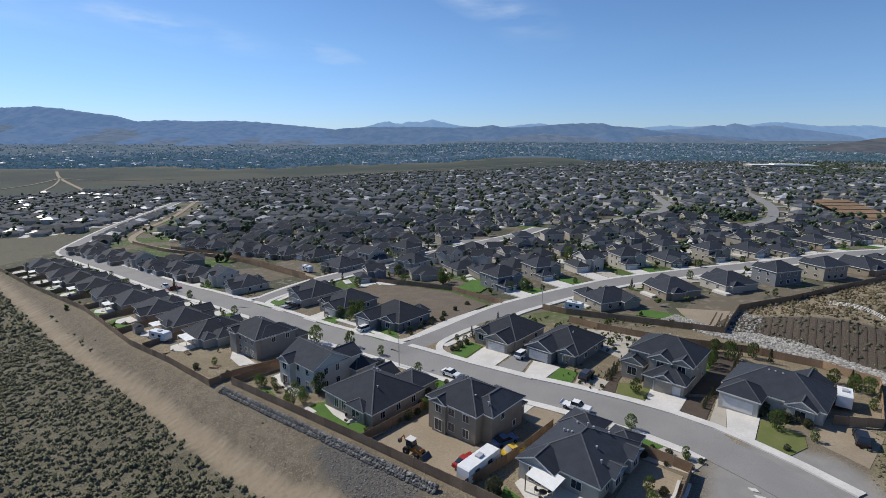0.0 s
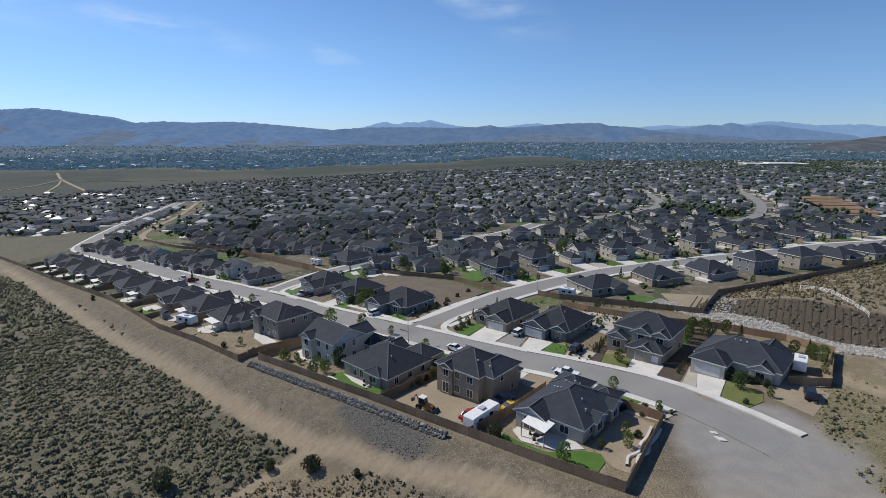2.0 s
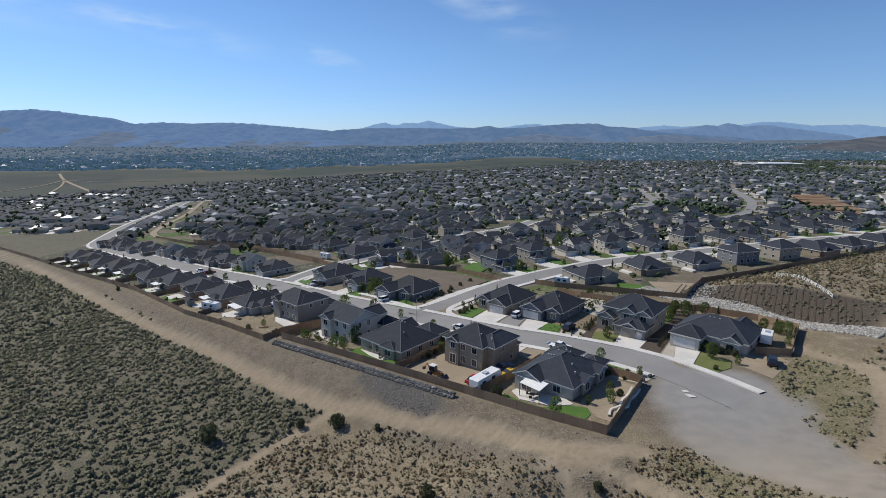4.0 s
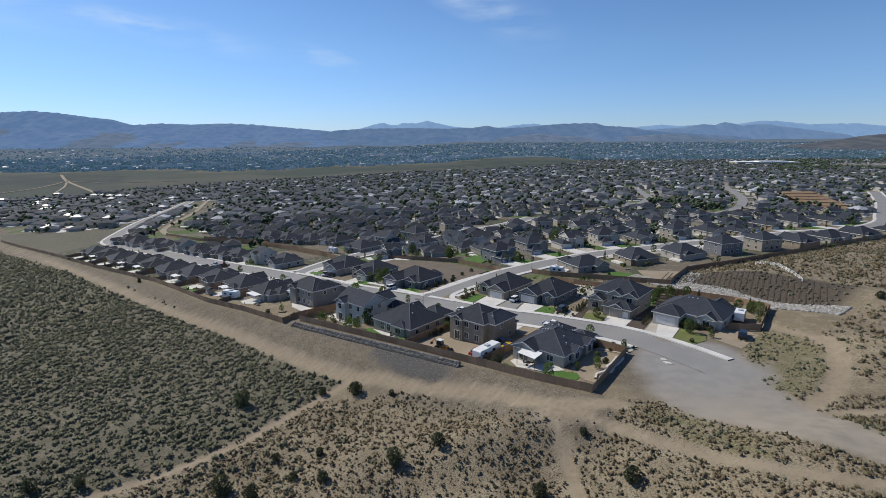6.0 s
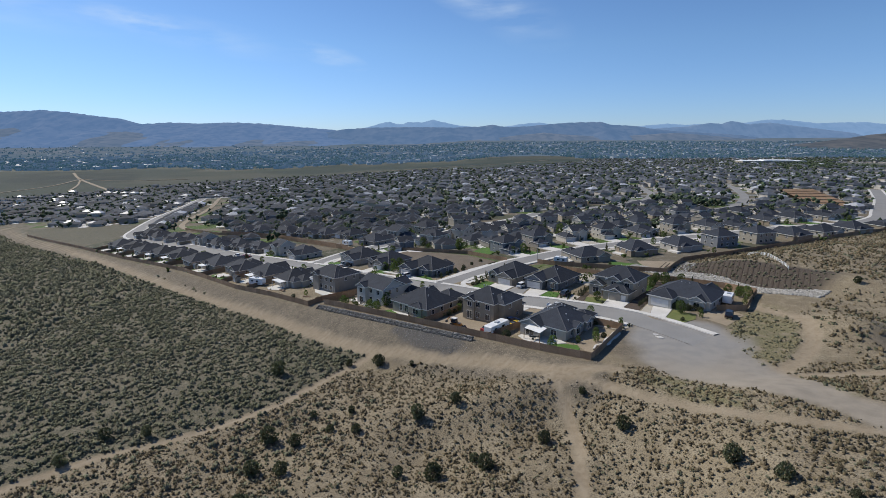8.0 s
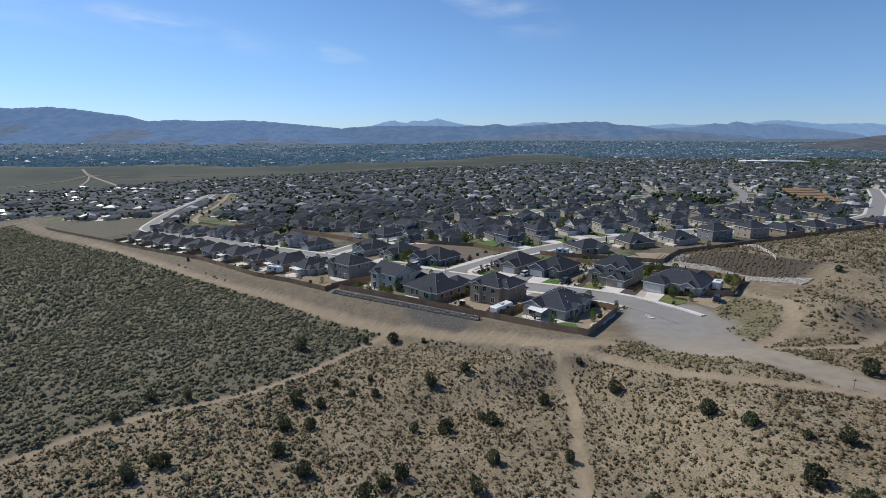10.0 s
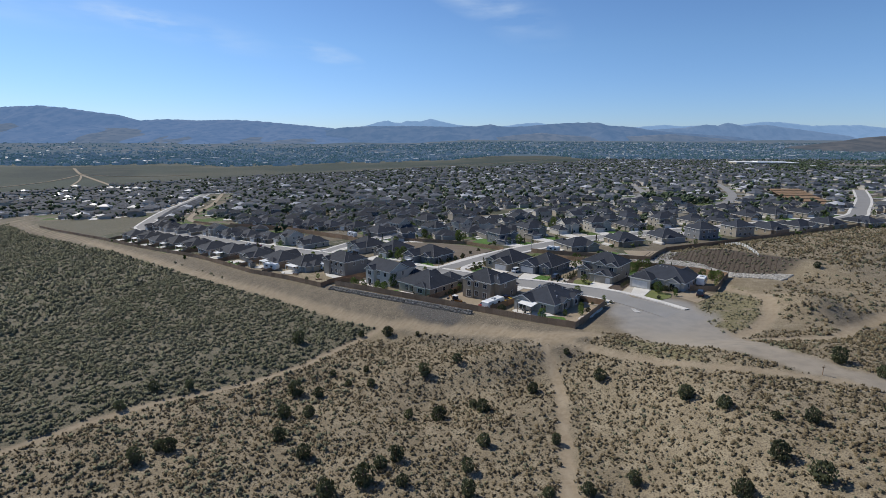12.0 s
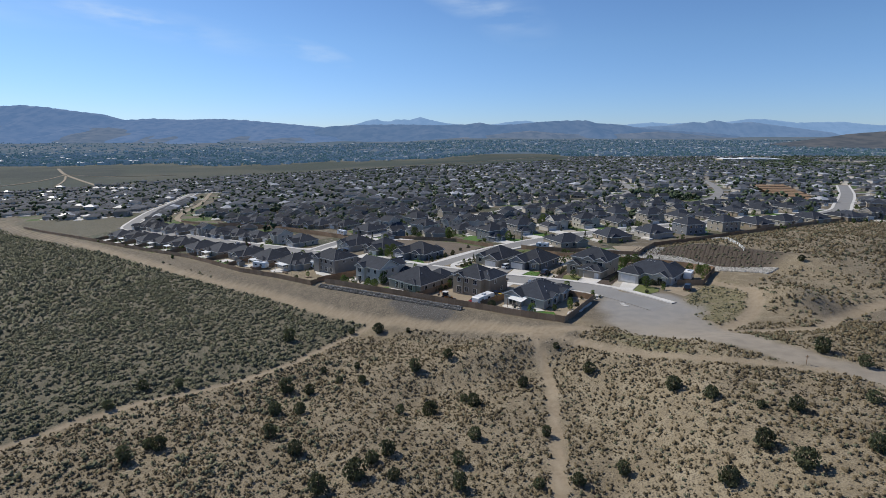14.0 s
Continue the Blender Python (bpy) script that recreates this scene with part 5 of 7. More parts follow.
def field_density(x, y):
    """The dense sagebrush field west of the west track."""
    o = outside_lots(x, y)
    west = west_of(x, y)
    return off_tracks(x, y) * sstep(-1, 1.5, o - strip(x) + 0.8 * wave(x, y, 4, 1)) * west * (0.42 + 0.16 * wave(x, y, 7, 6))


def hill_density(x, y):
    """The sparser brush of the near hill and the east side."""
    o = outside_lots(x, y)
    west = west_of(x, y)
    zone = np.where(x < 28, sstep(10, 14, o), np.where(y < 118, 1.0, 0))
    return off_tracks(x, y) * zone * (1 - west) * (0.48 + 0.22 * wave(x, y, 6, 4))


def east_density(x, y):
    b = 0.846 * (x - 76) + 0.533 * (y - 196)
    a = 0.533 * (x - 76) - 0.846 * (y - 196)
    open_bank = sstep(18, 21, b) * (-0.465 * (x - 88) + 0.885 * (y - 219) < -2)
    low = sstep(2, 5, a - 44) * sstep(0, 4, x - 79)
    return off_tracks(x, y) * np.maximum(open_bank, 0.8 * low) * (0.55 + 0.35 * wave(x, y, 6, 8)) * (x > 72) * (y > 95)


near_field = scrub_places(58000, -130, 0, 50, 225, field_density, 0.6, 1.45, 1)
scatter("sagebrush", near_field, CLUMPS, SAGE, "dense grey-green sagebrush covering the open field", "sagebrush")
scatter("sagebrush", scrub_places(125000, -420, -130, 60, 470, field_density, 0.8, 1.7, 2), CLUMPS_FAR, SAGE, "dense grey-green sagebrush covering the far field", "sagebrush")
scatter("brush", scrub_places(84000, -90, 130, 40, 136, hill_density, 0.28, 0.80, 3), CLUMPS_SMALL, BRUSH, "sparse brown brush dotted over the tan hillside", "brush")
scatter("sagebrush", scrub_places(15000, -90, 130, 40, 136, hill_density, 0.3, 0.8, 13), CLUMPS, SAGE, "small grey-green sagebrush among the brown brush", "sagebrush")
scatter("sagebrush", scrub_places(2600, -90, -12, 55, 125, lambda x, y: hill_density(x, y) * sstep(12, 34, -x), 0.7, 1.5, 16), CLUMPS, SAGE, "grey-green sagebrush on the hill's western foot", "sagebrush")


def grass_density(x, y):
    a = 1 - sstep(0.85, 1.1, np.hypot((x - 72 - 0.5 * (y - 136)) / 8.5, (y - 136) / 19))
    a = np.maximum(a, 1 - sstep(0.7, 1.1, np.hypot((x - 41.5 + 0.6 * (y - 106)) / 4.5, (y - 106) / 10)))
    a = np.maximum(a, 1 - sstep(0.7, 1.1, np.hypot((x - 65.5) / 4.5, (y - 105) / 7.5)))
    return a * off_tracks(x, y, -1.0) * (0.55 + 0.4 * wave(x, y, 5, 3))


scatter("brush", scrub_places(9000, -110, 110, -70, 40, hill_density, 0.4, 1.0, 23), CLUMPS_FAR, BRUSH, "sparse brown brush dotted over the hill crest", "brush")
STRAW = surface("dry_grass_tufts", (0.160, 0.140, 0.075), (0.215, 0.185, 0.108), 0.3, (0.105, 0.105, 0.055), 2, 0.6, 0.95, island=0.35)
scatter("dry_grass", scrub_places(6500, 30, 115, 100, 165, grass_density, 0.25, 0.75, 14), CLUMPS, STRAW, "yellow dry grass tufts on the slope by the road end", "grass")
scatter("sagebrush", scrub_places(2200, 30, 115, 100, 165, grass_density, 0.4, 1.1, 15), CLUMPS, SAGE, "grey-green sagebrush among dry grass", "sagebrush")
scatter("sagebrush", scrub_places(16000, 70, 260, 90, 290, east_density, 0.4, 1.2, 24), CLUMPS, SAGE, "grey-green sagebrush on the eastern slope", "sagebrush")
scatter("brush", scrub_places(26000, 70, 260, 90, 290, east_density, 0.5, 1.3, 4), CLUMPS_SMALL, BRUSH, "low brown brush on the eastern slope", "brush")


def crown(seed, n, shape, leaf):
    """Leaf sprays of a crown; shape gives the radius at a height from 0 to 1."""
    g = np.random.RandomState(seed)
    s = Shape()
    lobes = [(g.uniform(0, 6.28), g.uniform(0.15, 0.9), g.uniform(0.75, 1.15)) for _ in range(7)]
    made = 0
    while made < n:
        t, a = g.uniform(0, 1), g.uniform(0, 6.28)
        r = shape(t) * (0.25 + 0.75 * g.uniform() ** 0.6)
        for la, lh, lr in lobes:
            if abs(t - lh) < 0.22 and math.cos(a - la) > 0.5:
                r *= lr
        if noise.noise(Vector((math.cos(a) * 1.6 + seed, math.sin(a) * 1.6, t * 4.0))) < -0.22:
            continue
        c = Vector((r * math.cos(a), r * math.sin(a), t))
        u = Vector(g.normal(size=3)).normalized()
        w = u.cross(Vector(g.normal(size=3))).normalized()
        q = leaf * g.uniform(0.6, 1.3)
        s.poly(c + u * q, c + w * q * 0.8, c - u * q * 0.9, c - w * q * 0.7)
        made += 1
    return s


def make_tree(name, label, category, seed, h, r, leaf, n, profile, trunk_r, clear, material, m):
    t = thing(name, label, category, m)
    s = crown(seed, n, profile, 1.0 if leaf is None else leaf)
    s.v = [(x * r, y * r, clear * h + z * h * (1 - clear)) for x, y, z in s.v]
    g = random.Random(seed)
    k = Shape()
    k.rod((0, 0, -0.4), (0.04, 0.03, h * 0.45), trunk_r, trunk_r * 0.6, 7)
    k.rod((0.04, 0.03, h * 0.45), (0, 0.05, h * 0.85), trunk_r * 0.6, trunk_r * 0.2, 6)
    for i in range(6):
        a, z0 = i * 1.05 + g.uniform(0, 0.5), h * g.uniform(0.28, 0.6)
        k.rod((0.03, 0.03, z0), (r * 0.6 * math.cos(a), r * 0.6 * math.sin(a), z0 + h * 0.2), trunk_r * 0.4, trunk_r * 0.12, 5)
    part("trunk", k, BARK, t)
    part("crown", s, material, t)
    return t


def cone(t):
    return 1.02 - 0.95 * t


def oval(t):
    return math.sin(math.pi * (0.12 + 0.8 * t)) ** 0.7


JUN, DEC, CON = [], [], []


def grow(kind, x, y, h, turn, label=None, lift=0.0):
    """Place a tree of a kind with the height h; each kind has a few grown forms that are copied."""
    pool = {"juniper": JUN, "deciduous": DEC, "conifer": CON}[kind]
    m = on_ground(x, y, turn, lift, h)
    form = int(turn) % 3
    if len(pool) <= form:
        form = len(pool)
        if kind == "juniper":
            pool.append(make_tree("juniper_bush", "dark green juniper bush on the dry scrub slope", "bush", 31 + form, 1.0, 0.62, 0.12, 460, oval, 0.06, 0.02, JUNIPER, m))
        elif kind == "deciduous":
            pool.append(make_tree("tree", "young leafy green tree in a suburban yard", "tree", 51 + form, 1.0, 0.40, 0.075, 620, oval, 0.022, 0.10, LEAVES, m))
        else:
            pool.append(make_tree("conifer", "slim dark green conifer in a suburban yard", "tree", 71 + form, 1.0, 0.22, 0.085, 360, cone, 0.03, 0.06, JUNIPER, m))
        return pool[form]
    return copy_thing(pool[form], on_ground(x, y, turn, lift, h / pool[form].scale[0]))


# large bushes of the scrub
for i, (x, y, h) in enumerate(((-44.1, 134.6, 4), (-20.1, 138.5, 3.2), (-27.7, 139.4, 2), (-11.5, 135.3, 1.4), (-36.6, 107, 3.6), (-31.1, 105.7, 2.4), (-35.5, 95.9, 3), (-30.4, 95.8, 2.7), (-33.1, 85.8, 2.8), (-26.7, 79.8, 2.8),
                               (-51.3, 82.4, 2.6), (-53.3, 82.7, 2), (-55.5, 79, 2.8), (-69.5, 96.8, 2.2), (-67.7, 105.8, 2.3), (-60.4, 107.1, 2.3), (-25.2, 109.1, 1.8), (-19.9, 108, 2), (-22.2, 115.2, 1.7), (-30, 114.7, 1.6),
                               (-15.3, 72.5, 3.6), (-13.2, 76, 2.6), (-20.4, 69.7, 3.2), (-11, 78.7, 2.8), (-9.2, 71.7, 2.2), (-4.4, 94, 3.2), (-10.3, 94.9, 2), (-8.2, 110.5, 3.2), (-0.6, 112.8, 2.4), (4.3, 95.3, 2.9),
                               (2.5, 97.8, 2), (3.8, 82.6, 2.4), (15, 101.4, 2.4), (16.2, 82.5, 2), (23.7, 110.9, 1.6), (28.1, 99.8, 2.5), (38.5, 85, 3.1), (42, 79.2, 2.5), (46.6, 73.6, 1.6), (51, 72.3, 2.4),
                               (42.1, 65.3, 2.8), (43.9, 59.7, 2.9), (25.3, 70.6, 2.3), (18.3, 68.8, 2.2), (0.8, 75.3, 2.3), (0.8, 69.2, 2.8), (12.4, 68.5, 1.8), (35.6, 61.5, 2.8), (70, 93.4, 3.3), (72.6, 86.6, 2.4),
                               (63.6, 73.8, 2.1), (53.9, 61.1, 2.8), (111.8, 160.9, 2.2))):
    grow("juniper", x, y, 0.86 * h, i * 47.0)


# far trees: sprays of foliage
def blob(seed, n, tall):
    """A far tree as a few ragged clumps of foliage, one metre high."""
    g = np.random.RandomState(seed)
    v, f = [], []
    for i in range(n):
        a, t = g.uniform(0, 6.28), g.uniform(0.25, 0.8)
        r = g.uniform(0.05, 0.26) * (0.4 if tall else 1)
        c = np.array([r * math.cos(a), r * math.sin(a), t])
        q = g.uniform(0.16, 0.30) * (0.7 if tall else 1) * (1.25 if n < 3 else 1)
        k = len(v)
        for d in ((1, 0, 0), (0, 1, 0), (-1, 0, 0), (0, -1, 0), (0, 0, 1), (0, 0, -1)):
            v.append(c + (np.array(d) + g.normal(size=3) * 0.22) * q * g.uniform(0.7, 1.25))
        f += [(k + x, k + y, k + z) for x, y, z in ((0, 1, 4), (1, 2, 4), (2, 3, 4), (3, 0, 4), (1, 0, 5), (2, 1, 5), (3, 2, 5), (0, 3, 5))]
    return np.array(v), np.array(f)


BLOBS = [blob(s, 6, False) for s in range(4)] + [blob(9, 5, True)]
BLOBS_FAR = [blob(40 + s, 3, False) for s in range(4)]
g = np.random.RandomState(11)
near_trees, far_trees = [], []
for d, x, y, turn in far_list:
    for _ in range(g.randint(5, 10) if d < 430 else g.randint(4, 8)):
        tx, ty = x + g.uniform(-13, 13), y + g.uniform(-13, 13)
        if min(abs(tx - x), abs(ty - y)) < 4 and math.hypot(tx - x, ty - y) < 8:
            continue
        if off_street(tx, ty) < 6 or (tx < -190 and ty < 700 and off_street(tx, ty) < 16):
            continue
        if d > 300 or len(near_trees) >= 130:
            far_trees.append((tx, ty, base_z(tx, ty) - 0.2, g.uniform(2.5, 6.5) * (0.8 + 0.4 * g.rand()) * (0.9 if d < 450 else 1.1), g.uniform(0, 6)))
        elif len(near_trees) < 130:
            near_trees.append((tx, ty))
for _ in range(160):
    tx, ty = g.uniform(168, 208), g.uniform(416, 472)
    far_trees.append((tx, ty, base_z(tx, ty) - 0.2, g.uniform(3, 6.5), g.uniform(0, 6)))
scatter("far_trees", [q for q in far_trees if q[1] < 430], BLOBS, LEAVES_FAR, "dark green trees between the houses", "trees")
scatter("far_trees", [q for q in far_trees if q[1] >= 430], BLOBS_FAR, LEAVES_FAR, "dark green trees between the distant houses", "trees")
shrubs = []
for x, y, turn, k, mirror in YARDS:
    for _ in range(16):
        tx, ty = x + g.uniform(-10, 10), y + g.uniform(-13, 13)
        if math.hypot(tx - x, ty - y) > 8.2 and off_street(tx, ty) > 7 and not crowded(tx, ty, 7):
            shrubs.append((tx, ty, base_z(tx, ty) + 0.05, 0.6 + 2.6 * g.rand() ** 2.2, g.uniform(0, 6)))
scatter("garden_shrubs", shrubs, BLOBS, LEAVES, "green shrubs and young trees in the back yards", "shrubs")
for i, (x, y) in enumerate(near_trees):
    if off_street(x, y) > 7 and not crowded(x, y, 8):
        grow("conifer" if i % 4 == 0 else "deciduous", x, y, g.uniform(2.5, 6.5), i * 37.0)
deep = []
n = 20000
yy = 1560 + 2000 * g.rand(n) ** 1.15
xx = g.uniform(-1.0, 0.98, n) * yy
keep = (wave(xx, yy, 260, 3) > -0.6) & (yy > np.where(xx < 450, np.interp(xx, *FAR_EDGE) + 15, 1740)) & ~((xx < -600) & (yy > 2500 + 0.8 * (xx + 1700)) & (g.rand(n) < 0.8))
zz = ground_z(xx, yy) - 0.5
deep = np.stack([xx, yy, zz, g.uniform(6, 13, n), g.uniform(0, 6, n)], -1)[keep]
# these leaves carry the painted blue haze glow
scatter("far_trees", deep, [blob(60 + s, 2, False) for s in range(4)], LEAVES_DEEP, "hazy dark green tree cover of the valley town", "trees")
n = 5200
yy = g.uniform(1000, 1800, n)
xx = g.uniform(0.6, 1.05, n) * yy
keep = (np.abs(yy - 1330 - 0.9 * (xx - 1000)) > 110) | (xx > 1130) | (xx < 900)
scatter("far_trees", np.stack([xx, yy, ground_z(xx, yy) - 0.5, g.uniform(4, 9, n), g.uniform(0, 6, n)], -1)[keep], BLOBS_FAR, LEAVES_FAR, "dark green trees between far houses", "trees")


# ---- rocks ----
def stone(seed):
    g = np.random.RandomState(seed)
    bm = bmesh.new()
    bmesh.ops.create_icosphere(bm, subdivisions=1, radius=0.5)
    for v in bm.verts:
        v.co = v.co * g.uniform(0.72, 1.15)
        v.co.z *= 0.75
    d = bpy.data.meshes.new("stone")
    bm.to_mesh(d)
    bm.free()
    return d


STONES = [stone(s) for s in range(6)]


def stone_arrays(k):
    d = STONES[k]
    return np.array([v.co[:] for v in d.vertices]), np.array([p.vertices[:] for p in d.polygons])


for d in STONES:
    d.materials.append(ROCK_DARK)
g = np.random.RandomState(21)
rip = []
for _ in range(6500):
    a, b = g.uniform(-20, 45), g.uniform(-2.0, 4.6)
    b += 1.2 * math.sin(a / 6)
    x, y = 76 + 0.533 * a + 0.846 * b, 196 - 0.846 * a + 0.533 * b
    rip.append((x, y, base_z(x, y) + 0.05, g.uniform(0.45, 1.15), g.uniform(0, 6)))
for _ in range(500):
    x, y = g.uniform(76, 88), g.uniform(196, 219)
    if abs((x - 76) * 0.885 - (y - 197) * 0.53) < 4:
        rip.append((x + 1.5, y - 1, base_z(x + 1.5, y - 1) + 0.05, g.uniform(0.4, 1.0), g.uniform(0, 6)))
scatter("rip_rap", rip, [stone_arrays(k) for k in range(6)], ROCK_PALE, "pale broken rip-rap stones at the foot of the bank", "rocks")
small = []
for _ in range(3600):
    x, y = g.uniform(-26, 8), g.uniform(130, 160)
    if math.hypot((x + 8) / 10, (y - 143.4 + 0.78 * (x + 8)) / 4.4) < 1:
        small.append((x, y, base_z(x, y), g.uniform(0.12, 0.38), g.uniform(0, 6)))
scatter("slope_stones", small, [stone_arrays(k) for k in range(6)], ROCK_DARK, "grey broken stones strewn down the fill slope", "rocks")
clods = []
for _ in range(9000):
    x, y = g.uniform(-200, 30), g.uniform(112, 330)
    if 300 > y > 110 - 0.9 * (x - 40) - 55 and 1.5 < float(outside_lots(np.float64(x), np.float64(y))) < 14 and float(near_line(TRACK_BASE, x, y)) > 2.2:
        clods.append((x, y, base_z(x, y) - 0.02, 0.12 + 0.45 * g.uniform() ** 4, g.uniform(0, 6)))
scatter("dirt_clods", clods, [stone_arrays(k) for k in range(6)], CLOD, "tan dirt clods strewn on the fill slope", "dirt clods")
weeds = scrub_places(5200, -220, 30, 112, 340, lambda x, y: off_tracks(x, y) * sstep(2, 5, outside_lots(x, y)) * (1 - sstep(11, 15, outside_lots(x, y))) * np.clip(wave(x, y, 5, 12), 0, 1) * 0.8, 0.2, 0.7, 9)
scatter("brush", weeds, CLUMPS, BRUSH, "thin weeds on the bare fill slope", "weeds")


# ---- fences ----
def panel_mesh(w, h):
    """A run of overlapping vertical boards, as one ridged sheet."""
    s = Shape()
    n = max(4, int(w / 0.19))
    line = []
    for i in range(n):
        y = 0.012 if i % 2 else -0.012
        line += [(i * w / n, y), ((i + 1) * w / n, y)]
    line = line + [(w, 0.035), (0, 0.035)]
    s.prism(line, 0.04, h)
    return s.mesh("panel", FENCE)


def post_mesh(h):
    s = Shape()
    s.box(-0.055, 0.055, -0.055, 0.055, -0.5, h + 0.06)
    s.box(-0.075, 0.075, -0.075, 0.075, h + 0.06, h + 0.09)
    return s.mesh("post", FENCE)


PANEL, POST = panel_mesh(2.4, 1.8), post_mesh(1.8)


def fence(line, label="weathered brown cedar board fence along the lots", coarse=1):
    f = thing("fence", label, "fence", pose(0, 0, 0), "lot fences")
    span = 2.4 * coarse
    for (ax, ay), (bx, by) in zip(line, line[1:]):
        length = math.hypot(bx - ax, by - ay)
        n = max(1, round(length / span))
        turn = math.atan2(by - ay, bx - ax)
        for i in range(n):
            x, y = ax + (bx - ax) * i / n, ay + (by - ay) * i / n
            x2, y2 = ax + (bx - ax) * (i + 1) / n, ay + (by - ay) * (i + 1) / n
            z, z2 = base_z(x, y), base_z(x2, y2)
            m = pose(x, y, z, 0, 0, math.degrees(turn)) @ Matrix(((length / n / 2.4, 0, 0, 0), (0, 1, 0, 0), ((z2 - z) / 2.4, 0, 1, 0), (0, 0, 0, 1)))
            part("panel", PANEL, None, f, m=m)
            part("post", POST, None, f, m=pose(x, y, z, 0, 0, math.degrees(turn)))
        part("post", POST, None, f, m=pose(bx, by, base_z(bx, by), 0, 0, math.degrees(turn)))
    return f


fence(FENCE_SOUTH)
fence(FENCE_WEST[:3])
fence(FENCE_WEST[2:5], coarse=1.5)
fence(FENCE_WEST[4:], coarse=3)
fence([(-48.8, 177.1), (-33.5, 188.4)])
fence([(-43.5, 176.4), (-35.2, 184.6)])
fence([(-10.0, 151.2), (0.9, 163.7)])
fence([(7.2, 138.0), (15.6, 146.0), (22.9, 154.6)])
fence([(40.6, 141.0), (33.5, 148.2)])
fence([(88.8, 219.0), (74.7, 199.2), (38.5, 219.0), (32.5, 224.6)])
fence([(88.8, 219.0), (110, 228), (150, 249), (204, 279), (262, 303)], coarse=2)
fence([(77.0, 152.4), (70.0, 154.0)])
fence([(77.0, 152.4), (88.0, 167.1), (84.0, 177.0), (74, 186), (58, 194), (44, 205), (38, 212)])
fence([(-28.3, 268), (-13, 261.3), (4.4, 250.7), (20.6, 231)], coarse=1.5)
fence([(-52, 272), (-65, 285), (-95, 314), (-118, 333), (-163, 360), (-207, 397)], coarse=3)
fence([(-58, 281), (-71, 294), (-99, 322), (-121, 342), (-166, 370)], coarse=3)


def rail_fence(line):
    f = thing("rail_fence", "white three-rail vinyl fence on the bank", "fence", pose(0, 0, 0))
    p = Shape()
    p.box(-0.065, 0.065, -0.065, 0.065, -0.4, 1.2)
    pm = p.mesh("post", WHITE_RAIL)
    for i, (x, y) in enumerate(line):
        part("post", pm, None, f, m=pose(x, y, base_z(x, y)))
        if i:
            r = Shape()
            for z in (0.35, 0.7, 1.05):
                ax, ay = line[i - 1]
                r.rod((ax, ay, base_z(ax, ay) + z), (x, y, base_z(x, y) + z), 0.05, 0.05, 4)
            part("rail", r, WHITE_RAIL, f)


rail_fence(smooth_line([(111, 214), (110, 204), (108, 193), (104, 179)], 2.6))

# ---- rock wall under the south fence ----
wall = thing("rock_wall", "low wall of grey boulders under the fence", "wall", pose(0, 0, 0))
g = np.random.RandomState(33)
count, more = 0, []
for row, (off, lift) in enumerate(((0.95, 0.2), (0.45, 0.9), (0.7, 0.6), (1.2, -0.1))):
    for k in range(150):
        u = k / 150 + g.uniform(-0.003, 0.003)
        ax, ay, bx, by = -44.5, 175.2, 4.0, 138.6
        x, y = ax + (bx - ax) * u - 0.61 * off, ay + (by - ay) * u - 0.79 * off
        size = g.uniform(0.5, 1.0)
        m = pose(x, y, base_z(x, y) + lift * 0.6 + 0.15, g.uniform(-30, 30), g.uniform(-30, 30), g.uniform(0, 360)) @ Matrix.Diagonal((size, size, size, 1))
        if count < 300:
            part("stone", STONES[k % 6], None, wall, m=m)
            count += 1
        else:
            more.append((x, y, base_z(x, y) + lift * 0.6 + 0.1, size, g.uniform(0, 6)))
scatter("wall_stones", more, [stone_arrays(k) for k in range(6)], ROCK_DARK, "grey boulders stacked on the rock wall", "rocks")


# ---- flatwork and yards ----
def slab(name, outline, material, label, category, lift=0.06, deep=0.5, kind="structure"):
    """A patch of ground cover, laid on the slope."""
    n = len(outline)
    s = Shape()
    top = [(x, y, base_z(x, y) + lift + cover(x, y)) for x, y in outline]
    s.v = top + [(x, y, z - deep - 0.3) for x, y, z in top]
    s.f = [tuple(range(n))] + [(i, n + i, n + (i + 1) % n, (i + 1) % n) for i in range(n)]
    return tagged(new(name, s.mesh(name, material)), label, category, kind=kind)


def local_patch(cx, cy, turn, pts):
    c, s = math.cos(radians(turn)), math.sin(radians(turn))
    return [(cx + c * u - s * v, cy + s * u + c * v) for u, v in pts]


def rect(u0, u1, v0, v1):
    return [(u0, v0), (u1, v0), (u1, v1), (u0, v1)]


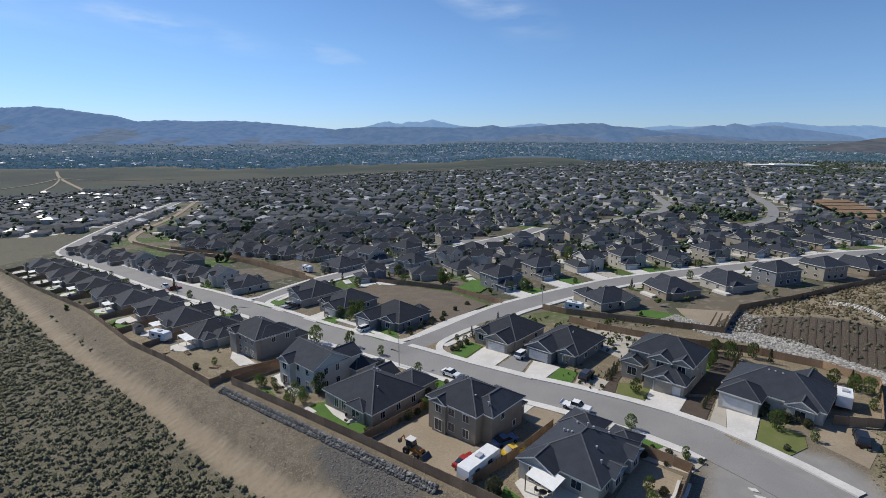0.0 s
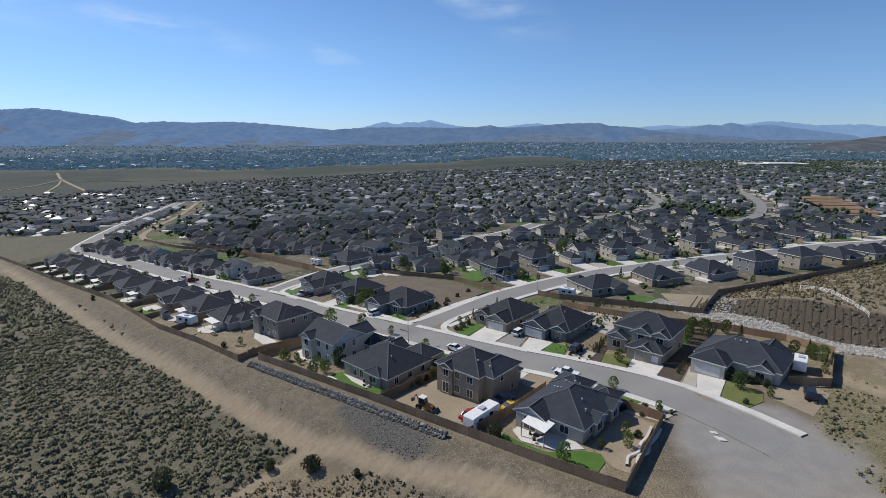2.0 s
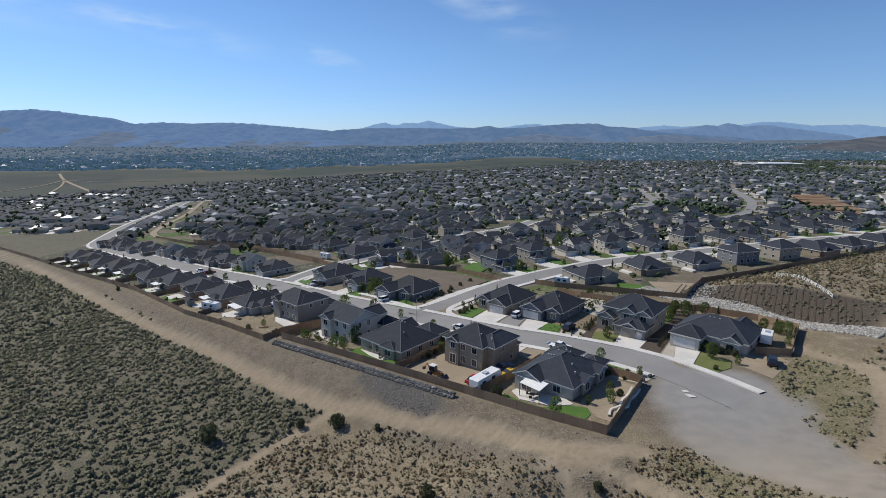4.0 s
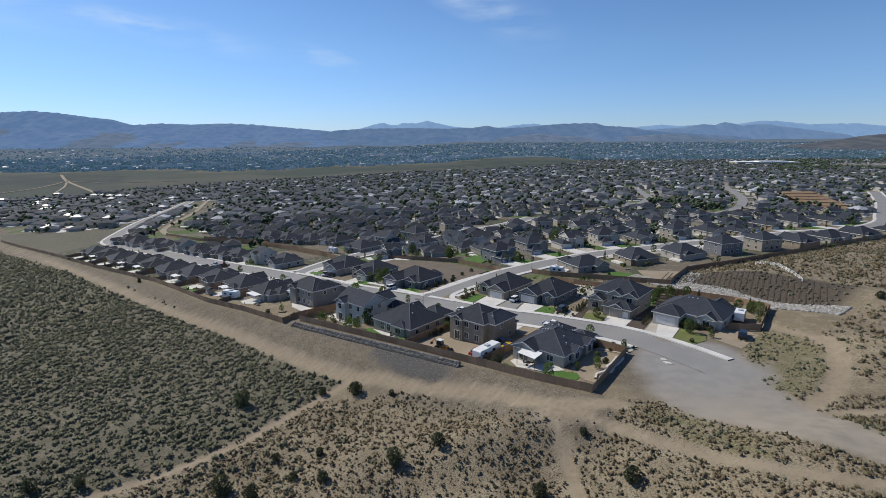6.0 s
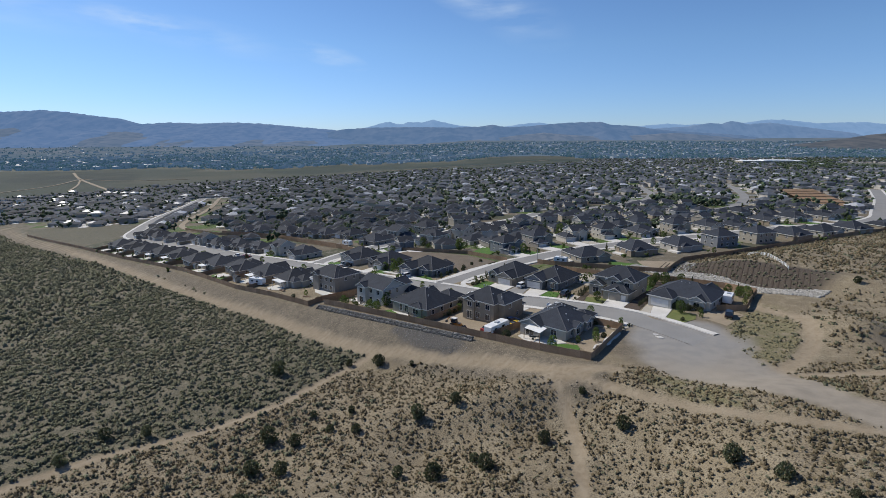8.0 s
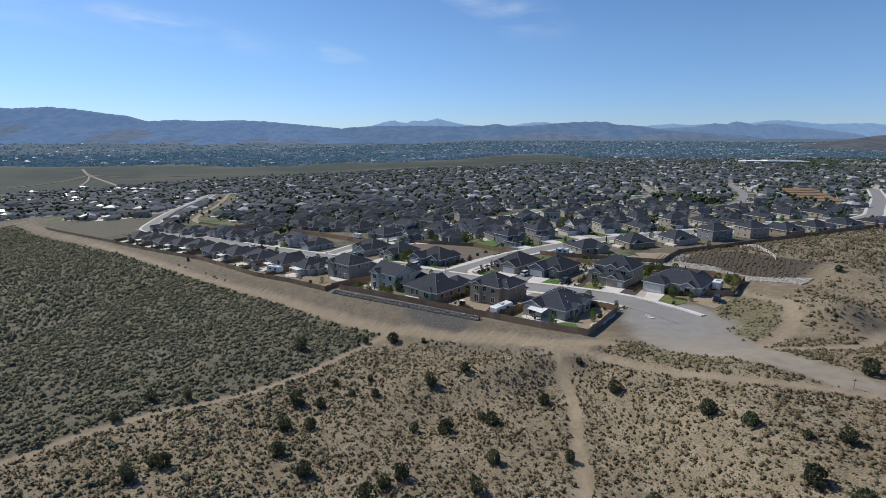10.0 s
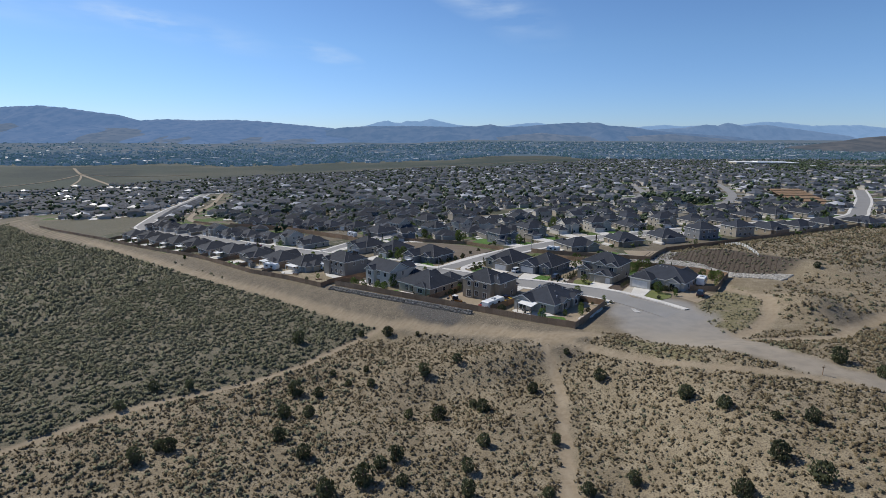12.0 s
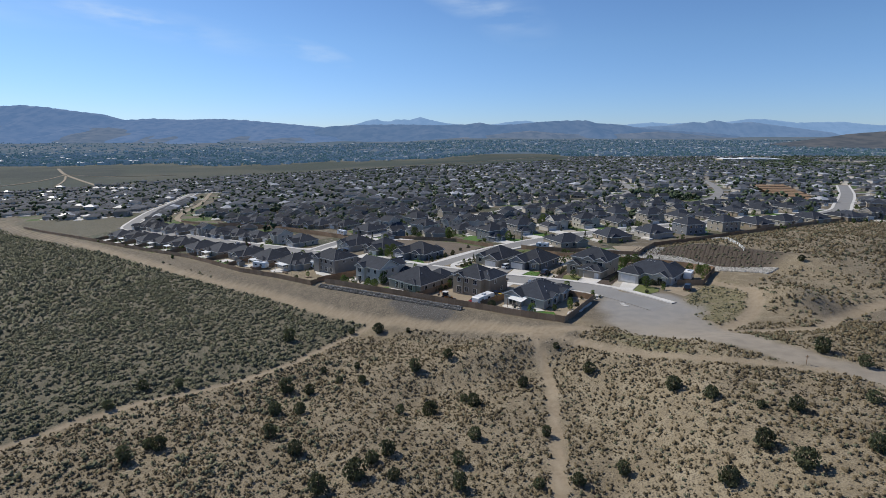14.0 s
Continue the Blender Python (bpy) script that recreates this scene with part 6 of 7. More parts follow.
def driveway(x, y, turn, k, mirror):
    """Concrete from a garage to the street's edge, and a lawn or gravel bed beside it."""
    b = TYPES[k]["b"][1]
    u = ROW * (-b[0] if mirror else b[0])
    v0 = ROW * (b[1] + b[3] / 2)
    c, s = math.cos(radians(turn)), math.sin(radians(turn))
    v1 = v0
    while v1 < v0 + 16:
        px, py = x + c * u - s * v1, y + s * u + c * v1
        if min(float(near_line(l, px, py)) for l in STREETS) < 6.4:
            break
        v1 += 0.5
    if v1 >= v0 + 16 or v1 - v0 < 1:
        return
    slab("driveway", local_patch(x, y, turn, rect(u - 2.9, u + 2.9, v0 - 0.3, v1)), CONCRETE, "pale concrete driveway before a garage", "driveway", 0.14)
    q = -1 if u > 0 else 1
    lo, hi = sorted((u + q * 3.2, u + q * 9.5))
    green = (int(x * 7 + y * 3) % 5) < 3
    pts = [(lo, v0 + 0.6), (hi, v0 - 0.4), (hi - 0.4, v1 - 0.1), (lo, v1 - 0.1)]
    slab("lawn" if green else "gravel_bed", local_patch(x, y, turn, pts), LAWN if green else DG, "green front lawn beside the driveway" if green else "tan gravel front bed beside the driveway", "yard", 0.10)
    g2 = random.Random(int(x * 13 + y))
    for _ in range(2):
        uu, vv = g2.uniform(lo, hi), g2.uniform(v0 + 0.5, v1 - 0.5)
        px, py = local_patch(x, y, turn, [(uu, vv)])[0]
        grow("conifer" if g2.random() < 0.3 else "deciduous", px, py, g2.uniform(1.2, 3.6), g2.uniform(0, 360))


for yard in YARDS:
    driveway(*yard)

SLOPE = surface("brown_slope_soil", (0.120, 0.096, 0.070), (0.155, 0.125, 0.092), 0.3, (0.09, 0.073, 0.054), 3, 0.5, 0.95, 0.4)
for name, pts, mat_, label, cat, lift in (
    # corner lot
    ("patio", [(14.7, 139.6), (15.8, 136.0), (21.0, 133.0), (25.4, 133.2), (24.0, 136.5), (17, 142)], CONCRETE, "pale concrete patio behind the house", "patio", 0.12),
    ("lawn", [(12.2, 134.8), (13.1, 138.9), (15.4, 135.9), (19.4, 132.6), (24.8, 132.9), (27.5, 131.8), (27.6, 129.6), (25.9, 127.2), (23.6, 126.2)], LAWN, "crescent of mown green lawn inside the fence", "lawn", 0.09),
    ("yard_dirt", [(26.8, 134.2), (28.4, 128.2), (30.2, 126.6), (39.2, 140.4), (34.6, 144.8)], YARD_DIRT, "bare tan side yard", "yard", 0.06),
    ("lawn", [(32.6, 151.2), (36.4, 146.5), (39.8, 148.2), (36.0, 152.4)], LAWN, "green front lawn by the sidewalk", "lawn", 0.10),
    ("gravel_bed", [(36.0, 146.3), (35.0, 144.8), (40.4, 140.8), (44.0, 143.6), (39.7, 148.2)], DG, "pale gravel bed with small desert plants", "gravel bed", 0.08),
    ("driveway", [(26.2, 153.2), (31.2, 151.0), (35.0, 153.6), (29.6, 158.2)], CONCRETE, "pale concrete driveway of the corner house", "driveway", 0.13),
    # tan house lot
    ("yard_dirt", [(-8.6, 151.6), (0.5, 160.5), (4.5, 162.0), (16.5, 150.0), (8.0, 140.6), (5.0, 140.0)], YARD_DIRT, "bare tan dirt back yard", "yard", 0.06),
    ("yard_dirt", [(17.8, 158.7), (21.4, 163.1), (26.1, 158.6), (21.3, 153.9)], YARD_DIRT, "bare patchy front yard dirt", "yard", 0.09),
    ("driveway", [(14.2, 160.8), (17.6, 158.4), (21.4, 163.4), (17.4, 167.4)], CONCRETE, "pale concrete driveway of the tan house", "driveway", 0.13),
    # porch house lot
    ("lawn", [(-24.2, 163.0), (-21.5, 166.6), (-19.0, 163.4), (-16.4, 158.8), (-12.3, 157.0), (-9.3, 155.3), (-10.2, 153.6), (-17.3, 158.0)], LAWN, "mown green back lawn below the porch", "lawn", 0.09),
    ("patio", [(-20.0, 165.4), (-17.2, 161.2), (-13.8, 157.8), (-11.8, 158.4), (-14.0, 162.8), (-17.6, 165.8)], CONCRETE, "pale patio by the porch", "patio", 0.13),
    ("patio", [(-24.0, 163.1), (-23.2, 164.9), (-20.8, 162.7), (-22.0, 161.0)], CONCRETE, "small pale concrete pad by the fence", "patio", 0.15),
    ("driveway", [(-8.2, 177.0), (-3.4, 173.2), (0.6, 178.4), (-3.6, 182.6)], CONCRETE, "pale concrete driveway of the porch house", "driveway", 0.13),
    ("lawn", [(-2.6, 173.2), (3.2, 169.0), (6.4, 173.8), (1.4, 177.8)], LAWN, "green front lawn with a round shrub", "lawn", 0.10),
    # white house lot
    ("patio", [(-35.8, 179.4), (-32.3, 175.2), (-27.6, 169.6), (-24.2, 170.6), (-29.6, 178.0), (-33.2, 183.0)], CONCRETE, "large pale patio behind the white house", "patio", 0.12),
    ("lawn", [(-38.0, 173.6), (-34.4, 173.6), (-30.2, 168.6), (-33.6, 168.9)], LAWN, "small kidney-shaped green lawn", "lawn", 0.09),
    ("driveway", [(-18.4, 184.8), (-13.4, 180.6), (-9.4, 185.4), (-14.6, 190.2)], CONCRETE, "pale concrete driveway of the white house", "driveway", 0.13),
    # grey house lot
    ("yard_dirt", [(-48.2, 178.3), (-34.6, 188.6), (-41.4, 187.0), (-53.0, 199.6), (-62.0, 189.0)], YARD_DIRT, "bare tan dirt back yard", "yard", 0.06),
    ("patio", [(-52.5, 197.5), (-50.6, 191.6), (-46.0, 186.2), (-42.6, 187.6), (-47.0, 192.2), (-51.6, 198.2)], CONCRETE, "pale irregular patio behind the grey house", "patio", 0.12),
    ("driveway", [(-38.6, 203.4), (-34.4, 199.6), (-30.6, 203.6), (-35.0, 207.4)], CONCRETE, "pale concrete driveway of the grey house", "driveway", 0.13),
    # across the street
    ("driveway", [(8.6, 186.8), (14.8, 182.2), (19.2, 188.7), (13.2, 194.4)], CONCRETE, "wide pale concrete driveway", "driveway", 0.13),
    ("lawn", [(4.6, 190.2), (8.2, 187.2), (12.8, 194.8), (9.4, 198.2)], LAWN, "dark green corner lawn", "lawn", 0.10),
    ("driveway", [(21.0, 177.8), (24.8, 174.6), (29.4, 180.6), (24.0, 184.6)], CONCRETE, "pale concrete driveway", "driveway", 0.13),
    ("gravel_bed", [(15.6, 182.0), (20.4, 178.2), (23.6, 185.0), (19.8, 188.4)], ASPHALT, "grey gravel parking bed", "gravel bed", 0.09),
    ("lawn", [(25.2, 174.2), (29.4, 170.9), (32.6, 177.6), (29.0, 180.4)], LAWN, "green front lawn by the driveway", "lawn", 0.10),
    ("gravel_bed", [(29.9, 170.6), (34.1, 167.2), (37.8, 172.7), (33.2, 177.7)], DG, "pale gravel bed with dotted shrubs", "gravel bed", 0.09),
    ("mulch_bed", [(34.3, 167.0), (36.6, 165.2), (39.6, 172.4), (42.6, 177.4), (39.5, 178.0)], MULCH, "dark bark mulch bed with shrubs", "planting bed", 0.09),
    ("lawn", [(37.0, 165.0), (40.7, 162.0), (44.8, 168.0), (43.2, 171.2), (39.4, 171.8)], LAWN_DRY, "yellow-green front lawn with a young tree", "lawn", 0.10),
    ("driveway", [(41.0, 161.8), (45.6, 158.0), (50.2, 164.4), (45.4, 169.6)], CONCRETE, "pale concrete driveway", "driveway", 0.13),
    ("mulch_bed", [(45.8, 157.8), (48.8, 154.6), (55.8, 164.8), (50.2, 165.0)], MULCH, "dark bark mulch bed", "planting bed", 0.09),
    ("gravel_bed", [(49.2, 154.0), (51.3, 152.0), (55.6, 160.6), (56.4, 165.2)], DG, "tan gravel strip between lots", "gravel bed", 0.09),
    ("driveway", [(51.4, 152.0), (53.8, 148.4), (59.4, 156.6), (55.6, 160.6)], CONCRETE, "pale concrete driveway", "driveway", 0.13),
    ("lawn", [(54.0, 148.4), (59.4, 156.2), (63.2, 150.8), (61.4, 147.2), (56.6, 144.6)], LAWN_DRY, "yellow-green front lawn with a young tree", "lawn", 0.10),
    ("lawn", [(-18.9, 205.6), (-13.6, 201.0), (-9.4, 202.0), (-10.9, 208.6), (-17.3, 211.0)], LAWN, "green front lawn behind the kerb", "lawn", 0.10),
    ("driveway", [(-24.4, 209.2), (-19.6, 205.4), (-16.8, 210.6), (-22.0, 214.6)], CONCRETE, "pale concrete driveway", "driveway", 0.13),
    ("driveway", [(-41.4, 222.2), (-36.6, 218.4), (-32.0, 225.0), (-36.6, 229.0)], CONCRETE, "pale concrete driveway", "driveway", 0.13),
    ("lawn", [(-36.0, 218.4), (-31.6, 215.0), (-27.4, 221.0), (-31.6, 224.6)], LAWN, "green front lawn by the driveway", "lawn", 0.10),
    ("driveway", [(-55.4, 233.8), (-50.4, 229.8), (-46.0, 237.0), (-50.6, 241.0)], CONCRETE, "pale concrete driveway", "driveway", 0.13),
    ("lawn", [(-62.5, 239.6), (-56.2, 234.6), (-51.6, 241.4), (-57.0, 247.0)], LAWN, "green corner lawn behind the kerb", "lawn", 0.10),
    ("lawn", [(48, 182), (58, 174), (64, 182), (56, 190)], LAWN, "green back lawn beside the fence", "lawn", 0.09),
    ("lawn", [(5, 252), (14, 246), (20, 258), (12, 266)], LAWN, "bright green back lawn inside the fence", "lawn", 0.09),
    ("lawn", [(58, 216), (70, 209), (72, 214), (62, 222)], LAWN, "bright green back lawn", "lawn", 0.09),
    ("yard_dirt", [(70, 203), (74.3, 201), (86, 218), (72, 222)], YARD_DIRT, "bare tan dirt back yard inside the fence", "yard", 0.07),
    ("back_slope", [(-26, 264), (-13, 258.5), (4, 248), (16, 231), (2, 215), (-14, 230), (-34, 252)], SLOPE, "bare brown slope behind the lots", "slope", 0.05),
):
    slab(name, pts, mat_, label, cat, lift)
# broken slab on the dirt
slab("broken_slab", [(46.8, 136.0), (47.2, 134.6), (48.3, 134.3), (48.0, 135.4)], CONCRETE, "broken concrete slab lying on the dirt", "slab", 0.16, 0.4, kind="")
slab("broken_slab", [(46.9, 137.6), (47.1, 136.8), (47.9, 136.4), (47.8, 137.3)], CONCRETE, "broken concrete slab lying on the dirt", "slab", 0.13, 0.4, kind="")


def west_yards():
    """Side fences and patios of the lots along the western fence."""
    for i in range(10):
        cx, cy = -62.0 - 16.0 * i, 206.0 + 12.6 * i
        px, py = cx - 8.0, cy + 6.3
        back = (px - 0.66 * 20, py - 0.75 * 20)
        k = 20.0
        while float(outside_lots(np.float64(px - 0.66 * k), np.float64(py - 0.75 * k))) > -0.3 and k > 2:
            k -= 0.5
        fence([(px - 0.66 * k, py - 0.75 * k), (px + 0.66 * 2, py + 0.75 * 2)], "brown cedar board fence between two lots", 2)
        if i != 4:
            slab("patio", local_patch(cx, cy, -41.5, [(-4.6, -5.4), (2.5, -5.4), (3.6, -9.0), (-1.0, -10.8), (-4.2, -9.6)]), CONCRETE, "pale concrete patio behind a house", "patio", 0.12)
        if i in (2, 3, 6):
            slab("lawn", local_patch(cx, cy, -41.5, [(-6, -8.4), (6, -8.0), (5.4, -11.6), (-5, -12)]), LAWN, "green back lawn inside the fence", "lawn", 0.10)


west_yards()


# ---- patio cover ----
def patio_cover():
    t = thing("patio_cover", "white slatted patio cover on wooden posts", "patio cover", pose(0, 0, 0))
    corners = [(15.9, 137.6), (19.1, 134.1), (21.2, 136.4), (17.9, 139.8)]
    z = base_z(18.5, 137) + 0.3
    top = Shape()
    a, b, c, d = [Vector((x, y, z + h)) for (x, y), h in zip(corners, (2.35, 2.35, 2.75, 2.75))]
    n = 16
    for i in range(n):
        p, q = a.lerp(d, i / n), a.lerp(d, (i + 0.93) / n)
        r, s = b.lerp(c, (i + 0.93) / n), b.lerp(c, i / n)
        up = Vector((0, 0, 0.06))
        k = len(top.v)
        top.v += [tuple(w) for w in (p, s, r, q, p + up, s + up, r + up, q + up)]
        top.f += [tuple(k + j for j in f) for f in ((3, 2, 1, 0), (4, 5, 6, 7), (0, 1, 5, 4), (1, 2, 6, 5), (2, 3, 7, 6), (3, 0, 4, 7))]
    part("slatted_roof", top, WHITE_RAIL, t, kind_label())
    for q in (a, b):
        p = Shape()
        p.box(-0.07, 0.07, -0.07, 0.07, -2.6, 0.0)
        part("post", p, FENCE, t, m=Matrix.Translation(q))


def kind_label():
    return "white slatted roof"


patio_cover()


# ---- vehicles ----
def wheel(parent, x, y, r, w):
    t = Shape()
    t.lathe([(r * 0.62, -w / 2), (r * 0.95, -w / 2), (r, -w / 4), (r, w / 4), (r * 0.95, w / 2), (r * 0.62, w / 2)], 14, "Y")
    k = part("tyre", t, RUBBER, parent, m=Matrix.Translation((x, y, r)))
    q = Shape()
    q.lathe([(0.1 * r, -w / 2 - 0.01), (0.6 * r, -w / 2 + 0.02), (0.6 * r, w / 2 - 0.02), (0.1 * r, w / 2 + 0.01)], 10, "Y")
    part("rim", q, STEEL, k)


def loft(sections):
    """A body through closed outlines with the same number of points."""
    s = Shape()
    n = len(sections[0])
    for sec in sections:
        s.v += [tuple(p) for p in sec]
    for j in range(len(sections) - 1):
        for i in range(n):
            a, b = j * n + i, j * n + (i + 1) % n
            s.f.append((a, b, b + n, a + n))
    s.f += [tuple(range(n))[::-1], tuple((len(sections) - 1) * n + i for i in range(n))]
    return s


def side_body(profile, half, tuck=0.1):
    """A car body: side outline (x, z), drawn in towards its upper edge on both flanks."""
    top = max(z for _, z in profile)
    low = min(z for _, z in profile)

    def y_at(z):
        return half - tuck * ((z - low) / (top - low)) ** 2

    return loft([[(x, -y_at(z) + 0.06, z) for x, z in profile], [(x, -y_at(z), z - 0.01) for x, z in profile], [(x, y_at(z), z - 0.01) for x, z in profile], [(x, y_at(z) - 0.06, z) for x, z in profile]])


def car(kind, paint, x, y, turn, label):
    t = thing(kind, label, "vehicle", on_ground(x, y, turn, 0.12))
    if kind == "pickup":
        L, r = 5.7, 0.4
        body = [(-2.85, 0.45), (2.8, 0.45), (2.85, 0.8), (2.75, 1.08), (1.35, 1.15), (-0.75, 1.15), (-0.78, 0.78), (-2.72, 0.78), (-2.78, 1.12), (-2.85, 1.12)]
        cab = [(-0.8, 1.1), (1.35, 1.1), (0.75, 1.72), (-0.65, 1.75)]
    elif kind == "suv":
        L, r = 4.8, 0.37
        body = [(-2.35, 0.4), (2.35, 0.4), (2.4, 0.75), (2.25, 1.0), (1.2, 1.1), (-2.3, 1.12), (-2.4, 0.8)]
        cab = [(-2.28, 1.08), (1.2, 1.06), (0.55, 1.7), (-2.0, 1.76)]
    else:
        L, r = 4.6, 0.33
        body = [(-2.25, 0.32), (2.25, 0.32), (2.3, 0.6), (2.15, 0.8), (1.05, 0.92), (-1.5, 0.95), (-2.2, 0.92), (-2.3, 0.6)]
        cab = [(-1.75, 0.92), (1.05, 0.9), (0.35, 1.38), (-1.0, 1.42)]
    part("body", side_body(body, 0.95, 0.08), PAINT[paint], t)
    part("cab_glass", side_body(cab, 0.86, 0.16), GLASS, t)
    (ax, az), (bx, bz) = cab[3], cab[2]
    rf = Shape()
    rf.box(ax + 0.08, bx - 0.05, -0.68, 0.68, max(az, bz) - 0.03, max(az, bz) + 0.03)
    part("roof", rf, PAINT[paint], t)
    for wx in (-L * 0.30, L * 0.31):
        for wy in (-0.84, 0.84):
            wheel(t, wx, wy, r, 0.22)
    for wy in (-0.68, 0.68):
        h = Shape()
        h.box(L / 2 - 0.08, L / 2 + 0.02, wy - 0.17, wy + 0.17, r + 0.30, r + 0.44)
        part("headlight", h, FLASH, t)
        h = Shape()
        h.box(-L / 2 - 0.01, -L / 2 + 0.06, wy - 0.13, wy + 0.13, r + 0.34, r + 0.5)
        part("tail_light", h, PAINT["red"], t)
    return t


def trailer(x, y, turn, L, label, stripe="red"):
    t = thing("travel_trailer", label, "trailer", on_ground(x, y, turn, 0.12))
    h = L / 2
    prof = [(-h, 0.55), (h - 0.25, 0.55), (h, 1.0), (h, 2.3), (h - 0.35, 2.75), (-h + 0.2, 2.8), (-h, 2.6)]
    part("body", side_body(prof, 1.2, 0.06), PAINT["white"], t)
    b = Shape()
    b.box(-0.6, 0.6, -0.45, 0.45, 2.75, 3.05)
    part("roof_unit", b, PAINT["silver"], t)
    for sy in (-1, 1):
        w = Shape()
        w.box(-h + 0.6, h - 0.6, sy * 1.205 - 0.01, sy * 1.205 + 0.01, 1.0, 1.14)
        part("stripe", w, PAINT[stripe], t)
        for u in (-h * 0.5, 0.3 * h):
            w = Shape()
            w.box(u - 0.5, u + 0.5, sy * 1.18 - 0.02, sy * 1.18 + 0.02, 1.5, 2.1)
            part("window", w, GLASS, t)
    for wx in (-0.5, 0.4):
        for wy in (-1.05, 1.05):
            wheel(t, wx, wy, 0.34, 0.22)
    k = Shape()
    k.rod((h - 0.2, 0.5, 0.5), (h + 1.0, 0, 0.5), 0.06)
    k.rod((h - 0.2, -0.5, 0.5), (h + 1.0, 0, 0.5), 0.06)
    part("hitch", k, STEEL, t)


def backhoe(x, y, turn):
    t = thing("backhoe", "orange backhoe loader parked in a dirt yard", "digger", on_ground(x, y, turn, 0.1))
    s = side_body([(-0.9, 0.75), (1.9, 0.7), (1.95, 1.4), (0.5, 1.5), (-0.9, 1.45)], 0.5, 0.05)
    part("body", s, PAINT["orange"], t)
    c = side_body([(-0.9, 1.4), (0.5, 1.4), (0.35, 2.45), (-0.8, 2.5)], 0.62, 0.1)
    part("cab", c, GLASS, t)
    r = Shape()
    r.box(-0.95, 0.5, -0.65, 0.65, 2.48, 2.6)
    part("cab_roof", r, TRIM, t, "pale cab roof")
    for wx, rr in ((-0.6, 0.68), (1.6, 0.42)):
        for wy in (-0.85, 0.85):
            wheel(t, wx, wy, rr, 0.38)
    a = Shape()
    for wy in (-0.55, 0.55):
        a.rod((1.0, wy, 1.3), (2.5, wy, 0.7), 0.08)
    part("loader_arm", a, PAINT["orange"], t)
    b = loft([[(2.4, sy, 0.25), (3.1, sy, 0.15), (3.2, sy, 0.22), (2.6, sy, 0.9), (2.45, sy, 0.9)] for sy in (-1.0, 1.0)])
    part("bucket", b, PAINT["dark"], t)
    for p, q in (((-1.0, 0, 1.0), (-2.0, 0.2, 2.4)), ((-2.0, 0.2, 2.4), (-2.9, 0.3, 1.3))):
        m = Shape()
        m.rod(p, q, 0.13, 0.1, 6)
        part("boom", m, PAINT["orange"], t)
    d = Shape()
    d.box(-3.15, -2.7, 0.0, 0.6, 0.8, 1.35)
    part("digging_bucket", d, PAINT["dark"], t)


car("pickup", "white", 28.3, 161.0, -33, "white crew-cab pickup parked at the kerb")
car("sedan", "white", 4.9, 177.6, -36, "white sedan parked at the kerb")
car("sedan", "blue", 14.2, 150.1, 34, "blue sedan parked in a shaded side yard")
car("sedan", "yellow", 15.4, 147.2, 34, "small yellow car beside the fence")
car("suv", "white", 21.6, 187.0, 52, "white sport-utility vehicle before a garage")
car("suv", "dark", 33.6, 174.6, 55, "dark grey sport-utility vehicle on gravel")
car("suv", "black", 70.6, 148.6, 60, "black sport-utility vehicle on bare dirt")
car("suv", "white", -19.8, 209.6, 52, "white van-like vehicle on a driveway")
car("pickup", "silver", -50.6, 236.4, 52, "silver pickup on a driveway")
car("pickup", "dark", -48.6, 234.6, 52, "dark pickup on a driveway")
car("pickup", "white", -112, 270, 140, "white pickup on a driveway")
car("suv", "red", -106, 266, 50, "red sport-utility vehicle on a driveway")
car("sedan", "dark", -13.0, 184.8, 52, "dark sedan beside the white house")
car("sedan", "red", 7.6, 144.4, 50, "red sedan parked beside the travel trailer")
trailer(9.6, 142.3, 50, 7.8, "white travel trailer with red stripe behind the fence")
trailer(76.4, 160.6, 55, 4.6, "white camper trailer inside a fenced side yard", "silver")
trailer(-55.0, 203.6, -40, 6.2, "white travel trailer along a fence", "silver")
trailer(-77.0, 206.5, -20, 6.2, "long white trailer in a back yard", "silver")
trailer(41.5, 222.0, 150, 5.2, "white trailer behind a garage", "silver")
trailer(-60.5, 292.0, 140, 6.0, "white camper trailer beside a path", "silver")
backhoe(-1.0, 147.8, -35)


# ---- street lamp and signs ----
def street_lamp(x, y, turn):
    t = thing("street_lamp", "slim grey steel street lamp at the kerb", "street lamp", on_ground(x, y, turn, 0.15))
    s = Shape()
    s.rod((0, 0, 0), (0, 0, 7.4), 0.10, 0.06, 8)
    part("pole", s, STEEL, t)
    s = Shape()
    s.rod((0, 0, 7.3), (1.6, 0, 7.7), 0.045, 0.04)
    part("arm", s, STEEL, t)
    s = side_body([(1.4, 7.62), (2.2, 7.7), (2.2, 7.8), (1.4, 7.82)], 0.16, 0.05)
    part("lamp_head", s, STEEL, t)


street_lamp(-7.2, 183.6, 50)
street_lamp(-100, 257, 50)
street_lamp(33.4, 231, 140)


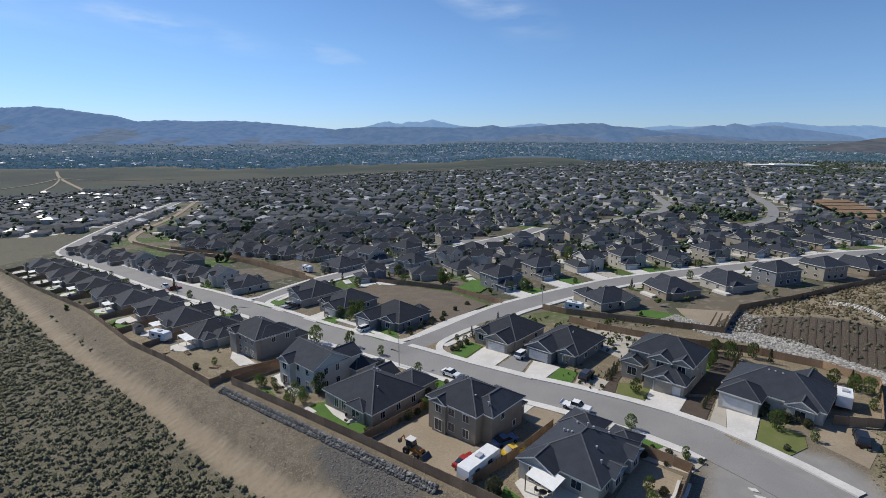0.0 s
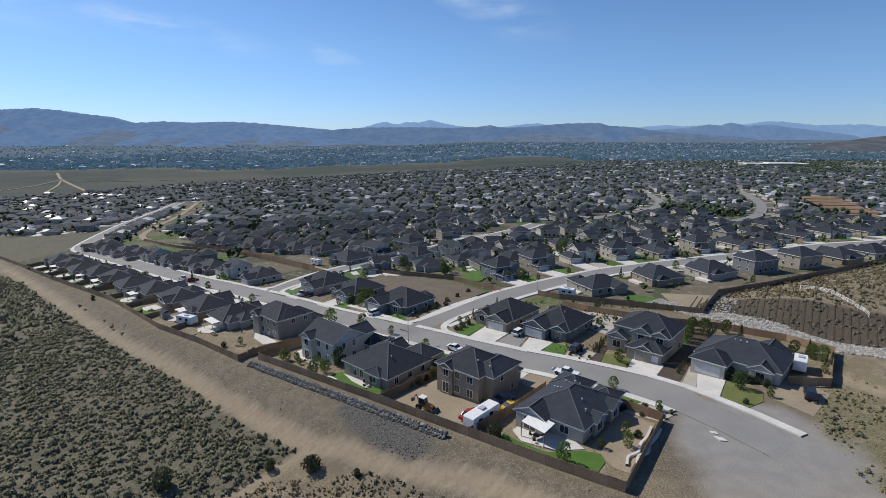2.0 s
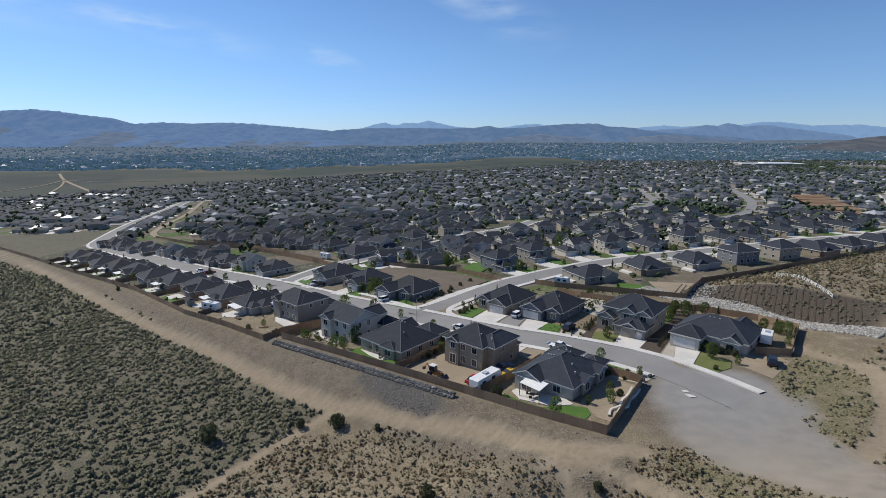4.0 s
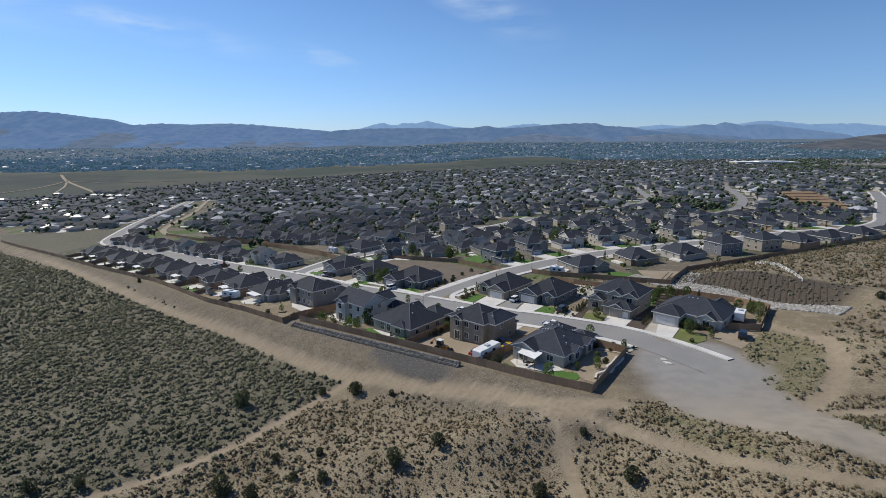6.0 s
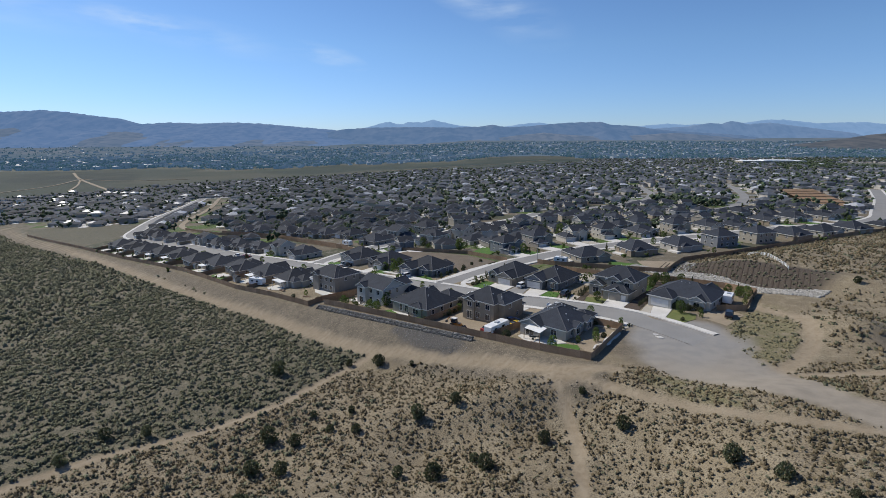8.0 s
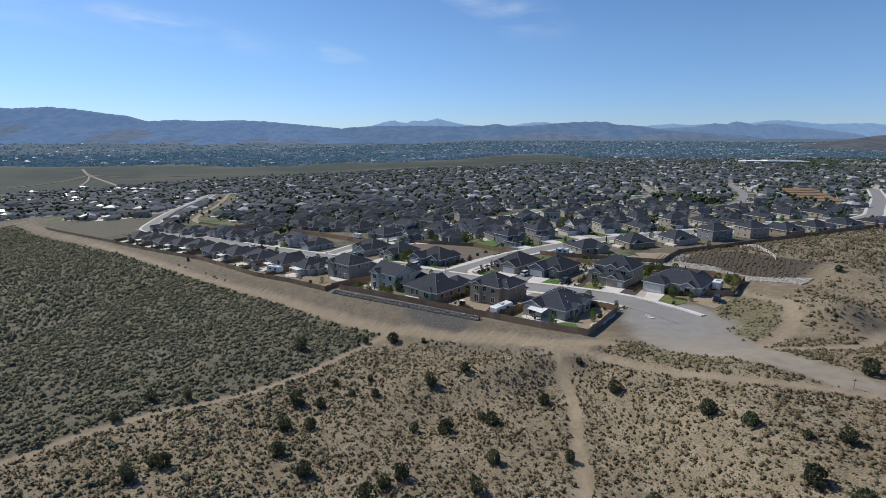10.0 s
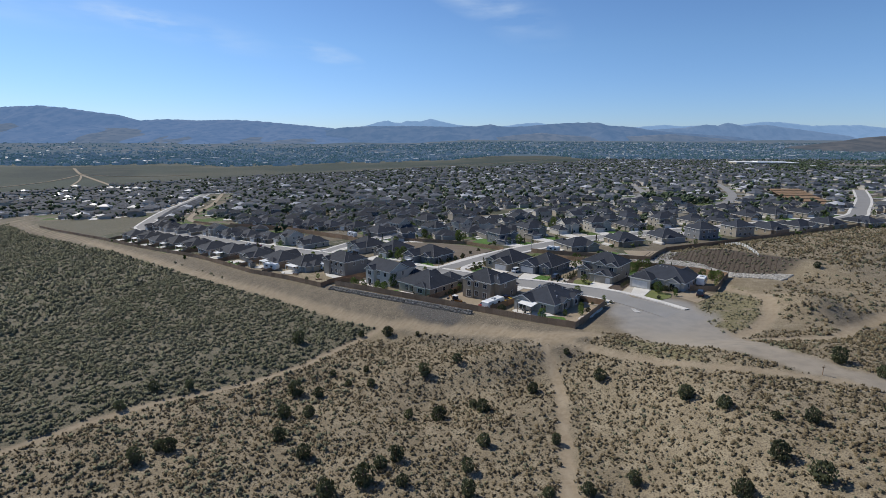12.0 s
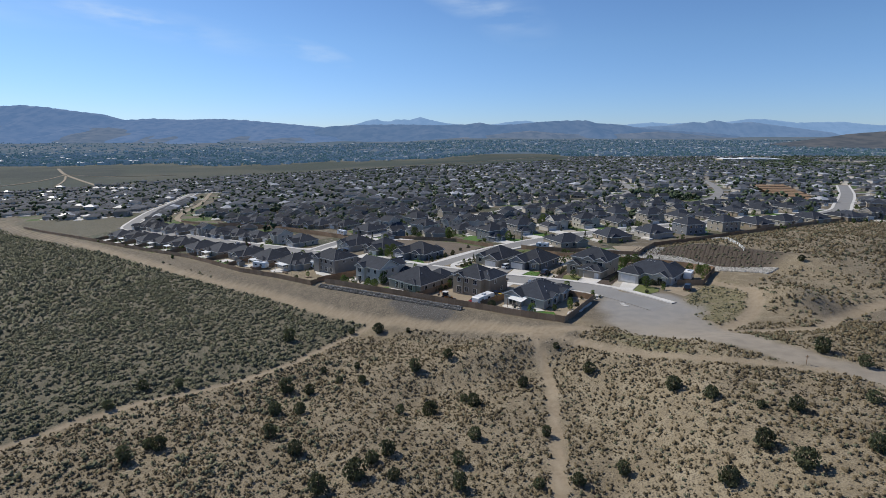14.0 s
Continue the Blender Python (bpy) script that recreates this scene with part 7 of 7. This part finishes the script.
# ---- planted bank ----
g = np.random.RandomState(77)
shrubs, k = [], 0
for i in range(31):
    a = -9 + 1.66 * i
    s = Shape()
    pts = []
    for j in range(12):
        x, y = 76 + 0.533 * a + 0.846 * 3 + 0.55 * 14.5 * j / 11, 196 - 0.846 * a + 0.533 * 3 + 0.835 * 14.5 * j / 11
        pts.append((x, y))
    ribbon(pts, 0.17, -0.17, 0.14, s, -0.2)
    tagged(new("furrow", s.mesh("furrow", MULCH)), "dark soil furrow running down the planted bank", "furrow", kind="structure")
    for _ in range(7):
        b = g.uniform(3.5, 17)
        q = a + 0.6 + g.uniform(-0.3, 0.3)
        x, y = 76 + 0.533 * q + 0.846 * b, 196 - 0.846 * q + 0.533 * b
        shrubs.append((x, y, base_z(x, y), g.uniform(0.5, 1.1), g.uniform(0, 6)))
scatter("bank_shrubs", shrubs, CLUMPS, SAGE, "pale grey-green shrubs planted in rows on the bank", "shrubs")


# ---- yard plants ----
for i, (kind, x, y, h) in enumerate((
        ("deciduous", 21.3, 129.8, 3.4), ("juniper", 11.5, 137.4, 2.4), ("deciduous", 32.2, 133.6, 2.6), ("deciduous", 28.0, 133.4, 1.8), ("deciduous", 36.0, 153.8, 2.8), ("juniper", 35.6, 145.6, 0.9), ("juniper", 39.2, 144.6, 0.8),
        ("deciduous", 41.4, 144.4, 1.4), ("juniper", 40.6, 142.6, 0.6), ("juniper", 37.8, 143.2, 0.7), ("deciduous", 59.9, 152.8, 3.6), ("juniper", 59.8, 157.4, 1.6), ("juniper", 61.6, 156.2, 1.4), ("juniper", 63.4, 155.4, 1.5), ("juniper", 57.8, 146.6, 1.0),
        ("deciduous", 63.6, 149.0, 2.0), ("deciduous", 82.0, 165.5, 3.2), ("deciduous", 84.0, 168.0, 2.6), ("deciduous", 79.5, 168.5, 2.4), ("deciduous", 41.4, 167.4, 3.0), ("juniper", 42.4, 164.6, 0.8), ("conifer", 38.2, 173.0, 1.8), ("conifer", 38.9, 174.2, 1.8),
        ("conifer", 39.6, 175.4, 1.8), ("conifer", 40.2, 176.6, 1.9), ("conifer", 40.9, 177.8, 1.8), ("conifer", 51.4, 160.6, 1.6), ("conifer", 52.4, 162.0, 1.6), ("conifer", 53.6, 163.6, 1.6), ("deciduous", 60.4, 178.6, 4.2), ("deciduous", 62.6, 180.6, 3.4), ("deciduous", 58.4, 181.6, 2.8),
        ("deciduous", -24.6, 166.6, 3.0), ("deciduous", -25.8, 169.6, 2.2), ("deciduous", -35.6, 174.6, 2.2), ("deciduous", -32.0, 172.0, 1.6), ("juniper", -33.4, 170.2, 0.9), ("deciduous", -28.0, 166.8, 1.8), ("deciduous", -22.4, 189.4, 3.6), ("deciduous", -12.6, 191.0, 2.6),
        ("deciduous", 1.6, 171.2, 2.4), ("juniper", 4.0, 173.6, 1.0), ("juniper", 0.6, 166.6, 1.2), ("juniper", -0.8, 164.6, 1.0), ("juniper", -6.0, 157.2, 1.2), ("juniper", -8.4, 154.8, 0.9),
        ("deciduous", 8.4, 197.4, 2.2), ("conifer", 10.6, 200.2, 3.0), ("juniper", 6.2, 192.4, 1.2), ("juniper", 7.2, 194.6, 1.3), ("deciduous", 12.4, 201.8, 2.6), ("deciduous", 27.6, 208.8, 2.6), ("deciduous", 22.2, 211.4, 3.2), ("conifer", 18.0, 214.2, 3.0), ("deciduous", 33.0, 204.0, 2.4),
        ("juniper", 31.6, 172.0, 0.7), ("juniper", 33.8, 171.2, 0.7), ("juniper", 34.6, 173.6, 0.7), ("juniper", 35.6, 170.0, 0.7), ("deciduous", 41.6, 196.4, 1.8), ("deciduous", 44.4, 193.6, 2.0), ("deciduous", 46.8, 198.2, 1.6), ("deciduous", 49.6, 191.8, 2.0), ("juniper", 38.2, 200.2, 1.0),
        ("deciduous", -26.0, 222.6, 4.0), ("deciduous", -24.4, 226.0, 4.6), ("deciduous", -27.6, 227.6, 4.2), ("deciduous", -22.6, 222.2, 3.2), ("conifer", -8.6, 207.6, 2.4), ("juniper", -6.4, 205.4, 1.0), ("deciduous", -12.4, 206.2, 1.4), ("juniper", -3.2, 213.6, 1.2), ("juniper", -1.0, 217.2, 1.2),
        ("juniper", 2.2, 221.4, 1.4), ("juniper", 5.6, 226.0, 1.4), ("juniper", 9.4, 231.8, 1.4), ("deciduous", 29.6, 247.4, 4.6), ("deciduous", 24.8, 246.6, 3.6), ("conifer", 66.2, 244.8, 4.0), ("deciduous", -66.0, 229.6, 3.0), ("conifer", -104.6, 263.4, 5.4), ("deciduous", -92.4, 251.6, 3.2),
        ("deciduous", -52.6, 187.4, 2.0), ("juniper", -56.6, 186.2, 1.4), ("juniper", -46.8, 181.6, 1.0), ("deciduous", 118.0, 258.8, 3.4), ("deciduous", 122.6, 262.4, 3.0), ("deciduous", 108.0, 233.6, 2.6))):
    grow(kind, x, y, h, i * 53.0 + 11)


def retaining_curve():
    """The winding low wall in the corner yard."""
    for off in (0.0, 1.5):
        line = smooth_line([(38.0 + off * 0.8, 139.0 - off * 0.5), (36.0 + off, 135.8), (34.4 + off, 134.0), (33.2 + off, 131.6), (31.4 + off, 130.6), (30.4 + off, 128.4)], 0.8)
        s = Shape()
        ribbon(line, 0.2, -0.2, 0.45, s, -0.2)
        tagged(new("garden_wall", s.mesh("garden_wall", CONCRETE)), "winding low pale garden wall in a side yard", "wall")


retaining_curve()


# ---- fuller yards near the main street ----
for name, pts, mat_, label, cat, lift in (
    ("mulch_yard", [(51.6, 166.4), (56.6, 165.6), (63.5, 174.5), (70.5, 185.5), (66.5, 188.0), (60.0, 178.5)], MULCH, "dark bark mulch side yard between two houses", "planting bed", 0.08),
    ("gravel_yard", [(37.0, 197.0), (44.2, 184.0), (48.4, 188.4), (55.0, 197.0), (46.5, 203.6), (39.5, 206.0)], DG, "pale gravel back yard dotted with shrubs", "gravel bed", 0.08),
    ("dirt_drive", [(63.4, 149.2), (66.6, 141.6), (75.0, 149.5), (73.5, 156.0), (68.0, 155.6)], YARD_DIRT, "bare tan dirt parking strip beside the house", "yard", 0.05),
    ("lawn", [(-22.4, 165.4), (-20.2, 166.8), (-15.6, 160.0), (-10.6, 157.2), (-9.0, 154.8), (-13.0, 153.8), (-18.2, 158.8)], LAWN, "mown green back lawn curving round a patio", "lawn", 0.105),
    ("gravel_bed", [(-33.4, 223.6), (-27.6, 219.2), (-22.4, 214.8), (-19.6, 218.6), (-29.6, 227.4)], DG, "pale gravel bed with small trees", "gravel bed", 0.08),
):
    slab(name, pts, mat_, label, cat, lift)
g3 = random.Random(401)
more = [("deciduous", -22.4, 170.8, 4.4), ("deciduous", -26.8, 165.3, 3.4), ("deciduous", -27.6, 171.1, 2.4), ("deciduous", -33.4, 174.6, 2.2), ("deciduous", -36.7, 174.8, 3.0), ("deciduous", -31.3, 200.5, 5.0), ("deciduous", -21.5, 197.3, 4.2),
        ("juniper", -9.5, 154.4, 1.3), ("juniper", -2.7, 159.1, 1.6), ("deciduous", 0.1, 162.6, 2.4), ("juniper", 0.4, 168.6, 1.6), ("deciduous", -2.5, 179.4, 2.6), ("juniper", -1.2, 160.8, 1.2), ("juniper", -4.4, 158.0, 1.1),
        ("juniper", 5.1, 192.8, 1.2), ("juniper", 6.7, 195.8, 1.2), ("juniper", 8.7, 196.5, 1.3), ("conifer", 10.1, 201.8, 3.2), ("juniper", 11.9, 200.8, 1.4), ("deciduous", 6.2, 199.4, 1.8),
        ("deciduous", -34.0, 222.2, 2.2), ("deciduous", -30.0, 223.4, 3.6), ("deciduous", -26.4, 219.3, 3.4), ("deciduous", -23.6, 217.4, 2.6), ("juniper", -6.8, 208.7, 1.4), ("juniper", -4.2, 210.4, 1.4), ("juniper", -1.1, 213.7, 1.5), ("juniper", 1.9, 216.5, 1.5),
        ("juniper", 35.2, 145.4, 1.1), ("juniper", 39.4, 146.0, 1.0), ("deciduous", 41.5, 144.9, 2.0), ("juniper", 41.2, 142.1, 0.8), ("juniper", 43.2, 143.6, 0.8), ("deciduous", 33.1, 137.3, 2.4), ("juniper", 36.6, 146.9, 0.7), ("juniper", 37.6, 148.0, 0.6), ("juniper", 34.8, 136.4, 1.2),
        ("deciduous", 67.4, 182.6, 4.4), ("deciduous", 66.5, 187.4, 3.2), ("deciduous", 64.5, 184.4, 3.0), ("deciduous", 72.9, 183.4, 3.6), ("conifer", 75.0, 180.2, 3.4), ("conifer", 82.4, 167.0, 3.8), ("deciduous", 83.2, 163.7, 3.6), ("conifer", 83.5, 161.5, 3.0), ("deciduous", 80.0, 158.4, 2.2), ("deciduous", 78.2, 171.6, 2.6), ("deciduous", 81.0, 169.6, 3.0),
        ("juniper", 61.5, 159.3, 1.8), ("juniper", 62.8, 155.4, 1.6), ("juniper", 65.2, 155.2, 1.8), ("juniper", 65.4, 153.3, 1.5), ("juniper", 64.2, 156.6, 1.7), ("juniper", 60.4, 158.4, 1.6), ("deciduous", 55.0, 191.0, 3.0), ("deciduous", 52.4, 188.6, 2.6), ("conifer", 45.8, 184.6, 3.0), ("deciduous", 46.8, 205.2, 3.0), ("deciduous", 14.6, 206.8, 2.6), ("juniper", 24.2, 202.6, 1.6)]
# clipped hedges of slim conifers
more += [("conifer", 37.5 + 5.4 * i / 9 + g3.uniform(-0.2, 0.2), 174.2 + 7.2 * i / 9, g3.uniform(1.5, 2.2)) for i in range(10)]
more += [("conifer", 51.3 + 5.3 * i / 7 + g3.uniform(-0.2, 0.2), 160.3 + 6.7 * i / 7, g3.uniform(1.4, 2.0)) for i in range(8)]
more += [("conifer", 63.8 + 7.2 * i / 7, 174.6 + 10.2 * i / 7 + g3.uniform(-0.3, 0.3), g3.uniform(1.6, 2.4)) for i in range(8)]
for i, (kind, x, y, h) in enumerate(more):
    grow(kind, x, y, h, i * 61.0 + 23)
dots = []
for _ in range(90):
    x, y = g3.uniform(37, 55), g3.uniform(185, 206)
    if (x - 37) * 0.5 + 184 < y < 214 - 0.2 * x and not crowded(x, y, 8.5):
        dots.append((x, y, base_z(x, y) + 0.05, g3.uniform(0.4, 1.5), g3.uniform(0, 6)))
for _ in range(40):
    x, y = g3.uniform(29, 39), g3.uniform(168, 181)
    if y > 199.5 - x + 2 and not crowded(x, y, 8.5):
        dots.append((x, y, base_z(x, y) + 0.08, g3.uniform(0.3, 0.8), g3.uniform(0, 6)))
for _ in range(70):
    k = g3.random()
    x, y = 26 + 46 * k + g3.uniform(-1, 1), 214 - 8 * k + g3.uniform(-3, 3)
    dots.append((x, y, base_z(x, y), g3.uniform(0.4, 1.2), g3.uniform(0, 6)))
scatter("garden_shrubs", dots, BLOBS, LEAVES, "small green shrubs dotted over gravel beds", "shrubs")


# ---- garden furniture and yard clutter ----
def patio_table(x, y, turn):
    t = thing("patio_table", "dark patio table with folded chairs on concrete", "table", on_ground(x, y, turn, 0.14))
    s = Shape()
    s.lathe([(0.6, 0.70), (0.62, 0.72), (0.62, 0.75), (0.58, 0.76)], 14)
    part("tabletop", s, PAINT["dark"], t)
    for a in range(4):
        s = Shape()
        s.rod((0.42 * math.cos(a * 1.571), 0.42 * math.sin(a * 1.571), 0), (0.3 * math.cos(a * 1.571), 0.3 * math.sin(a * 1.571), 0.71), 0.03)
        part("leg", s, PAINT["dark"], t)


def patio_chair(x, y, turn):
    t = thing("patio_chair", "dark metal patio chair beside a table", "chair", on_ground(x, y, turn, 0.14), "patio chairs")
    s = Shape()
    s.box(-0.25, 0.25, -0.25, 0.25, 0.42, 0.47)
    part("seat", s, PAINT["dark"], t)
    s = Shape()
    s.box(-0.25, 0.25, 0.22, 0.27, 0.45, 0.95)
    part("backrest", s, PAINT["dark"], t)
    for a in (-0.22, 0.22):
        for b in (-0.22, 0.22):
            s = Shape()
            s.rod((a, b, 0), (a, b, 0.43), 0.02)
            part("leg", s, PAINT["dark"], t)


for x, y in ((-13.6, 158.9), (-30.2, 173.6), (18.2, 136.4)):
    patio_table(x, y, 20)
    for a in (0.4, 2.3, 4.3):
        patio_chair(x + 1.05 * math.cos(a), y + 1.05 * math.sin(a), math.degrees(a) - 90)


def shed(x, y, turn, label):
    t = thing("garden_shed", label, "shed", on_ground(x, y, turn, 0.05))
    s = Shape()
    s.box(-1.4, 1.4, -1.1, 1.1, -0.2, 2.0)
    part("wall", s, STUCCO["beige"], t)
    s = Shape()
    for q in (-1, 1):
        s.poly((-1.6, q * 1.3, 1.95), (1.6, q * 1.3, 1.95), (1.6, 0, 2.65), (-1.6, 0, 2.65))
        s.poly((q * 1.4, -1.1, 2.0), (q * 1.4, 1.1, 2.0), (q * 1.4, 0, 2.6))
    part("roof", s, SHINGLE, t)
    s = Shape()
    s.box(-0.5, 0.5, -1.15, -1.1, 0.0, 1.85)
    part("door", s, TRIM, t)


shed(39.6, 190.6, 50, "small beige garden shed behind the blue house")
shed(-88.5, 214.5, -41, "small beige garden shed by the fence")
shed(-120.5, 245.0, -41, "small beige garden shed in a back yard")


def pallet(x, y, turn):
    t = thing("pallet_stack", "weathered stack of timber beside the fence", "timber stack", on_ground(x, y, turn, 0.08))
    for i in range(6):
        s = Shape()
        s.box(-1.2, 1.2, -0.5 + 0.2 * (i % 3), -0.36 + 0.2 * (i % 3), 0.12 * (i // 3), 0.12 * (i // 3) + 0.1)
        part("board", s, FENCE, t)


pallet(13.2, 145.0, 40)
pallet(-52.0, 186.0, -10)
pallet(-70.5, 197.0, 35)


# pale side slabs between the row houses
for x, y, turn, k, mirror in YARDS:
    u = g3.choice((-7.6, 7.6))
    v = g3.uniform(-5, 3)
    px, py = local_patch(x, y, turn, [(u, v)])[0]
    if off_street(px, py) > 9 and not crowded(px + (px - x) * 0.25, py + (py - y) * 0.25, 5.5):
        slab("side_slab", local_patch(x, y, turn, [(u - 1.1, v - 3.4), (u + 1.1, v - 3.0), (u + 1.0, v + 3.2), (u - 1.2, v + 2.6)]), CONCRETE, "pale concrete side slab beside a house", "patio", 0.15 + cover(px, py))


def marker_post(x, y):
    t = thing("marker_post", "thin weathered wooden post beside the gravel road", "post", on_ground(x, y))
    s = Shape()
    s.rod((0, 0, -0.4), (0.03, 0.02, 1.9), 0.07, 0.055, 6)
    part("shaft", s, FENCE, t)
    s = Shape()
    s.box(-0.3, 0.3, -0.02, 0.02, 1.45, 1.6)
    part("crosspiece", s, FENCE, t)


marker_post(63.2, 87.9)


# ---- back-yard awnings along the western row ----
def patio_awning(x, y, turn, w, d):
    t = thing("patio_awning", "white flat patio awning behind a row house", "awning", on_ground(x, y, turn, 0.14), "patio awnings")
    s = Shape()
    n = 8
    for i in range(n):
        a, b = -w / 2 + w * i / n, -w / 2 + w * (i + 0.94) / n
        s.box(a, b, -d / 2, d / 2, 2.45 + 0.02 * (i % 2), 2.52 + 0.02 * (i % 2))
    part("awning_roof", s, WHITE_RAIL, t)
    s = Shape()
    s.box(-w / 2, w / 2, -d / 2 - 0.05, -d / 2, 2.3, 2.5)
    part("beam", s, TRIM, t)
    for u in (-w / 2 + 0.1, w / 2 - 0.1):
        s = Shape()
        s.box(u - 0.06, u + 0.06, -d / 2 - 0.04, -d / 2 + 0.08, -0.3, 2.32)
        part("post", s, TRIM, t)


for i, w in ((0, 6.0), (1, 4.2), (3, 4.6), (5, 5.0), (6, 3.8), (8, 4.6)):
    cx, cy = -61.0 - 16.0 * i, 207.2 + 12.6 * i
    px, py = local_patch(cx, cy, -41.5, [(-0.5, -8.0)])[0]
    patio_awning(px, py, -41.5, w, 2.8)


def planter_box(x, y, turn):
    t = thing("planter_box", "low timber planter box with green shrubs in a yard", "planter", on_ground(x, y, turn, 0.05), "planter boxes")
    for a, b, c, d in ((-1.3, 1.3, -0.5, -0.42), (-1.3, 1.3, 0.42, 0.5), (-1.3, -1.22, -0.42, 0.42), (1.22, 1.3, -0.42, 0.42)):
        s = Shape()
        s.box(a, b, c, d, -0.1, 0.42)
        part("board", s, FENCE, t)
    s = Shape()
    s.box(-1.22, 1.22, -0.42, 0.42, -0.1, 0.34)
    part("soil", s, MULCH, t)


for i in range(9):
    cx, cy = -61.0 - 16.0 * i, 207.2 + 12.6 * i
    px, py = local_patch(cx, cy, -41.5, [(5.6 - 1.3 * (i % 3), -10.4 - 0.6 * (i % 2))])[0]
    planter_box(px, py, -41.5 + 15 * (i % 4))
